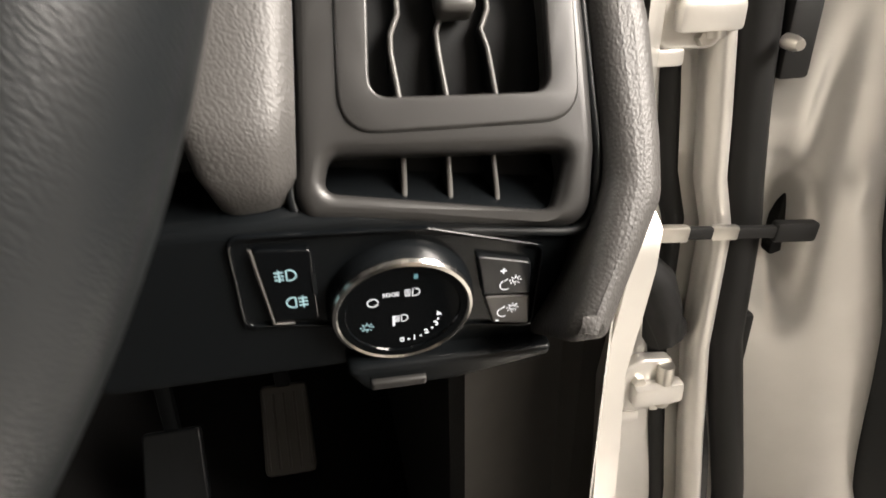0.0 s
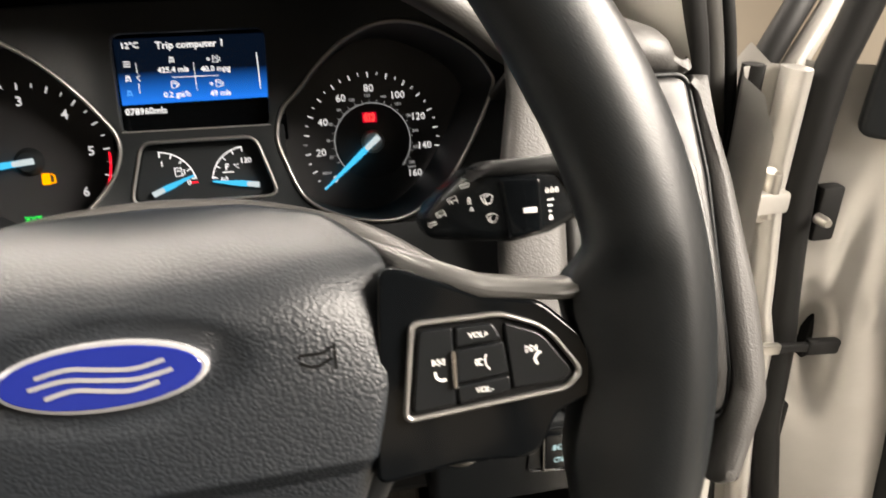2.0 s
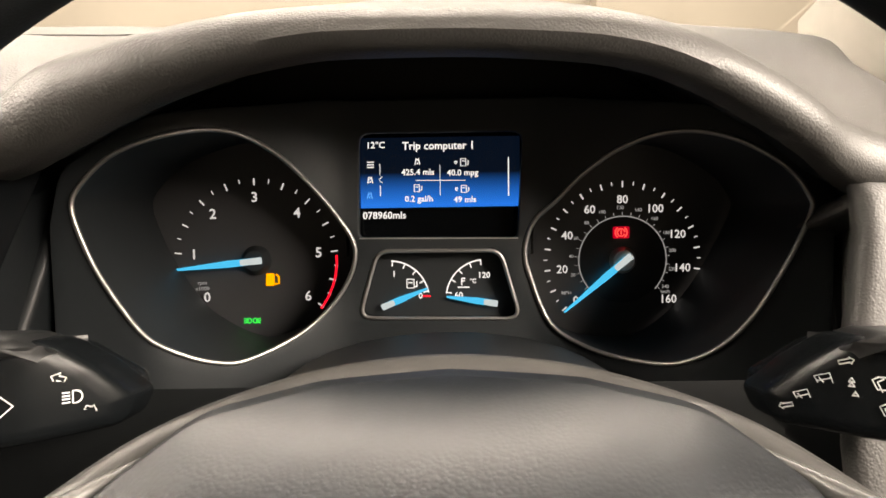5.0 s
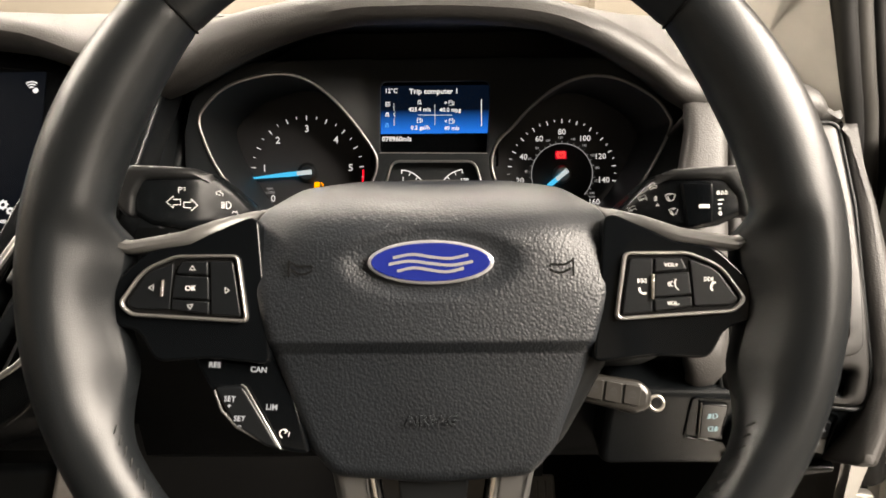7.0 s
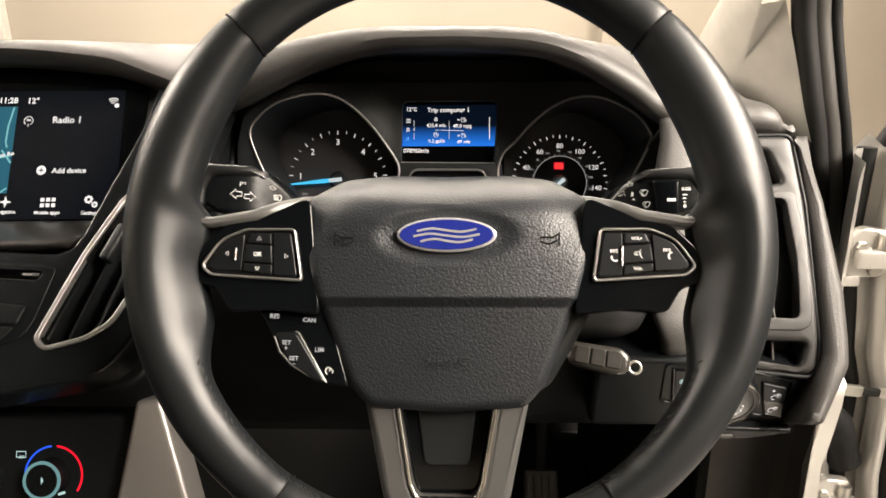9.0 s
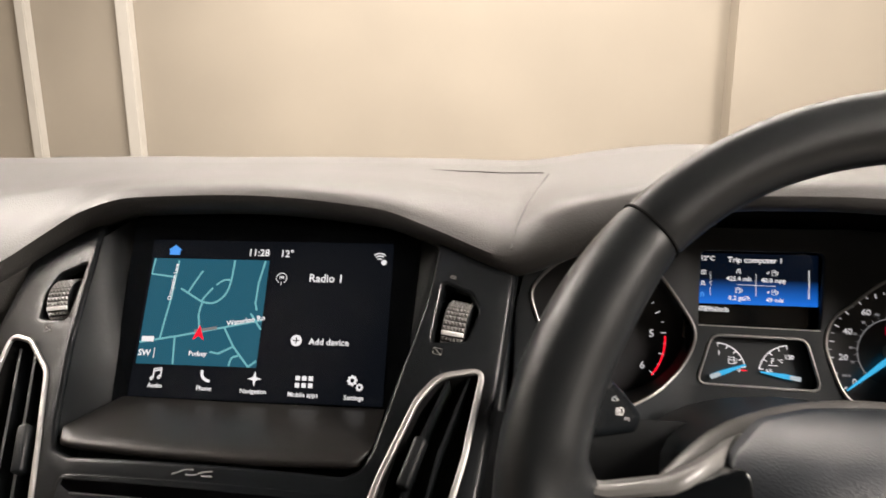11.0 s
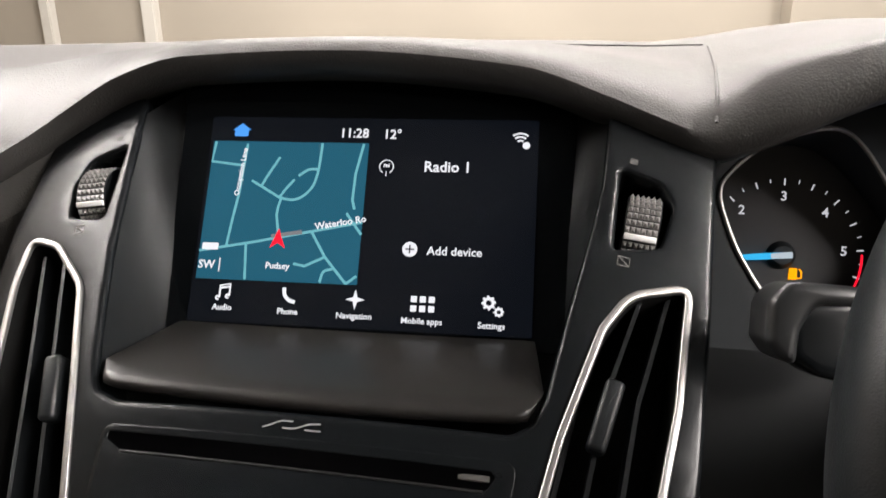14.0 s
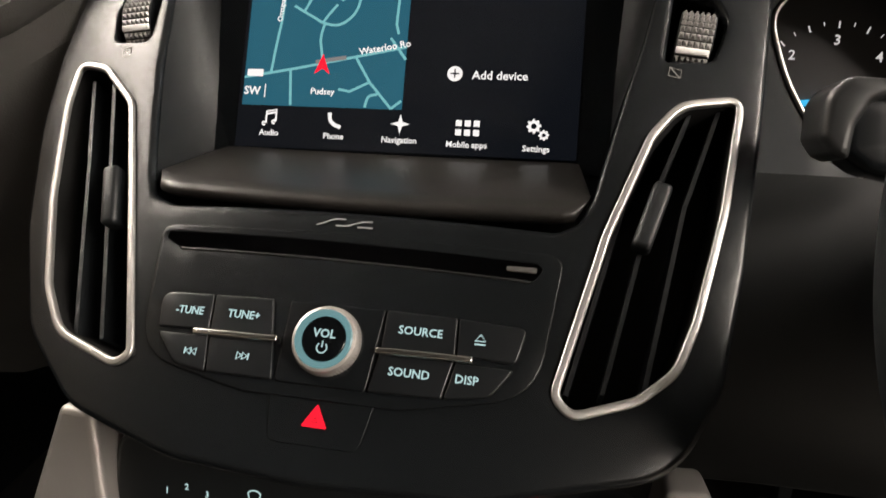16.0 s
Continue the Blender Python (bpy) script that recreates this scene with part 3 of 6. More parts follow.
def rim_web(a):
    """1 where a side spoke runs into the rim, 0 away from it."""
    up = math.degrees(math.asin(math.sin(radians(a))))
    w = max(0.0, min(1.0, (9.5 - up) / 6.0)) * max(0.0, min(1.0, (up + 33.0) / 15.0))
    return w * w * (3 - 2 * w)


def rim_ring(a, shrink=1.0, n=28):
    """One closed section of the rim; on a spoke its inner side is drawn out into a smooth web."""
    rc, half, deep = rim_size(a)
    w = rim_web(a)
    ring = []
    for k in range(n):
        c, s = math.cos(2 * math.pi * k / n), math.sin(2 * math.pi * k / n)
        side, up = math.copysign(abs(c) ** 0.92, c), math.copysign(abs(s) ** 0.92, s)
        r, z = rc + side * half * shrink, up * deep * shrink
        if side < 0 and w:
            # on a spoke the leather widens into a flat thumb rest round the tip of the button panel
            u = -side
            up_deg = math.degrees(math.asin(math.sin(radians(a))))
            far = half + 4 + 3 * max(0.0, min(1.0, (up_deg + 6) / 6)) + 2 * math.exp(-((up_deg + 17) / 6.0) ** 2)
            reach = rc - u * far
            edge = math.sqrt(max(0.0, 1 - (1 - min(1.0, far * (1 - u) / 12.0)) ** 2))
            front, back = -6 + (deep + 6 - u * far * 0.5 - 10 * u ** 3) * edge, -22 + (22 - deep) * edge
            r = r + (reach - r) * w
            z = z + ((front if up > 0 else back) - z) * w
        ring.append((r, z + 2.0))
    return ring


def rim_section(name, a0, a1, mat, label=""):
    """A length of the padded rim, drawn in a little at its seams."""
    n = max(10, int(abs(a1 - a0) / 1.5))
    bm = bmesh.new()
    rings = []
    for i in range(n + 1):
        a = a0 + (a1 - a0) * i / n
        ca, sa = math.cos(radians(a)), math.sin(radians(a))
        edge = min(i, n - i) / n * abs(a1 - a0)
        rings.append([bm.verts.new(Vector((r * ca, r * sa, z)) * MM) for r, z in rim_ring(a, 0.955 if edge < 0.3 else 1.0)])
    for p, q in zip(rings, rings[1:]):
        m = len(p)
        for j in range(m):
            bm.faces.new((p[j], p[(j + 1) % m], q[(j + 1) % m], q[j]))
    bm.faces.new(rings[0][::-1])
    bm.faces.new(rings[-1])
    return part(name, bm, mat, SW, label, None, 60)


rim_section("rim_top", 45, 135, RIM, "smooth leather upper rim")
rim_section("rim_grip", 135, 238, RIM, "worn leather grip flowing into the spoke")
rim_section("rim_grip", 302, 405, RIM, "worn leather grip flowing into the spoke")
rim_section("rim_base", 238, 302, RIM, "leather lower rim")
for a in (45, 135, 238, 302):
    ca, sa = math.cos(radians(a)), math.sin(radians(a))
    tube("rim_seam", [(r * ca, r * sa, z) for r, z in rim_ring(a, 0.985)], 0.7, BLACK, SW, True, n=6, up=Vector((-sa, ca, 0)))
# stitches along the inner edge of the rim
sti = bmesh.new()
for a0, a1 in ((207, 300), (240, 333)):
    k = a0
    while k < a1:
        rc, half, deep = rim_size(k)
        at_in = lambda a, d: Vector(((rc - half * math.cos(d)) * math.cos(radians(a)), (rc - half * math.cos(d)) * math.sin(radians(a)), 2 + deep * math.sin(d)))
        p, q = at_in(k, 0.25), at_in(k + 1.25, 0.46)
        d = (q - p).normalized()
        s = d.cross(Vector((0, 0, 1))).normalized() * 0.5
        up = Vector((-0.5 * math.cos(radians(k)), -0.5 * math.sin(radians(k)), 0.7))
        vs = [sti.verts.new(v * MM) for v in (p - s, p + s, q + s, q - s)]
        vt = [sti.verts.new((v + up) * MM) for v in (p - s * 0.6, p + s * 0.6, q + s * 0.6, q - s * 0.6)]
        sti.faces.new(vt)
        for i in range(4):
            sti.faces.new((vs[i], vs[(i + 1) % 4], vt[(i + 1) % 4], vt[i]))
        k += 2.0
ob = part("stitching", sti, THREAD, SW, "grey thread stitching")
ob["kind"] = "stuff"


# domed airbag cover: rings of one outline drawn in towards the badge
HUB = rounded([(-88, 2, 6), (-87, 14, 12), (-82, 26.5, 14), (-65, 40.5, 22), (-36, 46.5, 24), (0, 48, 40), (36, 46.5, 24), (65, 40.5, 22), (82, 26.5, 14), (87, 14, 12), (88, 2, 6), (77, -34, 30), (57.5, -86, 16), (46, -99, 14), (0, -102, 60), (-46, -99, 14), (-57.5, -86, 16), (-77, -34, 30)], 5)


def hub_height(x, y):
    d = 9.5 - 0.00062 * x * x
    if y < -36:
        d -= 5.0 * min(1, (-36 - y) / 5) + 0.13 * (-41 - y if y < -41 else 0)
    dish = (x / 41.0) ** 2 + (y / 16.5) ** 2
    if dish < 1:
        d -= 3.4 * min(1.0, (1 - dish) / 0.42) ** 0.8
    return d - 7.0


ROLL = [(0, 62), (20, 57), (35, 51), (50, 44), (62, 37), (72, 28), (80, 19), (86, 12), (90, 9)]


def roll_drop(g, deep):
    """How far the cover has rolled back at a distance from its upper edge."""
    s = 42.7 * (1 - (deep / 62) ** (1 / 2.3))
    f = lambda q: 62 * max(0.0, 1 - q / 42.7) ** 2.3
    return f(g + s)


def edge_gap(x, y):
    """Distance to the cover's outline."""
    best = 1e9
    for (ax, ay), (bx, by) in zip(HUB, HUB[1:] + HUB[:1]):
        dx, dy = bx - ax, by - ay
        k = max(0.0, min(1.0, ((x - ax) * dx + (y - ay) * dy) / max(dx * dx + dy * dy, 1e-9)))
        best = min(best, math.hypot(x - ax - k * dx, y - ay - k * dy))
    return best


def half_width(y):
    xs = []
    for (ax, ay), (bx, by) in zip(HUB, HUB[1:] + HUB[:1]):
        if (ay - y) * (by - y) <= 0 and ay != by:
            xs.append(ax + (bx - ax) * (y - ay) / (by - ay))
    return max(abs(v) for v in xs) if xs else 0.0


YTOP, YLOW = max(p[1] for p in HUB) - 0.02, min(p[1] for p in HUB) + 0.02
ys = sorted({round(v, 3) for v in [YLOW + (YTOP - YLOW) * (0.5 - 0.5 * math.cos(math.pi * i / 90)) for i in range(91)] + [-34 - 0.8 * k for k in range(12)]})
ss = [math.sin(math.pi / 2 * (-1 + 2 * i / 56)) for i in range(57)]
bm = bmesh.new()
grid = []
for y in ys:
    w = half_width(y)
    row = []
    for s in ss:
        g = edge_gap(s * w, y)
        rr = 6.5
        side = 0.0 if g >= rr else rr - math.sqrt(max(0.0, rr ** 2 - (rr - g) ** 2))
        w8 = max(0.0, min(1.0, (y + 14) / 30))
        w8 = w8 * w8 * (3 - 2 * w8)
        drop = side * (1 - w8) + w8 * roll_drop(g, lerp_table(ROLL, abs(s * w))[0])
        row.append(bm.verts.new((s * w * MM, y * MM, (hub_height(s * w, y) - drop) * MM)))
    grid.append(row)
for a, b in zip(grid, grid[1:]):
    for i in range(len(ss) - 1):
        bm.faces.new((a[i], a[i + 1], b[i + 1], b[i]))
# the cover rolls over its edge and runs back, farthest at the top
skirt = [e for e in bm.edges if e.is_boundary]
for step, (dn, grow) in enumerate(((-3, 0.2), (-6, 0.2))):
    ext = bmesh.ops.extrude_edge_only(bm, edges=skirt)
    skirt = [g for g in ext["geom"] if isinstance(g, bmesh.types.BMEdge) and g.is_boundary]
    for v in [g for g in ext["geom"] if isinstance(g, bmesh.types.BMVert)]:
        up = max(0.0, min(1.0, (v.co.y / MM - 6) / 22))
        v.co.z += dn * MM * (0.45 + 0.55 * up)
        v.co.y += grow * 2.0 * up * MM
        v.co.x += math.copysign(grow * 0.8 * MM, v.co.x) * min(1, abs(v.co.x) / (40 * MM))
soft = [v for v in bm.verts if v.co.y > -0.02 and math.hypot(v.co.x / 0.043, v.co.y / 0.0175) > 1 and not any(e.is_boundary for e in v.link_edges)]
for k in range(12):
    bmesh.ops.smooth_vert(bm, verts=soft, factor=0.5, use_axis_x=False, use_axis_y=False, use_axis_z=True)
COVER = part("airbag_cover", bm, AIRBAG, SW, "grained black airbag cover with a crease", None, 60)
# oval badge with a raised rim and a flourish in place of its name
plate("badge", ellipse(0, 0, 28.8, 10.2, 64), -2.0, 2.6, SILVERINK, COVER, 1.2, "oval badge with a bright rim")
plate("badge_field", ellipse(0, 0, 26.9, 8.7, 64), 2.0, 3.0, BADGE, COVER, 0.3, "blue enamel field")
for k, (w, yy) in enumerate(((17, 2.6), (19, -0.4), (15, -3.4))):
    strokes("badge_flourish", [spline([(-w, -0.6), (-w * 0.5, 0.9), (0, -0.2), (w * 0.5, -1.0), (w, 0.6)], 6, False)], 1.3, SILVERINK, COVER, 0, yy, 3.0, 1.0, label="plain silver wave", thick=0.25)
letters("AIRBAG", 4.6, 0, -72, hub_height(0, -72) + 0.05, AIRBAG, COVER, "embossed_lettering", thick=0.7, squeeze=1.08)
for sx in (-1, 1):
    horn = [[(5.5, 4), (5.5, -4)], [(-5, 1.2), (2, 1.2), (5, 3)], [(-5, -1), (-2, -2.4), (1, -2.4), (4.6, -0.5)], [(-5, 1.2), (-5, 0.2)]]
    strokes("horn_symbol", [[(sx * px, py) for px, py in ln] for ln in horn], 0.9, BLACK, COVER, sx * 59, -2.5, hub_height(59, -2) + 0.15, 1.0, thick=0.2)

# the carrier behind the cover, seen as a satin band above and beside it
BAND = rounded([(-93, 0, 20), (-84, 14, 16), (-60, 22, 40), (0, 26, 80), (60, 22, 40), (84, 14, 16), (93, 0, 20), (88, -44, 20), (60, -92, 20), (-60, -92, 20), (-88, -44, 20)], 6)
plate("hub_carrier", BAND, -60, -26, SOFT, SW, 7, "black hub carrier", steps=4)

# satin band that runs from spoke to spoke behind the cover's upper edge
crown = spline([(-108, 6, -30), (-96, 16, -38), (-80, 27, -51), (-60, 35, -63), (-33, 41.5, -72), (0, 44, -77), (33, 41.5, -72), (60, 35, -63), (80, 27, -51), (96, 16, -38), (108, 6, -30)], 5, False)
part("hub_band", sweep_bm(crown, circle_profile(9, 14, 0.75), False, Vector((0, 0.6, 0.8))), DARKGREY, SW, "black band round the cover", None, 60)
CAP = material("satin_grey_spoke_plastic", (0.10, 0.098, 0.094), 0.34, grain=0.05, scale=2000, vary=0.06)
BTN = material("black_button_plastic", (0.0068, 0.0078, 0.0088), 0.3, vary=0.03, spec=0.3)


def spoke(sx):
    """One side spoke with its cluster of buttons."""
    fl = lambda pts: [(sx * p[0], *p[1:]) for p in (pts if sx > 0 else pts[::-1])]
    body = rounded(fl([(80, 24, 6), (112, 10, 20), (131, 6.5, 16), (144, -6, 14), (150.5, -20, 8), (146, -27.5, 6), (134, -30.5, 10), (126, -44.5, 8), (101, -43, 20), (73, -46, 4)]), 6)
    sp = plate("side_spoke", body, -22, -3, GLOSS, SW, 1.6, "gloss black side spoke", steps=4)
    plate("spoke_cap", rounded(fl([(66, 36, 6), (88, 27, 12), (114, 16, 20), (140, 11.5, 12), (155, 16, 3), (155, 8, 3), (140, 5, 12), (112, 8.5, 20), (86, 15, 6), (66, 20, 4)]), 5), -20, -1.2, CAP, sp, 4.5, "satin grey upper edge of the spoke", steps=4, warp=lambda x, y: -26 * max(0.0, min(1.3, (112 - abs(x)) / 30)) ** 2)
    edge = rounded(fl([(83, -27, 3), (88, 4.5, 4), (117, 4.5, 16), (132, -1.5, 22), (143.5, -18, 7), (137, -23.5, 7)]), 6)
    inner = rounded(fl([(84.8, -25.2, 2), (89.4, 2.9, 2.5), (116.6, 2.9, 15), (131.1, -2.8, 20), (141.3, -17.7, 6), (136.2, -21.9, 6)]), 6)
    plate("button_bezel", [edge, inner], -4, -0.2, RING, sp, 1.0, "satin chrome surround", steps=3)
    plate("button_well", inner, -6, -2.2, BLACK, sp, 0.2)
    if sx < 0:
        cells = {"ok": [(-118, -15.2, 1), (-101, -16.4, 1), (-101.5, -6, 1), (-117, -5, 1)], "up": [(-116.5, -4.2, 1), (-101.6, -5.2, 1), (-102, 1.3, 1), (-114, 1.2, 2)],
                 "down": [(-118, -20.6, 1), (-101, -22.9, 1), (-101, -17.2, 1), (-118, -16.0, 1)],
                 "near": [(-100.2, -23, 1), (-86.4, -24, 1.5), (-90.6, 1.4, 2), (-101.2, 1.3, 1)], "far": [(-119, -20.5, 1), (-117.6, 0.9, 1), (-130, -4, 12), (-139.2, -17.6, 4), (-135.4, -20.2, 4)]}
    else:
        cells = {"voice": [(101, -16.4, 1), (118, -15.2, 1), (117, -5, 1), (101.5, -6, 1)], "louder": [(101.6, -5.2, 1), (116.5, -4.2, 1), (114, 1.2, 2), (102, 1.3, 1)],
                 "softer": [(101, -22.9, 1), (118, -20.6, 1), (118, -16.0, 1), (101, -17.2, 1)],
                 "near": [(86.4, -24, 1.5), (100.2, -23, 1), (101.2, 1.3, 1), (90.6, 1.4, 2)], "far": [(117.6, 0.9, 1), (119, -20.5, 1), (135.4, -20.2, 4), (139.2, -17.6, 4), (130, -4, 12)]}
    made = {k: plate("button", rounded(c, 4), -3.2, -0.9 if k in ("near", "far") else -0.3, BTN, sp, 0.7, steps=3) for k, c in cells.items()}
    zt = -0.15
    tri = lambda d: [[(-1, -0.6), (1, -0.6), (0, 0.9), (-1, -0.6)]] if d == "u" else [[(-1, 0.6), (1, 0.6), (0, -0.9), (-1, 0.6)]] if d == "d" else [[(0.6, 1), (0.6, -1), (-0.9, 0), (0.6, 1)]] if d == "l" else [[(-0.6, 1), (-0.6, -1), (0.9, 0), (-0.6, 1)]]
    if sx < 0:
        letters("OK", 2.5, -109.5, -11.0, zt, INK, made["ok"])
        strokes("arrow", tri("u"), 0.45, INK, made["up"], -108.8, -1.8, zt, 1.3)
        strokes("arrow", tri("d"), 0.45, INK, made["down"], -109.5, -19.2, zt, 1.3)
        strokes("arrow", tri("r"), 0.45, INK, made["near"], -93.0, -12, zt - 0.6, 1.3)
        strokes("arrow", tri("l"), 0.45, INK, made["far"], -127.5, -10.5, zt - 0.6, 1.3)
        tube("thumb_bar", [(-122.3, -7, -0.8), (-122.8, -14.5, -0.8)], 0.9, CHROME, sp)
    else:
        letters("VOL+", 1.8, 109, -1.9, zt, INK, made["louder"])
        letters("VOL-", 1.8, 109.5, -19.3, zt, INK, made["softer"])
        strokes("voice_symbol", [arc(-1.0, 0.4, 1.1, 60, 300, 10), [(-2.6, 1.6), (-3.2, 0.4), (-2.5, -1)], [(1.2, 3), (0.4, 1.6), (0.8, -1.2), (2.2, -2.8)]], 0.45, INK, made["voice"], 110, -10.8, zt, 0.85)
        hook = [spline([(-1.7, 1.4), (-1.5, -0.5), (0.2, -1.7), (1.9, -1.5)], 5, False)]
        skip = [[(-2.2, 1.2), (-2.2, -1.2)], [(-1.9, 0), (-0.2, 1.1), (-0.2, -1.1), (-1.9, 0)], [(0.0, 0), (1.7, 1.1), (1.7, -1.1), (0.0, 0)]]
        strokes("skip_symbol", skip, 0.55, INK, made["near"], 96.0, -9.0, zt - 0.6, 0.9)
        strokes("telephone_symbol", hook, 0.9, INK, made["near"], 96.0, -13.2, zt - 0.6, 0.9)
        strokes("skip_symbol", [[(-p, q) for p, q in ln] for ln in skip], 0.55, INK, made["far"], 125.6, -8.4, zt - 0.6, 0.9)
        strokes("telephone_symbol", [[(p, -q) for p, q in ln] for ln in hook], 0.9, INK, made["far"], 128.2, -11.8, zt - 0.6, 0.9, turn=30)
        tube("thumb_bar", [(100.6, -6.0, 0), (100.2, -17.5, 0)], 0.8, CHROME, sp)
    return sp


spoke(-1)
spoke(1)

# lower spoke: two satin legs round an open black insert
LEG = rounded([(-50, -88, 3), (-29, -90, 3), (-20, -142, 8), (-17, -150, 6), (17, -150, 6), (20, -142, 8), (29, -90, 3), (50, -88, 3), (38, -146, 10), (33, -168, 6), (-33, -168, 6), (-38, -146, 10)], 5)
LOWER = plate("lower_spoke", LEG, -36, -17, LEG_M, SW, 5, "satin silver lower spoke", steps=4)
plate("spoke_edging", [rounded([(-31.5, -90, 1), (-22.3, -143, 8), (-18, -152.5, 6), (18, -152.5, 6), (22.3, -143, 8), (31.5, -90, 1)], 5), rounded([(-28.8, -90.2, 1), (-19.8, -142, 8), (-16.5, -149.8, 5), (16.5, -149.8, 5), (19.8, -142, 8), (28.8, -90.2, 1)], 5)], -20, -15.6, CHROME, LOWER, 0.9, "chrome edging")
plate("spoke_insert", rounded([(-28.5, -88, 1), (-19.6, -141.8, 8), (-16.3, -149.6, 5), (16.3, -149.6, 5), (19.6, -141.8, 8), (28.5, -88, 1)], 5), -38, -27, GLOSS, LOWER, 1, "gloss black insert")
plate("insert_pocket", rounded([(-18, -96, 2), (-13, -134, 5), (13, -134, 5), (18, -96, 2)], 5), -29, -25.5, SOFT, LOWER, 1)

# cruise control pad on the left
PAD = plate("cruise_pad", rounded([(-117, -34, 4), (-70, -39, 3), (-56, -88, 3), (-68, -86, 4), (-92, -76, 8), (-103, -58, 6)], 5), -24, -10, GLOSS, SW, 2, "gloss black cruise control pad", steps=3)
plate("button", rounded([(-101, -56, 2), (-87.5, -55.6, 3), (-69, -85, 2), (-76, -83.5, 4), (-91, -74, 8)], 5), -12, -7.6, BTN, PAD, 1.6, steps=3)
tube("pad_edging", [(-100.5, -58, -8.4), (-97, -67, -8.2), (-90, -74.5, -8.4), (-79, -81, -8.8)], 0.7, DARKGREY, PAD)
tube("pad_edging", [(-88, -55.4, -8.2), (-86, -56.2, -8.0), (-69.5, -84.5, -8.2)], 0.45, RING, PAD)
for body, x, y, s in (("RES", -101, -46.5, 2.6), ("CAN", -80.5, -48.8, 2.6), ("LIM", -74.2, -66, 2.6)):
    letters(body, s, x, y, -9.85, G_NUM, PAD, turn=-3)
for body, x, y in (("SET", -93.0, -61.8), ("+", -93.2, -65.0), ("SET", -88.4, -70.8), ("_", -88.4, -72.6)):
    letters(body, 2.5, x, y, -7.45, G_NUM, PAD, turn=-3)
strokes("cruise_symbol", [arc(0, 0, 1.9, 20, 250, 12), [(0.2, 0), (1.6, 1.4)], [(2.2, -1.2), (2.6, 0.6)]], 0.45, INK, PAD, -68.5, -78, -9.85)

# ---- column, stalks and key ----
SHROUD = material("grained_dark_grey_plastic", (0.0105, 0.011, 0.0115), 0.5, grain=0.3, scale=1100, cells=True, spec=0.28)
COL = thing("steering_column", leaned(0, 0, 0, RAKE), "black plastic steering column shroud with an ignition lock", "steering column")
loft("shroud", [[(w * math.cos(radians(a)), (top if math.sin(radians(a)) > 0 else 92) * math.copysign(abs(math.sin(radians(a))) ** 0.7, math.sin(radians(a))), n) for a in range(0, 360, 10)] for n, w, top in ((-48, 60, 28), (-52, 74, 35), (-62, 82, 39), (-100, 90, 44), (-141, 92, 48), (-215, 92, 52))], SOFT, COL, "black column shroud", closed=True, angle=60)
plate("shroud_cap", ellipse(0, -30, 58, 60, 40), -60, -47, SOFT, COL, 4)
hous = []
for k in range(11):
    x = 40 + 112 * k / 10
    e = math.sqrt(max(0.0, 1 - max(0.0, (x - 118) / 34.5) ** 2.2))
    hous.append([(x, -34 + 26 * e * math.copysign(abs(math.sin(radians(a))) ** 0.8, math.sin(radians(a))), -138 + 34 * e * math.copysign(abs(math.cos(radians(a))) ** 0.8, math.cos(radians(a)))) for a in range(0, 360, 15)])
loft("lock_housing", hous, SHROUD, COL, "grained dark grey lock housing", closed=True, angle=70)
IGN = lathe("ignition_lock", [(0, 10), (8, 10), (10, 8), (12, 2), (20, 0), (23, -4), (24, -14), (27, -18), (29, -60)], SOFT, COL, "black ignition lock", pose(0.066, -0.0690, -0.111, 0, 80, 0), 40)
lathe("lock_face", [(0, 11.2), (7.6, 11.2), (8.6, 10.4), (8.8, 9.0)], STEEL, IGN, "worn steel lock face", None, 32)
lathe("lock_ring", [(10.5, 9.5), (13.5, 8.5), (14.5, 5), (12, 2)], DARKGREY, IGN, "worn steel lock ring", None, 32)
KEY = thing("car_key", pose(0.1025, 0.0765, -0.1135, 62, 8, -5), "worn grey folding car key standing in the ignition lock", "key")
kb = rounded([(-17, -8.5, 7), (20, -11.5, 9), (29, -7, 8), (28.5, 4, 7), (21, 9, 9), (-17, 8.5, 7)], 6)
HEAD = plate("key_head", kb, -7, 7, KEYGREY, KEY, 4, "worn grey plastic key head", steps=4)
for i, kx in enumerate((-6.5, 4.8, 16.2)):
    plate("key_button", rounded([(kx - 5.1, -6.2, 1.5), (kx + 5.1, -6.6, 1.5), (kx + 5.1, 6.0, 1.5), (kx - 5.1, 5.8, 1.5)], 4), 6.0, 8.0, KEYGREY, HEAD, 0.7)
    strokes("key_symbol", [[(-2, -1.6), (2, -1.6), (2, 0.8), (-2, 0.8), (-2, -1.6)], arc(0, 0.8, 1.3, 0, 180, 8)], 0.4, THREAD, HEAD, kx, 0, 8.0)
tube("key_ring", [(33 + 4.4 * math.cos(radians(a)), -3 + 4.4 * math.sin(radians(a)), 1) for a in range(0, 360, 24)], 1.1, STEEL, KEY, True, "small steel ring")
block("key_blade", -34, -15, -4, 4, -1.3, 1.3, STEEL, KEY, 0.4)


STALK = [(86, -46), (100, -33), (112, -21), (120, -14.5), (128, -8), (136, -2.6), (145, 1), (155, 3), (170, 4), (190, 3)]


def stalk_face(x, y=0.0):
    return lerp_table(STALK, abs(x))[0]


def stalk_tip(x):
    """The turn that lays a printed sign on the curved face."""
    return -math.degrees(math.atan((stalk_face(x + 1) - stalk_face(x - 1)) / 2))


RIDGE = material("satin_dark_grey_stalk", (0.012, 0.0125, 0.013), 0.36, grain=0.05, scale=1800, spec=0.4)


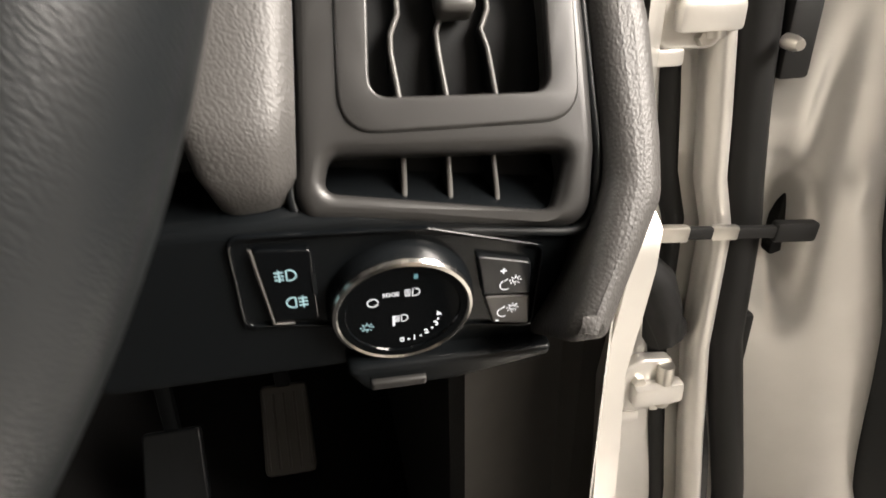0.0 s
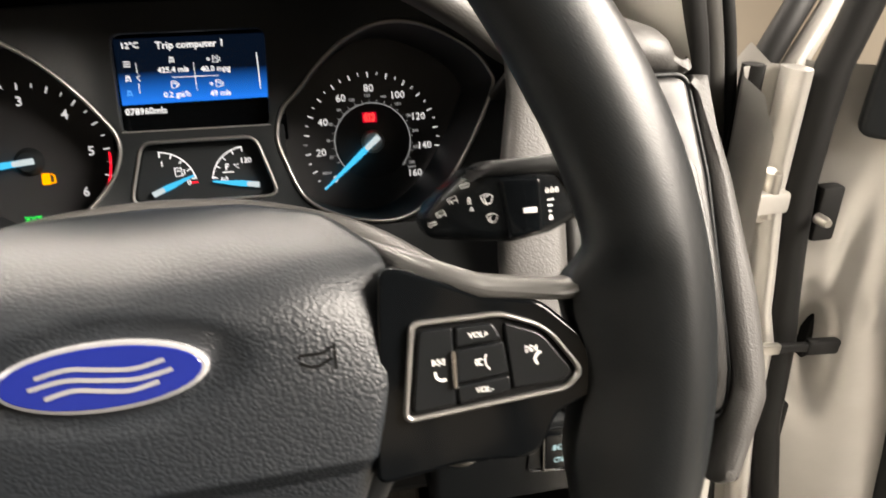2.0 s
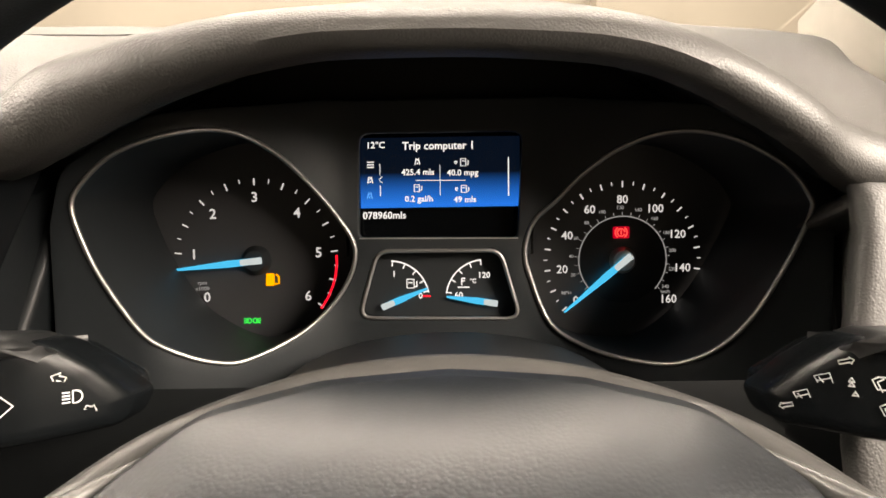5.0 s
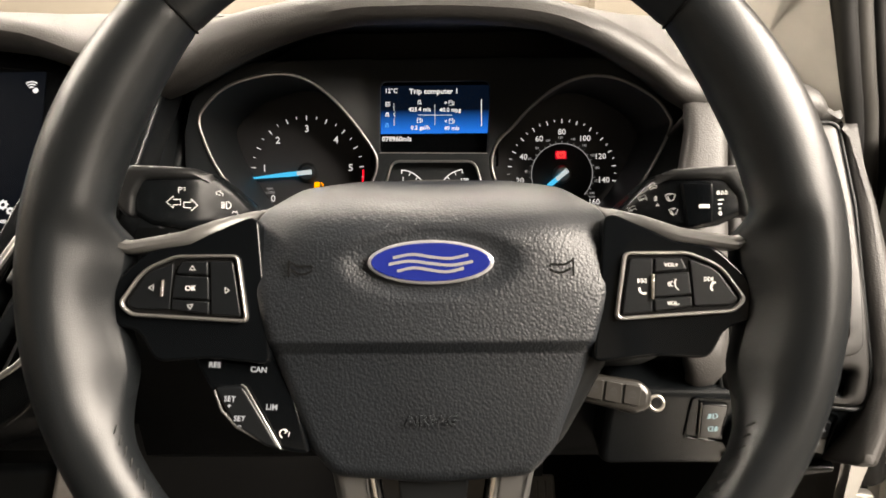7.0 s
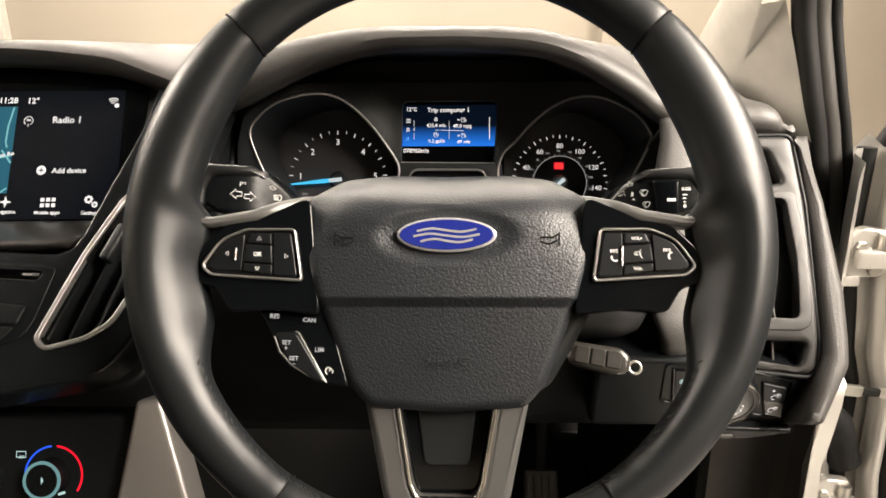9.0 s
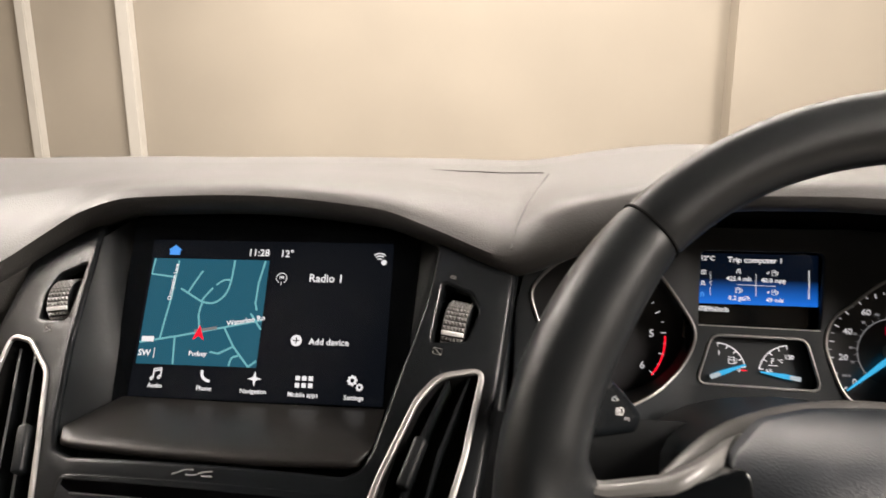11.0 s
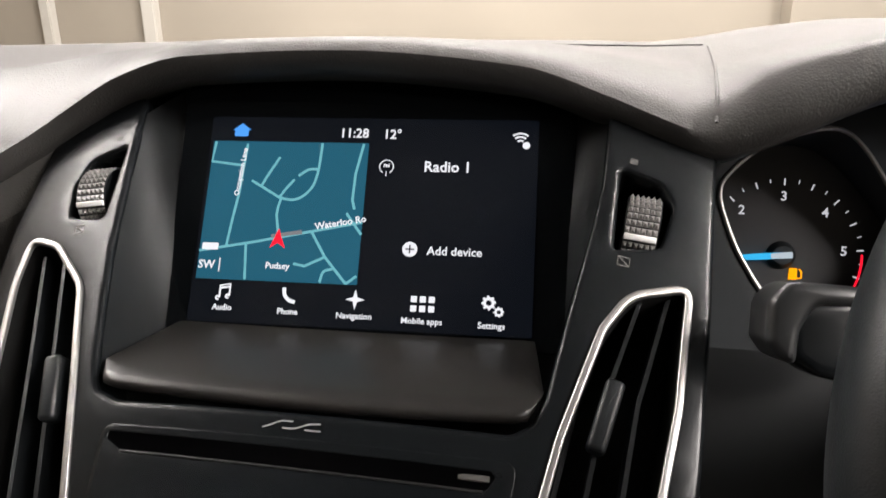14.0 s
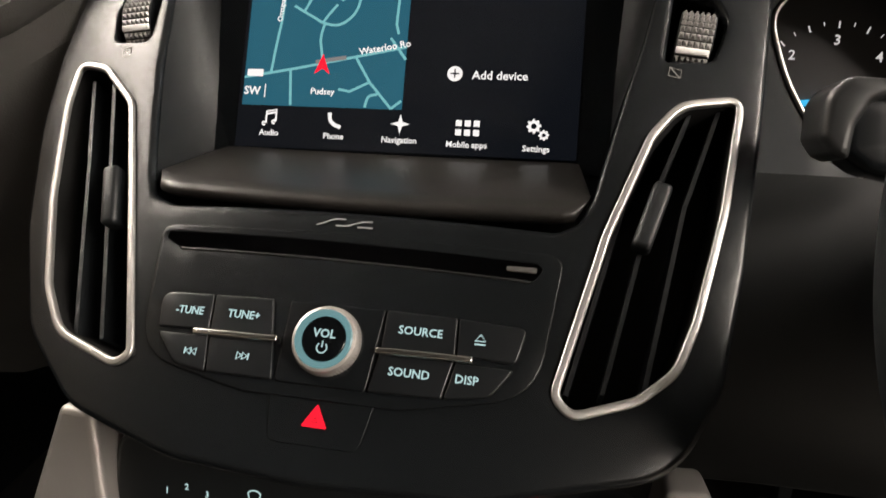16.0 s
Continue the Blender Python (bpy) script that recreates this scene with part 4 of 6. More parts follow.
def stalk(name, label, sx):
    """A control stalk: a curved tapered arm, hooded along its top and end."""
    ob = thing(name, leaned(0.0, 0.085, 0.004 if sx > 0 else 0.007, 20), label, "stalk", "column stalks")
    reach = lambda v: v if sx > 0 or v < 165 else 165 + (v - 165) * 0.6
    mir = lambda pts: [(sx * reach(p[0]), *p[1:]) for p in (pts if sx > 0 else pts[::-1])]
    def fine(pts, n=6):
        out = []
        o = rounded(mir(pts), n)
        for p, q in zip(o, o[1:] + o[:1]):
            k = max(1, int(math.hypot(q[0] - p[0], q[1] - p[1]) / 5))
            out += [(p[0] + (q[0] - p[0]) * j / k, p[1] + (q[1] - p[1]) * j / k) for j in range(k)]
        return out
    plate("arm", fine([(112, -14.5, 6), (145, -17, 12), (162, -14, 8), (176, -8, 6), (180, 14, 4), (130, 17, 12), (119, 7, 10), (109, -5, 5)]), -24, 0, SATIN, ob, 5, "black arm", steps=4, warp=stalk_face)
    plate("upper_ridge", fine([(125, 12.0, 3), (137, 18.5, 8), (178, 20, 8), (189, 13, 9), (190, -2, 6), (183, -8, 5), (173, -10.5, 4), (171, 2, 5), (164, 11.5, 6), (132, 12, 3)]), -24, 2.6, RIDGE, ob, 3.5, "satin dark grey ridge", steps=4, warp=stalk_face)
    plate("core", fine([(112, -10, 4), (182, -6, 6), (184, 14, 6), (128, 14, 8), (113, 0, 5)]), -30, -20, SATIN, ob, 4, steps=3, warp=stalk_face)
    return ob


ws = stalk("wiper_stalk", "black wiper stalk with white wiper symbols and a rotary collar", 1)
plate("collar", rounded([(143, -15.5, 2), (157, -13.2, 2), (157.5, 10, 2), (140, 11, 2)], 4), -12, 2.2, GLOSS, ws, 1.6, "gloss black rotary collar", steps=3, warp=stalk_face)


def on_stalk(name, lines, width, x, y, size=1.0, turn=0.0, lift=0.1):
    return strokes(name, lines, width, INK, ins if x < 0 else ws, x, y, stalk_face(x) + lift, size, turn, tip=stalk_tip(x) if x > 0 else -stalk_tip(-x))


block("index_mark", -2.9, 2.9, -1.1, 1.1, -0.3, 0.35, INK, ws, 0.2, "", pose(0.152, -0.0034, (stalk_face(152) + 2.3) * MM, 0, stalk_tip(152), 0))
drop = lambda x, y, s: [arc(x, y - 0.3 * s, 0.6 * s, 150, 390, 8) + [(x, y + 1.0 * s), (x - 0.5 * s, y)]]
wip = [[(-2.8, 1.4), (-1.2, 2.3), (1.2, 2.3), (2.8, 1.4), (1.4, -1.6), (-1.4, -1.6), (-2.8, 1.4)], [(0, -2.4), (-1.4, 0.8), (0.4, 1.8)]]
rear = [[(-2.4, 2.2), (2.4, 2.2), (2.0, -2.2), (-2.0, -2.2), (-2.4, 2.2)], [(0, -2.2), (-1.2, 1.6)], [(-2.2, 0.4), (2.2, 0.4)]]
tri_up = [[(-1, -0.8), (0, 0.8), (1, -0.8), (-1, -0.8)]]
on_stalk("wiper_symbol", wip, 0.42, 135.5, 2.2, 1.0)
on_stalk("wiper_symbol", wip, 0.32, 137.0, -6.0, 0.9)
on_stalk("speed_marks", tri_up + [[(-1, -2.6), (0, -1.0), (1, -2.6), (-1, -2.6)]], 0.7, 128.6, 3.0, 0.8)
on_stalk("speed_marks", tri_up, 0.7, 129.4, -1.4, 0.75)
on_stalk("rear_wiper_symbol", rear, 0.36, 122.6, 2.0, 1.0, 24)
on_stalk("rear_wiper_symbol", rear, 0.34, 117.6, -4.0, 0.95, 26)
on_stalk("sweep_arrow", [[(-2.4, -0.6), (-2.4, 0.8), (1.2, 0.8), (1.2, 1.4), (2.6, 0), (1.2, -1.4), (1.2, -0.6), (-2.4, -0.6)]], 0.4, 127.4, 8.8, 0.9, 22)
on_stalk("sweep_arrow", [[(2.4, -0.6), (2.4, 0.8), (-1.2, 0.8), (-1.2, 1.4), (-2.6, 0), (-1.2, -1.4), (-1.2, -0.6), (2.4, -0.6)]], 0.4, 113.6, -7.6, 0.9, 22)
for i in range(3):
    on_stalk("drop_symbol", drop(0, 0, 1.0), 0.55, 160.4 + 2.1 * i, 4.4, 1.1)
on_stalk("interval_marks", [[(0, 0), (3, 0.2)], [(0, -2.4), (2.2, -2.3)], [(0.4, -4.8), (1.6, -4.7)]], 0.8, 160.2, 0.2)
on_stalk("drop_symbol", drop(0, 0, 1.0), 0.6, 161.4, -7.2, 1.2)
ins = stalk("indicator_stalk", "black indicator stalk with white arrow and lamp symbols", -1)
arrow = [[(-1, 0), (0.1, 1.0), (0.1, 0.45), (1.2, 0.45), (1.2, -0.45), (0.1, -0.45), (0.1, -1.0), (-1, 0)]]
on_stalk("arrow_symbol", arrow, 0.5, -148.4, -1.2, 3.4)
on_stalk("arrow_symbol", [[(-p, q) for p, q in ln] for ln in arrow], 0.5, -139.0, -2.8, 3.4)
on_stalk("lamp_symbol", [[(-1, 1.6), (-1, -1.6)], [(-1, 1.6), (1.4, 1.4), (0.4, 0.4), (-1, 0)], [(1.8, 1.6), (3, 1.6)], [(1.8, 0.2), (3, 0.2)]], 0.4, -144.5, 5.6, 0.95)
lampsym = [arc(0, 0, 2, -90, 90, 10) + [(-0.8, 2), (-0.8, -2), (0, -2)], [(-1.6, 1.6), (-4, 1.6)], [(-1.6, 0.5), (-4, 0.5)], [(-1.6, -0.5), (-4, -0.5)], [(-1.6, -1.6), (-4, -1.6)]]
on_stalk("beam_symbol", lampsym, 0.45, -122, -2.2, 1.0)
on_stalk("sweep_arrow", [[(-p, q) for p, q in ln] for ln in arrow], 0.45, -118.4, -7.0, 1.7, -30)
on_stalk("sweep_arrow", arrow, 0.5, -126, 4.5, 2.0, -30)
# ---- instrument cluster ----
IC = thing("instrument_cluster", leaned(0, 0.2905, 0, 16), "black instrument cluster with two dials, a trip display and small gauges", "instrument cluster")
MASK = 34.0


def mask_lift(x, y=0.0):
    """How far the mask comes forward towards the outer edges of the dials."""
    k = min(1.0, max(0.0, (abs(x + 2) - 46) / 100))
    return 56 * k * k * (3 - 2 * k)


BEZR = spline([(43.5, -19), (48.5, -3), (60, 8), (70.5, 19.5), (81, 28.5), (90, 34.5), (104, 39.8), (119.5, 40), (137, 34.3), (158, 22), (168, 9.5), (169.4, 1), (159.2, -21.5), (145, -45), (129.6, -62), (113.6, -72), (97.9, -74), (76.7, -71), (57.3, -59.5), (46.8, -35)], 4)
BEZL = spline([(-49.3, -17), (-59.5, 2.5), (-77, 25), (-90.5, 37.3), (-103, 43.6), (-116, 44.5), (-134, 40), (-155, 31), (-169.5, 17), (-172.7, 8), (-169.8, -4), (-161, -24.5), (-144, -50), (-131.7, -60), (-115, -68.6), (-100, -70), (-74.7, -58.7), (-56, -38.5)][::-1], 4)
SMALL = rounded([(-48, -55, 6), (-37.2, -18, 9), (30, -18.6, 9), (41, -56.5, 6)], 5)
DISP = rounded([(-47, -10.5, 3), (39.5, -11.5, 3), (43, 46, 6), (-46, 46, 6)], 4)
plate("mask", [rounded([(-184, -105, 10), (181, -105, 10), (181, 8, 20), (172, 26, 20), (136, 50, 30), (60, 64, 30), (-64, 64, 30), (-140, 50, 30), (-178, 26, 20), (-184, 0, 20)], 5), BEZL, BEZR, SMALL, DISP], MASK - 5, MASK, HOOD_IN, IC, 1.0, "matt black mask", warp=mask_lift)
plate("dial_face", rounded([(-212, -105, 8), (206, -105, 8), (206, 6, 12), (190, 32, 14), (150, 52, 20), (-154, 52, 20), (-194, 32, 14), (-212, 6, 12)], 4), -3, 0, DIAL, IC, 0.2, "dark grey dial face")


def bezel(outline, label):
    tube("bezel", [(x, y, MASK + mask_lift(x) + 0.5) for x, y in outline], 1.25, RING, IC, True, label, 10)
    rows = [[(x, y, MASK + mask_lift(x) - 1) for x, y in outline], [(x, y, 2) for x, y in outline]]
    loft("gauge_well", rows, HOOD_IN, IC, closed=True)


bezel(BEZL, "satin chrome ring round the rev counter")
bezel(BEZR, "satin chrome ring round the speedometer")
tube("bezel", [(x, y, MASK + 0.3) for x, y in SMALL], 1.1, RING, IC, True, "satin chrome ring round the small gauges", 10)
loft("gauge_well", [[(x, y, MASK - 1) for x, y in SMALL], [(x, y, 23) for x, y in SMALL]], GLOSS, IC, closed=True)
plate("gauge_plate", box_outline(-54, -64, 48, -12, 2), 21, 23.5, HOOD_IN, IC, 0.2)


def dial_ticks(name, cx, cy, r, a0, a1, n, major, lens, widths, mat, z=0.1):
    for i in range(n + 1):
        a = radians(a0 + (a1 - a0) * i / n)
        big = i % major == 0
        ln, w = (lens[0], widths[0]) if big else (lens[1], widths[1])
        ca, sa = math.cos(a), math.sin(a)
        strokes(name, [[((r - ln) * ca, (r - ln) * sa), (r * ca, r * sa)]], w, mat, IC, cx, cy, z)


def needle(name, cx, cy, angle, length, tail, z, w=3.6):
    pts = [(-tail, -w * 0.45), (-tail, w * 0.45), (length * 0.3, w * 0.5), (length, 0.55), (length, -0.55), (length * 0.3, -w * 0.5)]
    plate(name, rounded([(x, y, 0.4) for x, y in pts], 2), z, z + 1.6, G_NEEDLE, IC, 0.5, "lit blue pointer", pose(cx * MM, cy * MM, 0, 0, 0, angle))
    plate("pointer_cap", rounded([(-tail - 2, -w * 0.5, 1), (length * 0.16, -w * 0.42, 1), (length * 0.16, w * 0.42, 1), (-tail - 2, w * 0.5, 1)], 3), z + 0.9, z + 2.3, KNOBCAP, IC, 0.4, "bright pointer tip", pose(cx * MM, cy * MM, 0, 0, 0, angle))


# rev counter
TX, TY = -113, -25
dial_ticks("tick", TX, TY, 49, 216, -36, 24, 2, (4.2, 2.6), (0.9, 0.55), G_NUM)
for k in range(7):
    a = radians(216 - 42 * k)
    letters(str(k), 6.0, TX + 37.5 * math.cos(a), TY + 37.5 * math.sin(a), 0.1, G_NUM, IC, "numeral")
strokes("red_line", [arc(TX, TY, 48, 3, -38, 14)], 1.3, G_RED, IC, 0, 0, 0.15, label="red band of the rev counter")
lathe("pointer_hub", [(0, 5), (6, 5), (8, 3), (9, 0)], HOOD_IN, IC, "", pose(TX * MM, TY * MM, 0))
needle("pointer", TX, TY, 185.5, 50, 3, 5.6, 4.2)
letters("rpm", 2.4, TX - 33, TY - 13, 0.1, G_DIM, IC)
letters("x1000", 2.4, TX - 33, TY - 16.6, 0.1, G_DIM, IC)
# fuel warning and side lamp symbols
plate("fuel_lamp", rounded([(-3.6, -3.6, 0.6), (1.6, -3.6, 0.6), (1.6, 3.8, 0.8), (-3.2, 3.8, 0.8)], 3), 0.1, 0.5, G_AMBER, IC, 0.05, "lit amber fuel pump lamp", pose(-0.1042, -0.0367, 0))
strokes("fuel_lamp_hose", [[(1.8, -2.6), (4.2, -2.4), (4.2, 1.8), (2.6, 3.2)]], 1.0, G_AMBER, IC, -104.2, -36.7, 0.2)
side_lamp = [arc(-2.2, 0, 1.6, -90, 90, 8) + [(-3.2, 1.6), (-3.2, -1.6), (-2.2, -1.6)], arc(2.2, 0, 1.6, 90, 270, 8) + [(3.2, -1.6), (3.2, 1.6), (2.2, 1.6)], [(-3.8, 1.0), (-6, 1.8)], [(-3.8, 0), (-6, 0)], [(-3.8, -1), (-6, -1.8)], [(3.8, 1.0), (6, 1.8)], [(3.8, 0), (6, 0)], [(3.8, -1), (6, -1.8)]]
strokes("side_lamp_sign", side_lamp, 0.8, G_GREEN, IC, -116.7, -61.4, 0.15, 0.85, label="lit green side lamp sign")
# speedometer
SX, SY = 106, -28
dial_ticks("tick", SX, SY, 47, 220, -40, 32, 2, (3.6, 2.2), (0.9, 0.55), G_NUM)
for k in range(9):
    a = radians(220 - 32.5 * k)
    letters(str(20 * k), 4.9, SX + 36.3 * math.cos(a), SY - 0.6 + 36.6 * math.sin(a), 0.1, G_NUM, IC, "numeral")
lathe("inner_disc", [(0, 0.9), (25.2, 0.9), (26.0, 0.5), (26.2, 0)], DIAL, IC, "satin dark inner disc", pose(SX * MM, SY * MM, 0))
strokes("inner_ring", [arc(SX, SY, 26.2, 222, -42, 48)], 0.7, G_DIM, IC, 0, 0, 0.95)
dial_ticks("inner_tick", SX, SY, 28.6, 218, -38, 24, 1, (2.2, 2.2), (0.4, 0.4), G_DIM)
for k in range(1, 13):
    a = radians(217 - 257 / 12.4 * k)
    letters(str(20 * k), 2.1, SX + 30.6 * math.cos(a), SY + 31.3 * math.sin(a), 0.1, G_DIM, IC, "small_numeral")
plate("brake_lamp", rounded([(-5, -3.6, 1.2), (5, -3.6, 1.2), (5, 3.6, 1.2), (-5, 3.6, 1.2)], 3), 0.9, 1.3, glow("lit_deep_red_lamp", (0.32, 0.0, 0.012), 0.9), IC, 0.05, "lit red brake warning lamp", pose(0.105, -0.0115, 0))
strokes("brake_sign", [arc(0, 0, 2.0, 0, 360, 16), arc(0, 0, 3.2, 125, 235, 8), arc(0, 0, 3.2, -55, 55, 8), [(0, 1.1), (0, -0.9)]], 0.7, glow("lit_bright_red_sign", (1.0, 0.06, 0.05), 1.3), IC, 105, -11.5, 1.35, 1.1)
lathe("pointer_hub", [(0, 5), (6.2, 5), (7.6, 3), (8.4, 0)], SILVER, IC, "satin silver pointer hub", pose(SX * MM, SY * MM, 0))
needle("pointer", SX, SY, 220, 47, 3, 5.6, 4.2)
letters("MPH", 2.2, 72.5, -47.5, 0.1, G_DIM, IC)
letters("km/h", 2.0, 132, -47.5, 0.1, G_DIM, IC)
# small gauges
GZ = 23.7
strokes("gauge_arc", [arc(-31.5, -46.5, 22, 88, 10, 16)], 0.8, G_WHITE, IC, 0, 0, GZ)
for a in (86, 67, 48, 29, 12):
    strokes("gauge_tick", [[(-31.5 + 19 * math.cos(radians(a)), -46.5 + 19 * math.sin(radians(a))), (-31.5 + 22 * math.cos(radians(a)), -46.5 + 22 * math.sin(radians(a)))]], 0.7, G_WHITE, IC, 0, 0, GZ)
strokes("gauge_arc", [arc(22, -46.5, 22, 172, 95, 16)], 0.8, G_WHITE, IC, 0, 0, GZ)
for a in (170, 150, 132, 113, 96):
    strokes("gauge_tick", [[(22 + 19 * math.cos(radians(a)), -46.5 + 19 * math.sin(radians(a))), (22 + 22 * math.cos(radians(a)), -46.5 + 22 * math.sin(radians(a)))]], 0.7, G_WHITE, IC, 0, 0, GZ)
strokes("gauge_red_mark", [[(-13, -44.7), (-8.8, -44.7)]], 1.0, G_RED, IC, 0, 0, GZ)
for body, x, y in (("1", -29.2, -32.0), ("0", -14.4, -44.6), ("120", 21.6, -33.4), ("60", 7.2, -44.6)):
    letters(body, 3.4, x, y, GZ, G_WHITE, IC, "numeral")
strokes("pump_symbol", [[(-2, -2.4), (2, -2.4), (2, 2.6), (-2, 2.6), (-2, -2.4)], [(-1.2, 0.6), (1.2, 0.6)], [(2.4, -1.8), (3.6, -1.6), (3.6, 1.6)]], 0.7, G_WHITE, IC, -20, -37.6, GZ)
strokes("coolant_symbol", [[(-1, -1.5), (-1, 2.6)], [(-1, 2.4), (1, 2.4)], [(-1, 1), (0.6, 1)], [(-3.4, -2.6), (3.4, -2.6)]], 0.7, G_WHITE, IC, 10, -37.4, GZ)
letters("°C", 2.4, 15.4, -36.6, GZ, G_WHITE, IC)
needle("pointer", -32.5, -49, 22, 24, 2, GZ + 2, 3.8)
needle("pointer", 25, -48.6, 171.5, 25, 2, GZ + 2, 3.8)

# trip display
TD = plate("trip_display", box_outline(-56, -22, 50, 60, 1), 20, 22, GLOSS, IC, 0.1, "gloss black display glass")
plate("display_picture", box_outline(-47.2, 5.4, 42.4, 44.5, 0), 22.0, 22.5, G_DISPLAY, TD, 0.0, "blue shaded trip computer picture")
D = 22.55
letters("12°C", 3.6, -38.2, 40.3, D, G_WHITE, TD)
letters("Trip computer 1", 4.3, -3.0, 39.6, D, G_WHITE, TD)
for body, x, y in (("425.4 mls", -14.8, 25.0), ("40.0 mpg", 10.3, 24.4), ("0.2 gal/h", -14.4, 10.1), ("49 mls", 11.5, 9.4)):
    letters(body, 3.4, x, y, D, G_WHITE, TD)
letters("078960mls", 4.0, -34.0, 1.0, 22.2, G_WHITE, TD)
strokes("divider", [[(-2.4, 29), (-2.4, 12)], [(-16, 20.6), (12, 20.2)]], 0.35, G_WHITE, TD, 0, 0, D)
strokes("scroll_bar", [[(36, 33), (36, 11)]], 0.6, G_WHITE, TD, 0, 0, D)
strokes("menu_line", [[(-36, 30), (-36, 24)], [(-34.8, 23.0), (-36.6, 21.2), (-34.8, 19.4)], [(-36, 18), (-36, 12)]], 0.4, G_WHITE, TD, 0, 0, D)
road = [[(-1.2, -1.6), (-0.5, 1.6)], [(1.2, -1.6), (0.5, 1.6)], [(0, -1.4), (0, -0.4)], [(0, 0.4), (0, 1.2)]]
for x, y, mt in ((-15, 31, G_WHITE), (-41.6, 21.1, G_WHITE), (-42, 12.4, G_HOUSE)):
    strokes("road_symbol", road, 0.6, mt, TD, x, y, D, 1.15)
strokes("list_symbol", [[(-2, 1.4), (2, 1.4)], [(-2, 0), (2, 0)], [(-2, -1.4), (2, -1.4)]], 0.6, G_WHITE, TD, -41.2, 29.6, D)
pump = [[(-1.4, -1.8), (1.2, -1.8), (1.2, 1.8), (-1.4, 1.8), (-1.4, -1.8)], [(-0.8, 0.6), (0.7, 0.6)], [(1.6, -1.2), (2.4, -1), (2.4, 1)]]
for x, y in ((10.8, 30.3), (-15.4, 16.2), (11, 15.4)):
    strokes("pump_symbol", pump, 0.55, G_WHITE, TD, x, y, D, 1.1)
for x, y in ((6.6, 30.3), (6.8, 15.4)):
    strokes("pump_mark", [arc(0, 0, 0.7, 0, 360, 8)], 0.6, G_WHITE, TD, x, y, D)
strokes("display_edge", [[(-47, -11), (40, -12)]], 0.7, SILVER, IC, 0, 0, MASK + 0.1)
# ---- centre console ----
CX = -0.350


def bow(x, y):
    """How far the console's face falls back towards its sides."""
    return -0.0008 * x * x


CF = thing("centre_console", leaned(CX, 0.057, -0.029, 45), "satin black centre console with screen bay, vents and audio buttons", "console")
# one face with side pillars, open at the top round the screen
VENT = {1: rounded([(152.5, 75, 7), (124, 67, 22), (112.5, 50, 26), (97, 4, 80), (82, -60, 9), (90, -68, 12), (114, -58.8, 24), (128, -46, 24), (135, -26, 50), (145.2, 20, 60)], 8),
        -1: rounded([(-169.5, 84.5, 8), (-147, 78.5, 22), (-122, 56, 22), (-104.5, 8, 80), (-80, -63, 9), (-88, -69, 12), (-123, -57.5, 26), (-138.5, -37, 30), (-155.5, 7, 60), (-168.5, 58, 60)], 8)}


def inset(outline, d):
    """The outline drawn in by d."""
    n = len(outline)
    turn = 1 if sum(a[0] * b[1] - b[0] * a[1] for a, b in zip(outline, outline[1:] + outline[:1])) > 0 else -1
    out = []
    for i in range(n):
        p, q = Vector(outline[i - 2]), Vector(outline[(i + 2) % n])
        t = (q - p).normalized() * turn
        v = Vector((outline[i][0] - t.y * d, outline[i][1] + t.x * d))
        if min((v - Vector(o)).length for o in outline) > d * 0.96 and (not out or (v - Vector(out[-1])).length > 0.6):
            out.append(tuple(v))
    return out


VENT_IN = {side: inset(VENT[side], 3.4) for side in VENT}
PILLAR_R = [(90, 12), (94, 25), (102, 64), (108, 87.5), (112.2, 108.6), (114.5, 120), (119, 168)]
PILLAR_L = [(-96, 12), (-99.5, 20), (-107, 47.5), (-114, 76), (-119.5, 107), (-122.4, 130), (-128, 168)]
EDGE = rounded([(-184, 168, 10), (-128, 168, 4), (-122.4, 130, 30), (-114, 76, 40), (-107, 47.5, 30), (-98.8, 18, 8), (-94, 7, 7), (-82, 3, 8), (80, 3, 8), (88, 8, 7), (92.5, 18, 10), (102, 64, 60), (109, 95, 40), (113.5, 120, 30), (117, 168, 4), (170, 168, 10),
                (164, 112, 20), (159.5, 63, 60), (152, -2, 60), (143.5, -50, 40), (128, -82, 40), (60, -99, 60), (0, -102, 100), (-54, -99, 60), (-106, -85, 40), (-141, -56, 40), (-165, -8, 60), (-182, 49, 60), (-187, 90, 30)][::-1], 6)
WHEEL_HOLE = {1: rounded([(122, 127.5, 2), (118.6, 87, 2), (138.5, 90.5, 5), (145, 112, 7), (139.5, 122.5, 5)], 4),
              -1: rounded([(-129.8, 134.5, 1.5), (-126.8, 91.5, 4), (-148, 94, 4), (-152.7, 112, 6), (-149, 127, 6)], 4)}
plate("face", [EDGE, VENT_IN[1], VENT_IN[-1], WHEEL_HOLE[1], WHEEL_HOLE[-1]], -26, 0, SATIN, CF, 3, "satin black face with pillars beside the screen", warp=bow, steps=4)
plate("side_skin", rounded([(-166, 168, 4), (166, 168, 4), (158, 40, 40), (146, -20, 40), (120, -74, 30), (-120, -74, 30), (-146, -20, 40), (-158, 40, 40)], 5), -120, -75, SOFT, CF, 4)

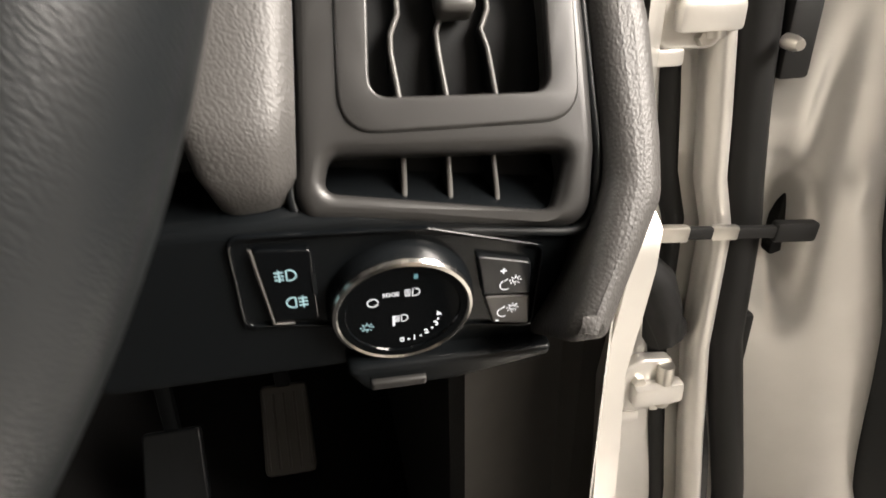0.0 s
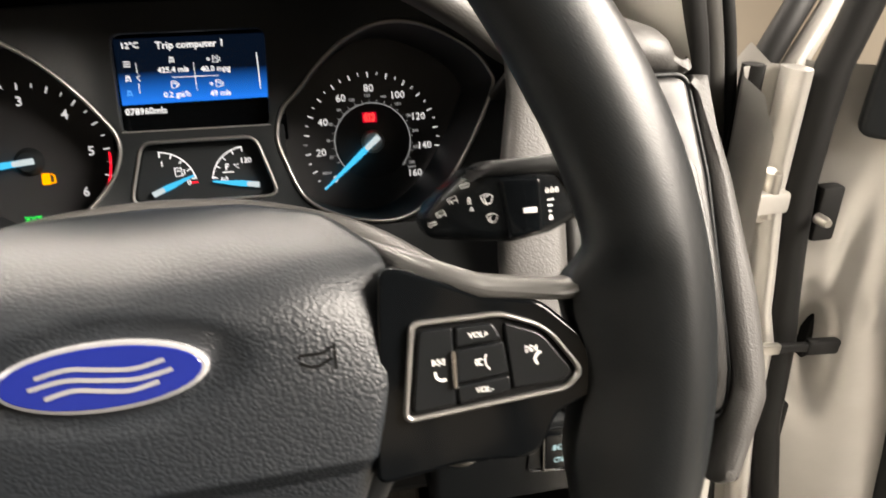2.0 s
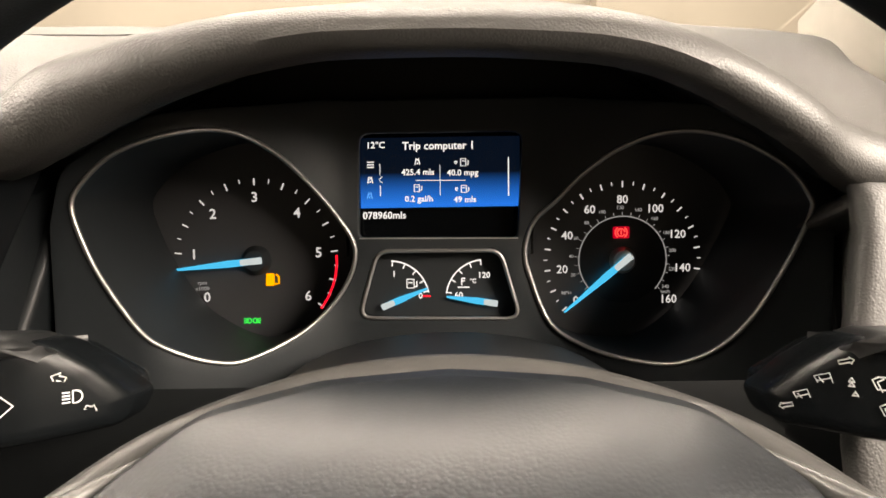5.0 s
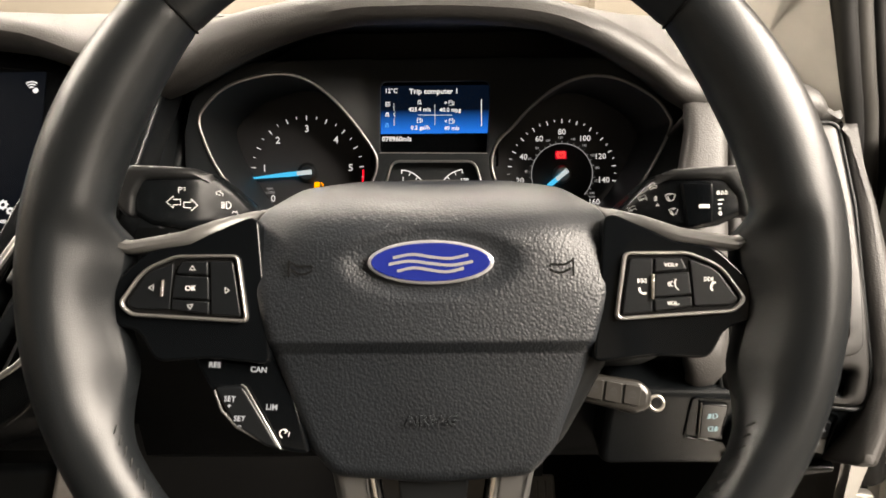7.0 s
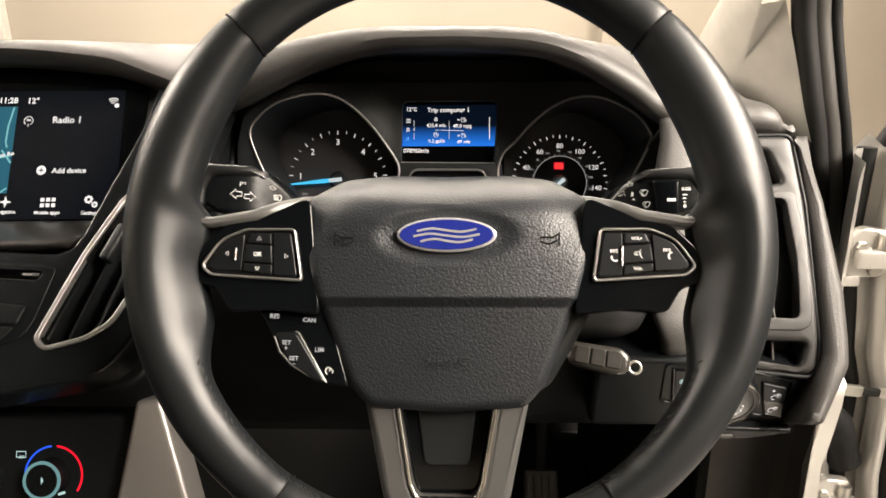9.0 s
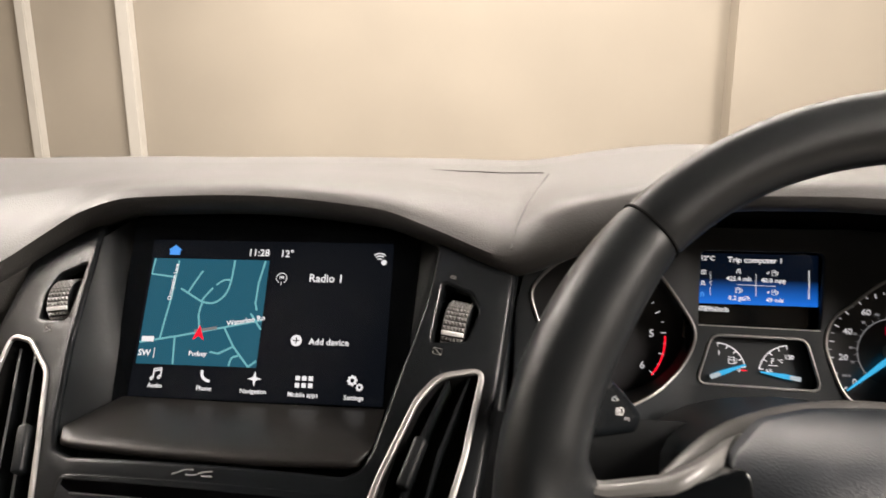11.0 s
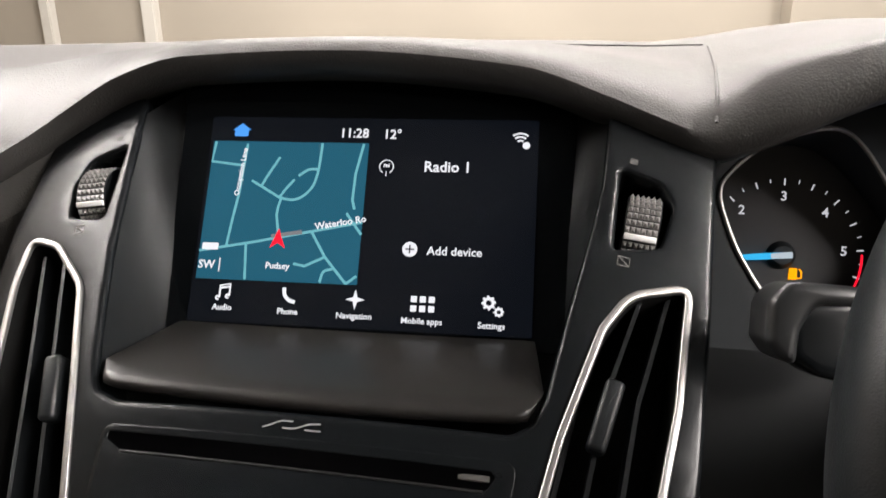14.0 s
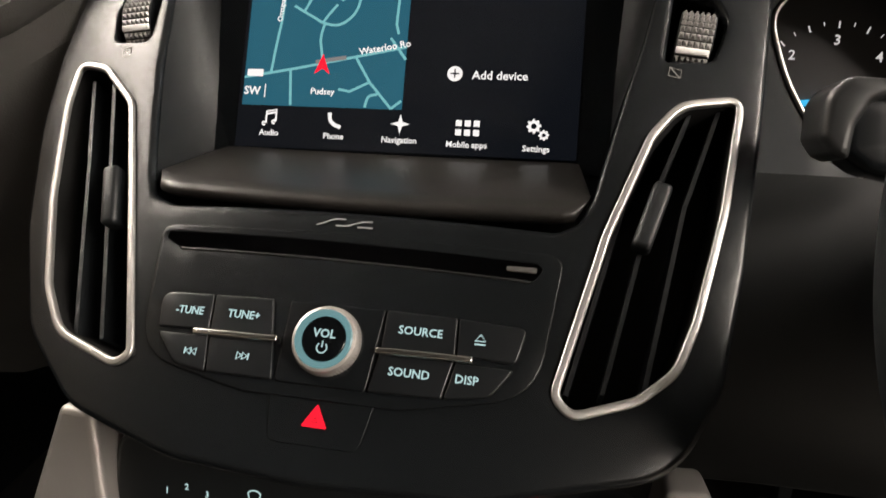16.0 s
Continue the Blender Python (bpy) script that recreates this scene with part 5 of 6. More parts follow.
for side in (1, -1):
    v = thing("air_vent", leaned(CX, 0.057, -0.029, 45), "tall black air vent with a satin chrome surround and upright slats", "air vent", "console air vents")
    ring = VENT[side]
    inn = VENT_IN[side]
    plate("surround", [ring, inn], -4, 1.6, RING, v, 1.0, "satin chrome surround", warp=bow, steps=3)
    loft("throat", [[(x, y, bow(x, y) - 1) for x, y in inn], [(x * 0.98 + side * 2, y * 0.97, bow(x, y) - 34) for x, y in inn]], BLACK, v, closed=True)
    plate("throat_back", VENT_IN[side], -36, -33, BLACK, v, 0.2, warp=bow)
    for top, kink, low in (((118.5, 60), (109, 35), (88, -58)), ((130.5, 67), (119, 32), (101, -56)), ((143, 72), (130.5, 28), (116, -52))) if side > 0 else (((-131, 66), (-118, 30), (-87, -59)), ((-146, 75), (-129.5, 26), (-102.5, -57)), ((-159.5, 74), (-143, 26), (-117, -56))):
        # each slat leans with the vent and is cranked near its upper third
        a, b, c = Vector(top), Vector(kink), Vector(low)
        step = Vector((side * -1.8, -5.5))
        way = [a, b, b + step, b + step + (c - b - step) * 0.5, c]
        path = [(p.x, p.y, bow(p.x, 0) - 7) for p in way]
        prof = [(-0.9, 2.2), (0.9, 2.2), (0.9, -16), (-0.9, -16)]
        part("slat", sweep_bm(path, prof, False), SOFT, v)
    tx, ty = (115.5, 14) if side > 0 else (-116.5, 6)
    block("tab", -3.8, 3.8, -14.5, 14.5, -6, 4, SOFT, v, 2.2, "soft black slider tab", pose(tx * MM, ty * MM, bow(tx, 0) * MM, 0, 0, -16 * side), 3)

# thumbwheels above the vents
for side in (1, -1):
    w = thing("vent_thumbwheel", leaned(CX, 0.057, -0.029, 45) @ pose(side * 0.1315 - (0.0085 if side < 0 else 0), 0.110 if side < 0 else 0.104, -0.0175, 0, 0, -9 * side), "ribbed grey thumbwheel with a pale index bar", "thumbwheel", "vent thumbwheels")
    prof_n = 13
    bm = bmesh.new()
    for i in range(prof_n):
        a = radians(-66 + 132 * i / (prof_n - 1))
        for j in range(6):
            x = -6 + 2.4 * j
            r = 17.5
            c = Vector((x, r * math.sin(a), r * math.cos(a) - 13.5))
            nrm = Vector((0, math.sin(a), math.cos(a)))
            tng = Vector((0, math.cos(a), -math.sin(a)))
            base = [bm.verts.new((c + Vector((sx * 1.12, 0, 0)) + tng * (sy * 1.45)) * MM) for sx, sy in ((-1, -1), (1, -1), (1, 1), (-1, 1))]
            tip = bm.verts.new((c + nrm * 1.5) * MM)
            for q in range(4):
                bm.faces.new((base[q], base[(q + 1) % 4], tip))
    part("knurling", bm, KNURL, w, "knurled grey rubber", None, 10)["kind"] = "stuff"
    lathe("drum", [(0, -7.6), (17.4, -7.6), (17.4, 7.6), (0, 7.6)], SOFT, w, "", pose(0, 0, -0.0135, 0, 90, 0))
    a = radians(-32)
    block("index_bar", -7, 7, -1.4, 1.4, -0.5, 1.9, INK, w, 0.5, "pale index bar", pose(0, 0.0172 * math.sin(a), 0.0172 * math.cos(a) - 0.0135, 32, 0, 0))

# printed signs beside the thumbwheels: shut vent below, open vent above
for x, y, shut in ((122.6, 81.0, True), (127.7, 133.0, False), (-138.0, 85.5, True), (-135.5, 140.0, False)):
    sign = [[(-3, -2.4), (3, -2.4), (3, 2.4), (-3, 2.4), (-3, -2.4)], [(-3, 2.4), (3, -2.4)]] if shut else [[(-3, 1.6), (3, 1.6)], [(-3, 0), (3, 0)], [(-3, -1.6), (3, -1.6)]]
    strokes("vent_mark", sign, 0.45, KICK, CF, x, y, bow(x, y) + 0.12, 0.85 if shut else 0.6, -8 if x > 0 else 8, tip=math.degrees(0.0016 * x))

# ---- touchscreen in its bay ----
TS = thing("touchscreen", leaned(CX, 0.160, 0.025, 29.5, 2), "black glass touchscreen showing a lit map, radio name and menu signs", "touchscreen")
plate("glass", rounded([(-101, -64, 6), (99, -64, 6), (104, 78, 16), (-106, 78, 16)], 5), -8, -0.4, GLOSS, TS, 0.6, "gloss black glass front")
plate("picture", box_outline(-88.5, -57, 84, 52, 1), -0.6, 0.05, G_SCREEN, TS, 0.0, "lit dark picture")
plate("map", box_outline(-86.5, -35.4, -2.4, 38.4, 0), 0.0, 0.2, G_TEAL, TS, 0.0, "teal street map")
RD = [[(-86.5, -21), (-60, -16), (-30, -9.5), (-2.4, -3.5)], [(-72.5, -19), (-71, -5), (-69, 10), (-67.5, 37)], [(-85, 38), (-86, 27), (-68.5, 25)],
      [(-45.2, -13), (-47.5, -1), (-47.2, 3), (-46, 8)], spline([(-63, 17), (-52, 11), (-46, 8), (-38, 7.5), (-31, 13), (-28, 22), (-27, 38)], 5, False), [(-57.5, 14), (-54, 21), (-49, 30)], [(-47, 8.5), (-44, 13), (-40, 18)],
      spline([(-38, 20), (-33, 23.5), (-27.6, 23.8)], 4, False), [(-5, 38), (-8, 22), (-8.5, 8), (-7, 3)], [(-11, 1), (-2.4, -10)],
      [(-62, -17), (-60.5, -35)], [(-28, -9.5), (-20, -22), (-8, -35.2)], [(-20, -22), (-30, -27), (-36, -26)], spline([(-15.5, -28), (-20, -29.5), (-21.5, -35)], 4, False), [(-8, -35), (-3, -31)]]
for k, street in enumerate(RD):
    strokes("street", [street], 1.35, G_ROAD, TS, 0, 0, 0.2 + 0.01 * (k % 9), thick=0.05)
letters("Waterloo Ro", 3.5, -13.5, -4.2, 0.55, G_WHITE, TS, turn=11)
strokes("street_name_bar", [[(-49, -12.4), (-33, -9.6)]], 2.0, G_DIM, TS, 0, 0, 0.45)
letters("Occupation Lane", 2.7, -69.2, 21.5, 0.55, G_WHITE, TS, turn=86)
letters("Pudsey", 3.2, -44, -27.6, 0.55, G_WHITE, TS)
letters("SW", 4.2, -81.5, -28.2, 0.55, G_WHITE, TS)
strokes("compass_line", [[(-74.6, -24.5), (-74.6, -31.5)]], 0.5, G_WHITE, TS, 0, 0, 0.5)
plate("scale_box", box_outline(-85, -20.4, -76.5, -16.8, 0.5), 0.3, 0.6, G_WHITE, TS, 0.0)
plate("position_arrow", [(-49.2, -18.4), (-45.2, -8.2), (-41.2, -18.4), (-45.2, -15.6)][::-1], 0.4, 0.7, G_RED, TS, 0.0, "red position arrow")
plate("home_symbol", [(-75.4, 41.2), (-68, 41.2), (-68, 44.6), (-66.6, 44.6), (-71.7, 48.4), (-76.6, 44.6), (-75.4, 44.6)], 0.1, 0.3, G_HOUSE, TS, 0.0, "blue house sign")
letters("11:28", 5.0, -10.6, 43.6, 0.15, G_WHITE, TS)
letters("12°", 5.0, 9.6, 43.3, 0.15, G_WHITE, TS)
strokes("wireless_symbol", [arc(75, 39, 2.2, 50, 130, 6), arc(75, 39, 4.2, 50, 130, 8), arc(75, 39, 6.0, 50, 130, 8)], 0.9, G_WHITE, TS, 0, 0, 0.15)
plate("wireless_dot", ellipse(78, 38.6, 1.9, 1.9, 14), 0.1, 0.3, G_WHITE, TS, 0.0)
letters("Radio 1", 5.6, 39, 26.3, 0.15, G_WHITE, TS)
strokes("radio_symbol", [arc(7.7, 26, 3.6, -60, 240, 16), [(7.7, 23.5), (7.7, 21)]], 0.5, G_WHITE, TS, 0, 0, 0.15)
letters("FM", 1.9, 7.7, 26.4, 0.15, G_WHITE, TS)
plate("plus_disc", ellipse(22.8, -16.4, 3.8, 3.8, 24), 0.1, 0.3, G_WHITE, TS, 0.0)
strokes("plus_sign", [[(-2.2, 0), (2.2, 0)], [(0, -2.2), (0, 2.2)]], 0.7, G_SCREEN, TS, 22.8, -16.4, 0.35)
letters("Add device", 4.3, 45, -17.0, 0.15, G_WHITE, TS)
IY = -42.6
strokes("note_symbol", [[(-2.4, -3), (-2.4, 3.4), (3, 4.4), (3, -2)], [(-2.4, 2), (3, 3)], arc(-3.4, -3.2, 0.9, 0, 360, 8), arc(2, -2.2, 0.9, 0, 360, 8)], 1.0, G_WHITE, TS, -70.3, IY + 0.8, 0.15, 0.95)
strokes("handset_symbol", [spline([(-2.6, 3.8), (-2.0, 0), (0.4, -2.4), (3.6, -3.4)], 6, False)], 1.9, G_WHITE, TS, -36.6, IY + 0.6, 0.15)
plate("star_symbol", [(0, 5), (1.1, 1.1), (5, 0), (1.1, -1.1), (0, -5), (-1.1, -1.1), (-5, 0), (-1.1, 1.1)][::-1], 0.1, 0.3, G_WHITE, TS, 0.0, "", pose(-0.0026, IY * MM, 0))
for i in range(3):
    for j in range(2):
        plate("apps_square", box_outline(26.6 + 4.4 * i - 1.5, IY - 3 + 4.6 * j - 1.5, 26.6 + 4.4 * i + 1.5, IY - 3 + 4.6 * j + 1.5, 0.3), 0.1, 0.3, G_WHITE, TS, 0.0)


def gear(cx, cy, r, n):
    pts = []
    for i in range(n * 4):
        rr = r if i % 4 < 2 else r * 0.76
        a = 2 * math.pi * i / (n * 4)
        pts.append((cx + rr * math.cos(a), cy + rr * math.sin(a)))
    return pts


plate("gear_symbol", [gear(63, IY + 1.4, 3.6, 8), ellipse(63, IY + 1.4, 1.4, 1.4, 12)], 0.1, 0.3, G_WHITE, TS, 0.0)
plate("gear_symbol", [gear(68.0, IY - 2.8, 2.6, 8), ellipse(68.0, IY - 2.8, 1.0, 1.0, 12)], 0.1, 0.3, G_WHITE, TS, 0.0)
for body, x, y in (("Audio", -70.6, -49.6), ("Phone", -36.4, -50.2), ("Navigation", -2.6, -50.8), ("Mobile apps", 31, -51.7), ("Settings", 64.7, -52.3)):
    letters(body, 3.0, x, y, 0.15, G_WHITE, TS)

# bay walls and the ledge under the screen
BAY = thing("screen_bay", ROOT, "black recessed bay with a rounded ledge under the touchscreen", "bay")
TO_FACE, TO_GLASS = leaned(CX, 0.057, -0.029, 45), leaned(CX, 0.160, 0.025, 29.5, 2)
for side, edge in ((-1, PILLAR_L), (1, PILLAR_R)):
    rows = []
    for i in range(15):
        k = i / 14
        y = 8 + 150 * k
        x = lerp_table([(b, a) for a, b in edge], y)[0]
        p = TO_FACE @ Vector(((x - side * 0.5) * MM, y * MM, (bow(x, y) - 3) * MM))
        q = TO_GLASS @ Vector((side * 99 * MM, (-66 + 138 * k) * MM, -0.002))
        mid = p * 0.55 + q * 0.45 + Vector((side * 0.007, 0.012, 0))
        rows.append([tuple((p * (1 - t) ** 2 + mid * 2 * t * (1 - t) + q * t * t) / MM) for t in [j / 8 for j in range(9)]])
    loft("bay_wall", rows, KNEE, BAY, "satin black side of the bay", angle=70)
LEDGE = ((70, -32), (65.5, -30.4), (62.8, -28.4), (61.8, -26.2), (62.6, -24.4), (65.5, -23.2), (74, -22.6), (88, -22.4), (108, -22.8), (140, -27))
rows = []
for i in range(33):
    x = -97 + 189 * i / 32
    e = max(0.0, 1 - min(x + 97, 92 - x) / 10.0)
    k = math.sqrt(max(0.0, 1 - e * e))
    rows.append([(CX * 1000 + x, 74 + (y - 74) * k + x * x * 0.0006, -22 + (z + 22) * k) for y, z in LEDGE])
loft("ledge", rows, LEDGE_M, BAY, "dark grey rounded ledge", angle=60)

# brand strip, disc slot and buttons on the face
swirl = [spline([(-13, -1.6), (-10, -0.6), (-6, 1.2), (-1, 1.4)], 4, False), spline([(-5, -1.4), (0, -1.2), (5, 0.6), (10, 1.2)], 4, False), [(4, -1.5), (10.5, -1.5)]]
strokes("brand_mark", swirl, 0.6, SILVERINK, CF, -1.5, -2.2, 0.12, 1.0, label="small silver brand mark")
AU = thing("audio_unit", leaned(CX, 0.057, -0.029, 45), "black audio control unit with disc slot, volume knob and printed buttons", "car stereo")
# near-black with no reflection, standing in for the shade inside the slot
SLOT_M = material("slot_depth_shade", (0.0009, 0.0009, 0.001), 0.9, vary=0.0, spec=0.0)
SLOT = rounded([(-80, -10.4, 2.5), (74, -11.6, 2.5), (76, -13.5, 1), (73, -18.4, 3), (-72, -17.0, 3), (-80, -13.0, 2)], 4)
plate("panel", [rounded([(-84, -7, 6), (84, -7, 6), (78, -62, 24), (30, -72, 30), (-30, -72, 30), (-78, -62, 24)], 6), SLOT], -3, 1.0, SATIN, AU, 0.7, "satin black panel", warp=bow)
plate("disc_slot", inset(SLOT, -1.0), 0.1, 0.35, SLOT_M, AU, 0.05, "disc slot, its shaded depth drawn as a flat black sheet", warp=bow)
tube("slot_lip", [(x, -17.6 - 0.010 * (x + 72), 1.0 + bow(x, 0)) for x in range(-72, 74, 8)], 0.55, RIDGE, AU)
# a lighter block painted in for the glint at the slot's right end
block("slot_glint", 60, 74, -15.4, -13.2, -0.4, 0.9, DARKGREY, AU, 0.4, "", pose(0, 0, bow(68, 0) * MM))
rows_b = {"tune_down": [(-74, -36.5, 5), (-50, -36.2, 1), (-48.8, -50.4, 0.5), (-71.5, -50.8, 1)], "tune_up": [(-49.4, -36.2, 1), (-24.6, -36, 1), (-21.6, -50.2, 0.5), (-48.2, -50.4, 0.5)],
          "back": [(-71.2, -52.6, 1), (-48.4, -52.6, 0.5), (-46.4, -66.4, 1), (-60, -64.8, 8)], "ahead": [(-47.8, -52.6, 0.5), (-21, -52.4, 0.5), (-18.4, -66.6, 1), (-45.8, -66.4, 1)],
          "source": [(20.8, -36, 1), (47.2, -36.2, 1), (48, -50, 0.5), (20.6, -50.4, 0.5)], "eject": [(47.8, -36.2, 1), (73, -37, 3), (70, -50.6, 3), (48.6, -50, 0.5)],
          "sound": [(20.4, -52.6, 0.5), (47.8, -52.4, 0.5), (45, -66, 1), (18, -66.8, 1)], "disp": [(48.4, -52.4, 0.5), (69.6, -52.6, 1), (62, -63.5, 8), (45.6, -66, 1)]}
kb = {k: plate("button", rounded(c[::-1], 4), 0.2, 2.2, BTN, AU, 0.8, warp=bow, steps=3) for k, c in rows_b.items()}
plate("button", rounded([(-17.6, -36, 1), (20.0, -36, 1), (17.4, -67, 2), (-17.8, -67, 2)][::-1], 4), -0.4, 1.6, SATIN, AU, 0.6, warp=bow)
for k, body, x, y in (("tune_down", "-TUNE", -59, -43.6), ("tune_up", "TUNE+", -35.2, -43.6), ("source", "SOURCE", 34.4, -43.1), ("sound", "SOUND", 32.4, -58.6), ("disp", "DISP", 53.2, -58.4)):
    letters(body, 3.1, x, y, 2.35 + bow(x, y), G_ICE, kb[k], tip=math.degrees(0.0016 * x))
strokes("skip_symbol", [[(-2.4, 1.3), (-2.4, -1.3)], [(-2, 0), (0, 1.3), (0, -1.3), (-2, 0)], [(0.2, 0), (2.2, 1.3), (2.2, -1.3), (0.2, 0)]], 0.6, G_ICE, kb["back"], -54, -59.4, 2.3 + bow(54, 0))
strokes("skip_symbol", [[(2.4, 1.3), (2.4, -1.3)], [(2, 0), (0, 1.3), (0, -1.3), (2, 0)], [(-0.2, 0), (-2.2, 1.3), (-2.2, -1.3), (-0.2, 0)]], 0.6, G_ICE, kb["ahead"], -32, -59.2, 2.3 + bow(32, 0))
strokes("eject_symbol", [[(-2, -0.4), (2, -0.4), (0, 2), (-2, -0.4)], [(-2, -1.6), (2, -1.6)]], 0.6, G_ICE, kb["eject"], 56.4, -43.4, 2.3 + bow(56, 0))
for x0, y0, x1, y1 in ((-55, -51.6, -19.2, -51.4), (18.8, -51.6, 54.6, -50.9)):
    plate("divider_bar", rounded([(x0, y0 - 1.3, 1), (x1, y1 - 1.3, 1), (x1, y1 + 1.3, 1), (x0, y0 + 1.3, 1)], 3), 1.2, 3.6, CHROME, AU, 0.9, "satin chrome divider bar", warp=bow, steps=3)
KN = lathe("volume_knob", [(12.2, 0.5), (12.6, 1), (12.6, 6), (12.0, 7.4), (11.0, 7.8)], SILVER, AU, "ribbed satin volume knob", pose(0.0005, -0.0505, 0), 64)
bm = bmesh.new()
for i in range(60):
    a = 2 * math.pi * i / 60
    c, s = math.cos(a), math.sin(a)
    q = [Vector((12.5 * c - 0.35 * s, 12.5 * s + 0.35 * c, 1.5)), Vector((12.5 * c + 0.35 * s, 12.5 * s - 0.35 * c, 1.5)), Vector((13.0 * c, 13.0 * s, 1.5))]
    lo = [bm.verts.new(v * MM) for v in q]
    hi = [bm.verts.new((v + Vector((0, 0, 4.2))) * MM) for v in q]
    for j in range(3):
        bm.faces.new((lo[j], lo[(j + 1) % 3], hi[(j + 1) % 3], hi[j]))
part("knob_ribs", bm, SILVER, KN, "fine ribs", None, 10)
lathe("knob_ring", [(11.0, 7.7), (10.4, 8.2), (8.8, 8.0), (8.4, 7.2)], G_RING, KN, "pale blue lit ring", None, 48)
lathe("knob_cap", [(8.6, 7.1), (8.0, 7.5), (0, 7.6)], GLOSS, KN, "gloss black cap", None, 48)
letters("VOL", 3.2, 0, 1.8, 7.7, G_ICE, KN)
strokes("power_symbol", [arc(0, 0, 1.9, 130, 410, 14), [(0, 0.2), (0, 2.6)]], 0.5, G_ICE, KN, 0, -3.4, 7.7)
hz = thing("hazard_button", leaned(CX, 0.057, -0.029, 45), "black hazard warning button with a red triangle", "button")
plate("button", rounded([(-19, -69, 2), (-16, -88, 4), (18, -88, 4), (22, -69, 2)], 4), -1.6, 0.35, SATIN, hz, 0.35, steps=3)
plate("red_triangle", rounded([(-4.2, -81.4, 0.4), (5.6, -81.4, 0.4), (0.8, -73.0, 0.4)], 2), 0.35, 0.75, G_RED, hz, 0.0, "red triangle")
strokes("triangle_line", [[(-1.1, -0.8), (1.1, -0.8), (0, 1), (-1.1, -0.8)]], 0.4, SATIN, hz, 0.8, -78.8, 0.8)

# ---- climate panel below ----
CP = thing("climate_panel", leaned(-0.283, 0.028, -0.185, 20), "black climate control panel with a lit temperature dial", "climate control")
plate("panel", rounded([(-196, -70, 10), (62, -70, 10), (58, 42, 10), (-192, 42, 10)], 5), -18, -3, SOFT, CP, 3, "black panel")
lathe("temperature_knob", [(13.5, -3), (13, 8), (12.2, 9), (0, 9)], SATIN, CP, "dark temperature knob", pose(0.0005, -0.0005, 0), 48)
lathe("knob_ring", [(13.4, 8.6), (12.9, 9.6), (11.4, 9.6), (11.0, 8.9)], G_RING, CP, "pale blue lit ring", pose(0.0005, -0.0005, 0), 48)
strokes("cold_arc", [arc(1.8, 0, 20.5, 212, 95, 24)], 1.3, G_BLUE, CP, 0, 0, -2.9, label="lit blue arc")
strokes("warm_arc", [arc(1.8, 0, 20.5, 85, -32, 24)], 1.3, G_RED, CP, 0, 0, -2.9, label="lit red arc")
strokes("thermometer_symbol", [[(0, -2.4), (0, 2.4)], [(0.8, 1.6), (0.8, -1)]], 0.6, G_ICE, CP, 0.5, -0.5, 9.1)
strokes("knob_pointer", [[(-2, 0), (3, 0.8)]], 1.8, G_ICE, CP, 13.5, -10, 7, turn=10)
for body, x in (("MAX\nA/C", -12), ("MAX", 20)):
    letters(body, 1.8, x, -22, -2.9, G_ICE, CP)
for body, x, y in (("1", -163.8, 16.2), ("2", -153.4, 19.3), ("3", -142.6, 16.9)):
    letters(body, 3.0, x, y, -2.9, G_ICE, CP)
lathe("fan_knob", [(14, -3), (13.4, 8), (12.6, 9), (0, 9)], SATIN, CP, "dark fan knob", pose(-0.151, -0.0025, 0), 48)
demist = [arc(0, -1, 4, 35, 145, 8) + [(-2, -2.2), (2, -2.2), (3.3, 1.2)], [(-1.4, -3.6), (-0.8, -1.2)], [(1, -3.6), (1.6, -1.2)]]
strokes("demist_symbol", demist, 0.7, G_ICE, CP, -118.4, 19.8, -2.9)
strokes("demist_symbol", [[(-3.4, -2), (3.4, -2), (3.4, 2), (-3.4, 2), (-3.4, -2)], [(-1, -3), (-0.4, -0.6)], [(1, -3), (1.6, -0.6)]], 0.7, G_ICE, CP, -22.1, 14.5, -2.9)
strokes("recirculation_symbol", [[(-3.6, -1.6), (-3.2, 0.6), (-1.4, 1.0), (-0.6, 2.2), (2, 2.2), (3.6, 0.4), (3.6, -1.6), (-3.6, -1.6)], [(-1.6, -0.4), (1.6, -0.4)]], 0.55, G_ICE, CP, -63.4, 14.6, -2.9)
block("climate_button", -62, -34, -8, 6, -4, 0, BTN, CP, 1.5)
# grey side trims running down the console
for side in (1, -1):
    tr = thing("console_trim", leaned(CX + side * 0.141, 0.039, -0.133, 20), "satin grey upright trim beside the console", "trim panel", "console trims")
    plate("trim_panel", rounded([(-side * 10, 2, 5), (side * 8, 3, 5), (side * 36, -90, 10), (side * 50, -170, 4), (-side * 34, -170, 4), (-side * 22, -66, 20)][::side], 5), -30, 0, SILVER, tr, 4, steps=4)
# ---- side vent by the door ----
SV = thing("side_air_vent", leaned(0.225, 0.092, -0.091, 31), "grey side air vent with upright slats and a slot below", "air vent")
FR = rounded([(-30, 146, 10), (44, 146, 8), (48, 90, 60), (48, -16, 20), (45, -40, 10), (-42, -30, 10), (-44, -22, 8), (-36, 60, 40)], 6)
HOLES = [rounded([(-14, 133, 4), (24, 134, 6), (33, 107, 4), (-16, 103, 3)], 5), rounded([(-18, 92, 6), (33, 94, 6), (36, 50, 20), (34, 1, 6), (-20, 3, 6), (-16, 50, 20)], 5), rounded([(-33, -12, 4), (39, -16, 4), (34, -34, 6), (-36, -22, 4)], 5)]
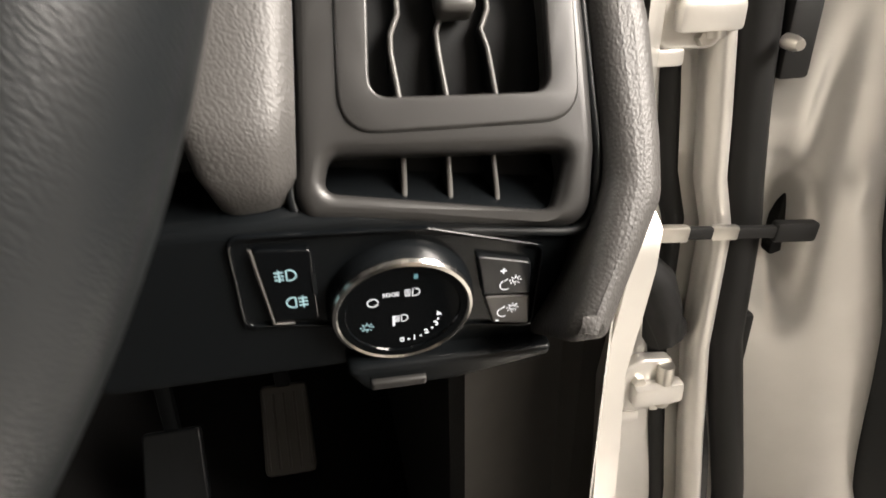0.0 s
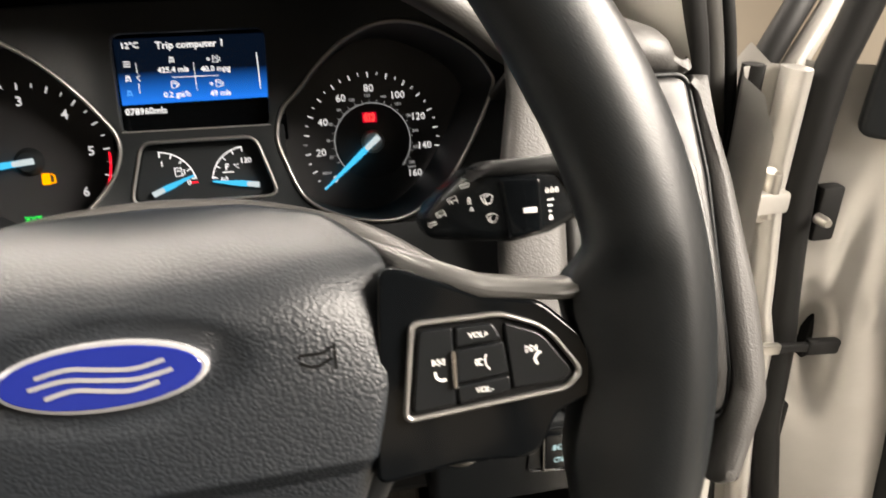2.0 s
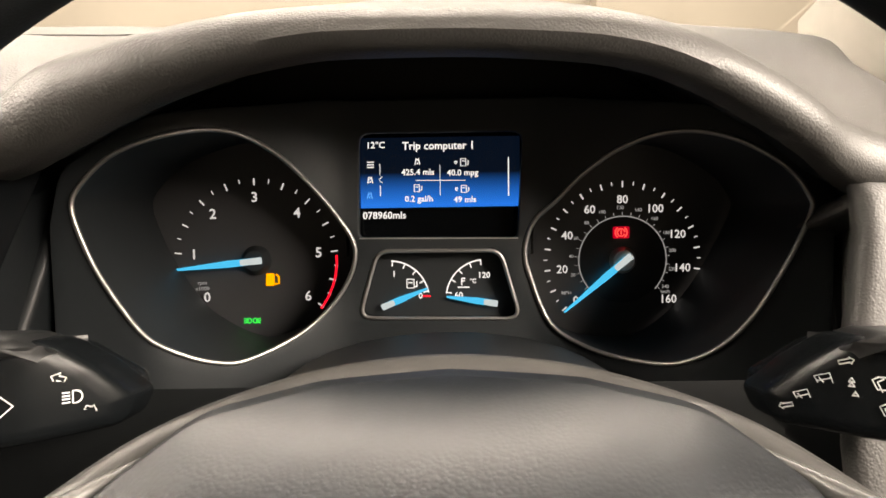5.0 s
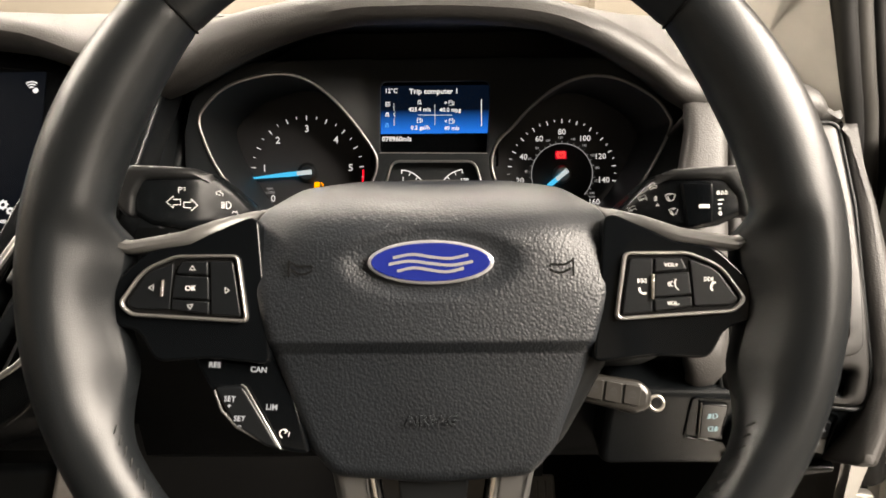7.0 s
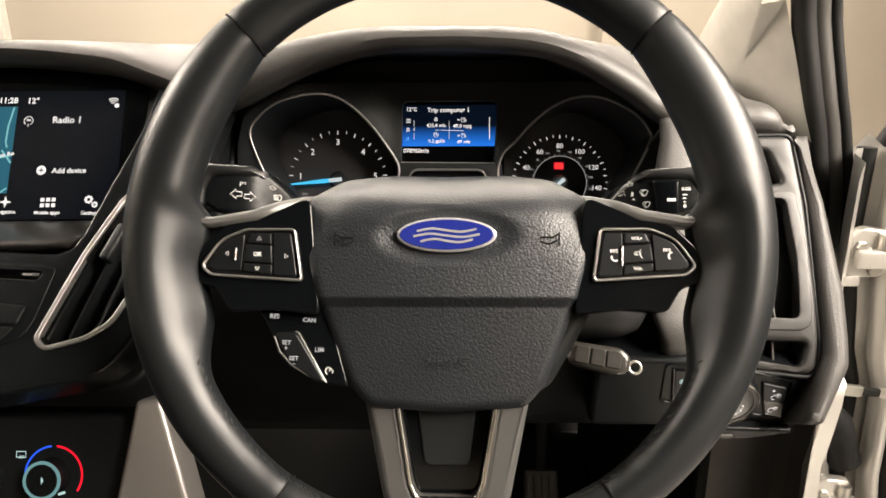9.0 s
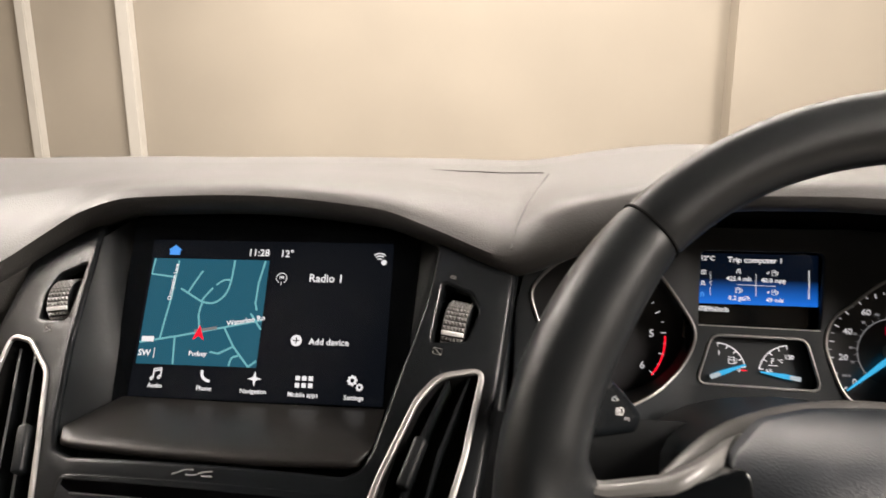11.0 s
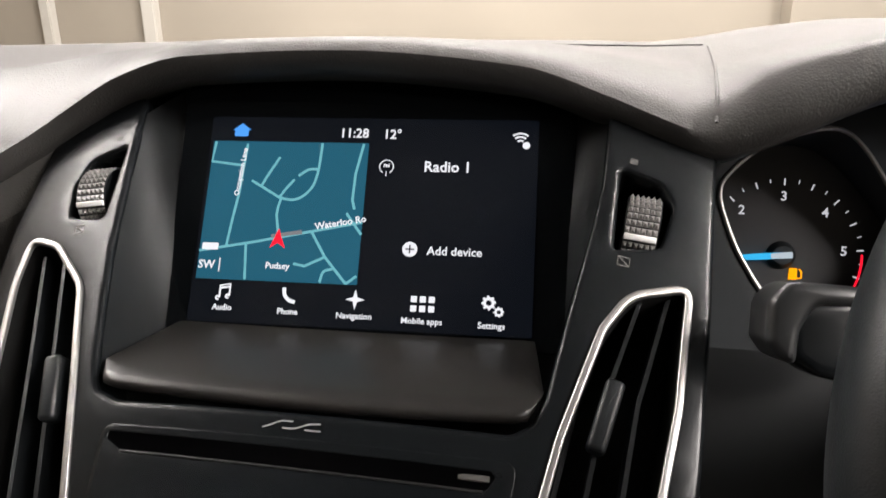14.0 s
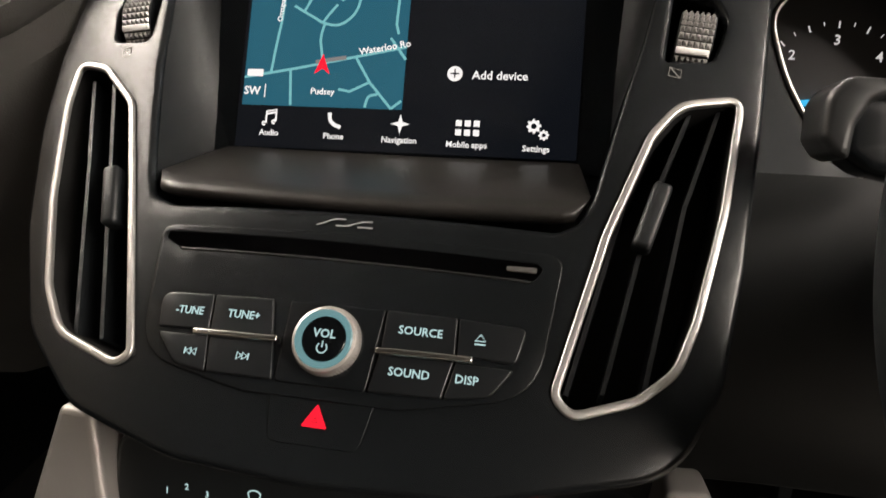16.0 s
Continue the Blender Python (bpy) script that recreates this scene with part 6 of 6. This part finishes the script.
plate("dash_end", rounded([(48.5, 152, 8), (58, 140, 16), (66, 90, 60), (71.5, 20, 40), (70, -16, 20), (68, -34, 18), (44, -75, 5), (29, -75, 4), (40, -53, 6), (50.5, -26, 10), (51, -10, 20), (51, 90, 40)], 6), -62, -1.0, DASH, SV, 8, "grained charcoal dash end", steps=5)
plate("dash_brow", rounded([(-62, 150, 8), (46, 149.5, 6), (54, 152, 6), (40, 162, 10), (-50, 162, 10)], 6), -66, -3.0, DASH, SV, 6, "grained charcoal brow over the vent", steps=4)
plate("vent_backing", rounded([(-44, 148, 6), (48, 148, 6), (49, -42, 6), (-46, -36, 6)], 5), -56, -50, BLACK, SV, 1)
sag = lambda x, y: -max(0.0, 40 - y) ** 2 / 640
plate("frame", [FR, *HOLES], -12, 0, GREY, SV, 4, "satin grey frame", steps=4, warp=sag)
plate("vent_surround", [rounded([(-27, 99, 8), (41, 100, 8), (45, 50, 20), (43, -8, 12), (-30, -7, 12), (-26, 50, 20)], 6), HOLES[1]], -3, 1.0, GREY, SV, 1.0, "flared surround of the main outlet", steps=4, warp=sag)
tube("frame_groove", [(x * 1.035 + 0.4, (y - 50) * 1.02 + 50, -4.6 + sag(x, y)) for x, y in FR], 1.6, SOFT, SV, True)
plate("throat_back", rounded([(-44, 148, 4), (48, 148, 4), (48, -44, 4), (-46, -40, 4)], 4), -50, -46, BLACK, SV, 0.5)
for i, (x0, x1) in enumerate(((-8.5, -10), (5.5, 4.5), (19.5, 20))):
    for path in ([(x0 + 3, 92, -12), (x0 + 1.5, 62, -12), (x0 + 0.5, 30, -12), (x0 - 2.4, 24, -12), (x1 - 1.4, 18, -12), (x1, 1, -13)], [(x0 + 4, 134, -12), (x0 + 3, 104, -12)], [(x0 - 2, -10, -16), (x1 - 2, -34, -20)]):
        sl = part("slat", sweep_bm(path, [(-0.6, 2.2), (0.6, 2.2), (1.2, -24), (-1.2, -24)], False), SOFT, SV)
        tube("slat_edge", [(x, y, z + 2.2) for x, y, z in path], 0.95, RIB, sl, n=8)
block("tab", 3, 15, 27, 53, -12, -1, DARKGREY, SV, 2.5, "grey slider tab", None, 3)

# ---- light switch panel ----
LS = thing("light_switch", leaned(0.228, 0.085, -0.160, -10), "black headlamp switch panel with a rotary knob and dimmer buttons", "light switch")
plate("panel", rounded([(-120, 42, 10), (-30, 40, 20), (40, 32, 8), (38, -21, 6), (10, -24, 10), (-30, -24, 14), (-120, -24, 10)], 6), -60, -4, SATIN, LS, 5, "satin black panel", steps=4)
plate("recess_edge", [rounded([(-68, 38, 5), (-10, 34, 8), (29, 22, 4), (28.5, -14, 4), (-58, 0.5, 5), (-68, 2, 4)], 5), rounded([(-66.6, 36.4, 4), (-10, 32.6, 8), (27.6, 20.8, 3), (27.1, -12.4, 3), (-57.6, 2, 4), (-66.4, 3.6, 3)], 5)], -5, -2.6, GLOSS, LS, 0.7, "gloss edge of the recess")
plate("fog_button", rounded([(-61, 33, 2), (-44, 31, 2), (-44, 3.4, 2), (-58, 3.6, 2)], 4), -5, -2.0, GLOSS, LS, 0.8)
tube("fog_button_edge", [(-61.5, 33, -2.4), (-58.4, 3.2, -2.4), (-52, 2.4, -2.4)], 0.6, DARKGREY, LS)
fog = [arc(0, 0, 2, -90, 90, 8) + [(-0.8, 2), (-0.8, -2), (0, -2)], [(-1.6, 1.4), (-4.4, 1.4)], [(-1.6, 0), (-4.4, 0)], [(-1.6, -1.4), (-4.4, -1.4)], [(-3, 2.4), (-3, -2.4)]]
strokes("fog_symbol", fog, 0.5, G_ICE, LS, -51.5, 22.5, -1.9, 1.0)
strokes("fog_symbol", [[(-p, q) for p, q in ln] for ln in fog], 0.5, G_ICE, LS, -51.5, 11.6, -1.9, 1.0)
strokes("fog_light", [[(0, 0), (0, -8)]], 1.2, SOFT, LS, -44.5, 22, -1.9)
KP = pose(-0.0180, 0.0060, -0.0100, 5, 0, 0)
K2 = lathe("rotary_knob", [(25, -10), (24.2, 2), (23.8, 8), (22.6, 11.2), (21.2, 12.2)], SATIN, LS, "dark rotary knob", KP, 64)
lathe("knob_rim", [(22.8, 11.0), (22.4, 12.4), (21.4, 12.9), (20.8, 12.3)], CHROME, K2, "thin chrome rim", None, 64)
lathe("knob_face", [(21.0, 12.2), (18.6, 12.0), (18.3, 11.4), (0, 11.4)], GLOSS, K2, "gloss black face", None, 64)
KZ = 11.5
strokes("off_symbol", [arc(0, 0, 1.7, 0, 360, 16)], 0.4, G_WHITE, K2, -9.6, 5.7, KZ)
strokes("side_lamp_symbol", side_lamp, 0.26, G_WHITE, K2, -3.9, 8.5, KZ, 0.42)
strokes("beam_symbol", lampsym, 0.32, G_WHITE, K2, 3.6, 8.5, KZ, 0.8)
strokes("auto_symbol", [arc(0, 0, 1.1, 0, 360, 10)] + [[(1.5 * math.cos(a), 1.5 * math.sin(a)), (2.3 * math.cos(a), 2.3 * math.sin(a))] for a in [i * math.pi / 4 for i in range(8)]], 0.28, G_ICE, K2, -11.8, -5.5, KZ)
strokes("level_symbol", lampsym, 0.32, G_WHITE, K2, 0.0, -3.0, KZ, 0.75)
strokes("level_symbol", [[(-2.6, -2.6), (-2.6, 2.2)]], 0.8, G_WHITE, K2, -0.5, -3.6, KZ)
strokes("knob_mark", [[(0, -0.8), (0, 1.2)]], 1.3, G_RING, K2, 3.9, 15.2, KZ)
for i, (x, y) in enumerate(((-0.4, -14.0), (3.7, -13.5), (7.7, -11.2), (10.9, -7.7), (11.6, -3.2))):
    letters(str(i), 2.3, x, y, KZ, G_WHITE, K2, "numeral", turn=0 if i < 2 else 12 * (i - 1))
for x, y in ((1.8, -14.0), (5.9, -13.0), (9.6, -9.7), (11.4, -5.6)):
    plate("level_dot", ellipse(x, y, 0.45, 0.45, 8), KZ - 0.05, KZ + 0.1, G_WHITE, K2, 0.0)
plate("dimmer_button", rounded([(6, 21.5, 1), (24.4, 16.4, 1.5), (25.4, 3.0, 1), (9, 4.6, 1)], 4), -5, -1.6, BTN, LS, 0.8, steps=3)
plate("dimmer_button", rounded([(9.4, 3.8, 1), (25.4, 2.2, 1), (26.4, -11.4, 1.5), (13, -8.6, 1)], 4), -5, -1.6, DARKGREY, LS, 0.8, steps=3)
dim = [arc(-1.6, -1, 2.4, 120, 300, 8), [(-2.6, 0.9), (-1, 2.0)], arc(2, 1, 1.2, 0, 360, 8)] + [[(2 + 1.7 * math.cos(a), 1 + 1.7 * math.sin(a)), (2 + 2.5 * math.cos(a), 1 + 2.5 * math.sin(a))] for a in [i * math.pi / 4 for i in range(8)]]
strokes("dimmer_symbol", dim, 0.34, G_WHITE, LS, 17.8, 9.2, -1.45, 0.85)
strokes("dimmer_symbol", dim, 0.34, G_WHITE, LS, 17.8, -3.0, -1.45, 0.85)
letters("+", 3.0, 15.2, 14.2, -1.45, G_WHITE, LS)
letters("-", 3.0, 14.6, -7.2, -1.45, G_WHITE, LS)
tray = thing("coin_tray_lip", leaned(0.228, 0.085, -0.160, -10), "dark curved lip under the light switch with a grey clip", "trim")
plate("lip", rounded([(-40, -16, 6), (-31, -29, 6), (0, -29, 10), (34, -23, 6), (34, -18, 2), (-10, -17, 10)], 5), -30, 4, SATIN, tray, 3, steps=3)
plate("clip", rounded([(-30, -22, 1), (-11, -22.6, 1), (-11, -26.4, 1), (-30, -26, 1)], 3), 3, 6, GREY, tray, 1, "grey clip")

# ---- footwell ----
KP2 = thing("kick_panel", ROOT, "dark grey moulded kick panel in the footwell", "trim panel")
loft("kick_moulding", [[(262, 235, z), (300, 240, z), (330, 232, z), (336, 215, z), (352, 212, z), (362, 230, z), (372, 240, z)] for z in (-180, -300, -450, -690)], KICK, KP2, "mid grey moulding")
block("footwell_side", 255, 268, 235, 880, -690, -190, CARPET, KP2, 3)


def pedal(name, x, z, w, h, mat, label, ribs):
    p = thing(name, pose(x, 0.47, z, 58, 0, 0), label, "pedal", "foot pedals")
    plate("pad", rounded([(-w / 2, -h / 2, 8), (w / 2, -h / 2, 8), (w / 2 * 0.9, h / 2, 6), (-w / 2 * 0.9, h / 2, 6)], 5), -6, 6, mat, p, 3, steps=3)
    for i in range(ribs):
        xx = -w / 2 + w * (i + 0.5) / ribs
        block("rib", xx - 1.6, xx + 1.6, -h / 2 + 8, h / 2 - 8, 5.5, 8, mat, p, 0.8)
    block("arm", -8, 8, -4, 160, -22, -8, SOFT, p, 3, "black pedal arm", pose(0, 0.01, -0.004, 28, 0, 0))
    return p


pedal("accelerator_pedal", 0.128, -0.545, 54, 95, DARKGREY, "ribbed grey accelerator pedal", 5)
pedal("brake_pedal", 0.008, -0.575, 66, 80, SOFT, "worn black rubber brake pedal", 0)

# ---- door opening and open door, parts of the car ----
DZ = (-700, -620, -560, -480, -370, -310, -265, -225, -175, -103, -50, 0)
CREASE = [(-700, 515), (-560, 506), (-370, 480), (-265, 478), (-225, 466), (-175, 460), (-103, 450), (0, 452)]
SEAL = [(-700, 560), (-560, 546), (-370, 504), (-265, 497), (-225, 490), (-175, 483), (-103, 476), (0, 482), (60, 500)]
CARD = [(-700, 745), (-560, 668), (-370, 636), (-265, 602), (-175, 585), (-103, 578), (0, 575)]
at = lambda table, z: lerp_table([(a, b) for a, b in table], z)[0]
loft("door_pillar", [[(318, 150, z), (340, 186, z), (372, 236, z), (392, 290, z), (412, 322, z), (440, 330, z), (at(CREASE, z) + 2, 320, z), (at(CREASE, z) + 14, 330, z)] for z in DZ], PAINT, SHELL, "silver painted hinge pillar", angle=60)
part("pillar_ridge", sweep_bm([(at(CREASE, z), 310, z) for z in DZ], circle_profile(10, 12, 1.6), False, Vector((0, 1, 0))), PAINT, SHELL, "rolled silver pillar edge", None, 60)
part("pillar_flange", sweep_bm([(343, 184, -180), (342.5, 172, -186), (341, 170, -205), (336, 168, -235), (331, 168, -270), (334, 168, -320), (336, 168, -370), (338, 168, -690)], [(-7, -3), (7, -3), (8, 0), (7, 3), (-7, 3), (-8, 0)], False, Vector((0, 1, 0))), PAINT, SHELL, "pale painted flange", None, 60)
block("shut_face", 432, 700, 352, 364, -700, -66, SOFT, SHELL, 2, "black shut face behind the door gap")
block("sill", 330, 470, -1500, 420, -715, -640, PAINT, SHELL, 20, "silver painted sill", None, 4)


def hinge(x, z):
    h = plate("door_hinge", rounded([(-26, -24, 12), (18, -24, 10), (18, 26, 6), (-10, 30, 14), (-26, 20, 10)], 5), -4, 9, PAINT, SHELL, 3, "painted door hinge", pose(x, 0.306, z, 90, 0, 0), steps=3)
    lathe("pin", [(0, -20), (6.5, -20), (7, -18), (7, 18), (6.5, 20), (0, 20)], STEEL, h, "steel hinge pin", pose(0.010, 0.004, 0.012, 90, 0, 0), 16)
    block("knuckle", -18, 26, -12, 8, 6, 20, PAINT, h, 4)
    lathe("bolt", [(0, 5), (5, 5), (6, 3), (6, 0)], STEEL, h, "steel bolt", pose(-0.012, 0.010, 0.009), 6)
    lathe("bolt", [(0, 5), (5, 5), (6, 3), (6, 0)], STEEL, h, "steel bolt", pose(0.004, -0.016, 0.009), 6)
    block("bracket", -34, -6, -34, -22, -6, 10, PAINT, h, 3)


hinge(0.430, -0.107)
hinge(0.438, -0.405)
rows = []
bell = lambda v, c, w: math.exp(-((v - c) / w) ** 2)
for z in [DZ[0] + (DZ[-1] - DZ[0]) * i / 46 for i in range(47)]:
    s0, s1 = at(SEAL, z), at(CARD, z)
    row = [(s0 - 4, 334, z)]
    for i in range(27):
        u = i / 26
        x = s0 + 6 + (s1 - s0 - 6) * u
        y = 326 - 42 * math.sin(math.pi * (0.06 + 0.5 * u)) ** 1.3
        # the sunken strap recess, the valley pressed above it and a raised dimple beside it
        y += 30 * bell(u, 0.30, 0.17) * bell(z, -268, 52) + 14 * bell(u, 0.34, 0.13) * bell(z, -335, 34)
        y += 9 * bell(x, s0 + 46 + (z + 268) * 0.10, 9) * bell(z, -180, 52)
        y -= 7 * bell(x, s0 + 80, 9) * bell(z, -232, 13)
        row.append((x, y, z))
    row += [(s1 - 1, 318, z), (s1 - 4, 336, z)]
    rows.append(row)
DOOR = loft("door", rows, PAINT, SHELL, "open silver door seen from its hinge end", angle=70)
part("pillar_channel", sweep_bm([(at(CREASE, z) - 25, 330, z) for z in DZ], circle_profile(9, 10, 1.2), False, Vector((0, 1, 0))), RUBBER, SHELL, "dark channel beside the pillar edge", None, 60)
part("edge_seal", sweep_bm([(at(SEAL, z), 306, z) for z in (*DZ, 60)], circle_profile(15, 12, 0.9), False, Vector((0, 1, 0))), RUBBER, DOOR, "black rubber door edge seal", None, 60)
block("door_stop", -11, 11, -26, 26, -6, 8, RUBBER, DOOR, 3, "black rubber stop", pose(0.504, 0.302, -0.128, 90, 0, 0))
lathe("stop_bolt", [(0, 14), (3.5, 14), (5, 9), (5, 0)], STEEL, DOOR, "steel bolt", pose(0.488, 0.289, -0.127, 90, -50, 0), 12)
plate("strap_slot", rounded([(-8, -30, 4), (10, -24, 8), (12, 22, 8), (-6, 28, 4)], 4), -8, 4, BLACK, DOOR, 1, "black strap slot", pose(0.545, 0.322, -0.275, 90, 0, 0))
block("buffer", -6, 6, -24, 24, -4, 8, RUBBER, DOOR, 3, "small black buffer", pose(0.522, 0.312, -0.375, 90, 0, 0))
rows = []
for z in (-700, -560, -370, -265, -175, -103, -62):
    s1 = at(CARD, z)
    rows.append([(s1 - 2, 300, z), (s1 + 2, 276, z), (s1 + 14, 262, z), (s1 + 60, 200, z), (s1 + 240, -60, z), (s1 + 420, -330, z)])
loft("door_card", rows, SOFT, DOOR, "dark grey plastic door card", angle=60)
plate("sail_trim", rounded([(-12, -56, 14), (60, -62, 4), (330, -70, 10), (360, 240, 20), (120, 240, 40), (8, 90, 40), (-8, 20, 30)], 6), -14, 0, SOFT, DOOR, 5, "black window corner trim", pose(0.516, 0.284, 0.0, 90, 0, -30), steps=4)
tube("window_frame", [(452, 392, -62), (468, 384, -26), (520, 415, 28), (580, 450, 90), (700, 520, 215), (820, 590, 330)], 13, RUBBER, DOOR, label="black window frame")
tube("frame_lower", [(470, 372, -64), (500, 380, -22), (560, 412, 40), (640, 458, 122), (780, 540, 262)], 11, PAINT, DOOR, label="silver lower edge of the frame")
loft("wing_corner", [[(400, 352, -62), (402, 352, -84), (404, 350, -112)], [(426, 374, -22), (432, 372, -64), (436, 364, -112)], [(456, 380, 8), (460, 374, -50), (458, 360, -112)], [(476, 376, -10), (478, 366, -60), (472, 350, -112)]], PAINT, SHELL, "smooth silver corner behind the hinge", angle=70)
ST = block("check_strap", -70, 84, -4.5, 4.5, -3, 3, RUBBER, DOOR, 1.5, "greased steel check strap", pose(0.452, 0.283, -0.256, 0, 6, 1) @ pose(0, 0, 0, 90, 0, 0))
block("strap_sleeve", -40, -14, -6, 6, -4, 4, STEEL, ST, 2, "worn steel")
block("strap_sleeve", 4, 26, -5.5, 5.5, -3.6, 3.6, STEEL, ST, 2, "worn steel")
block("strap_end", 56, 92, -8, 8, -5, 5, RUBBER, ST, 3)
tube("wiring_gaiter", [(414, 300, -288), (428, 296, -300), (436, 294, -325), (440, 298, -350), (456, 312, -356)], 15, RUBBER, SHELL, label="black rubber wiring gaiter")
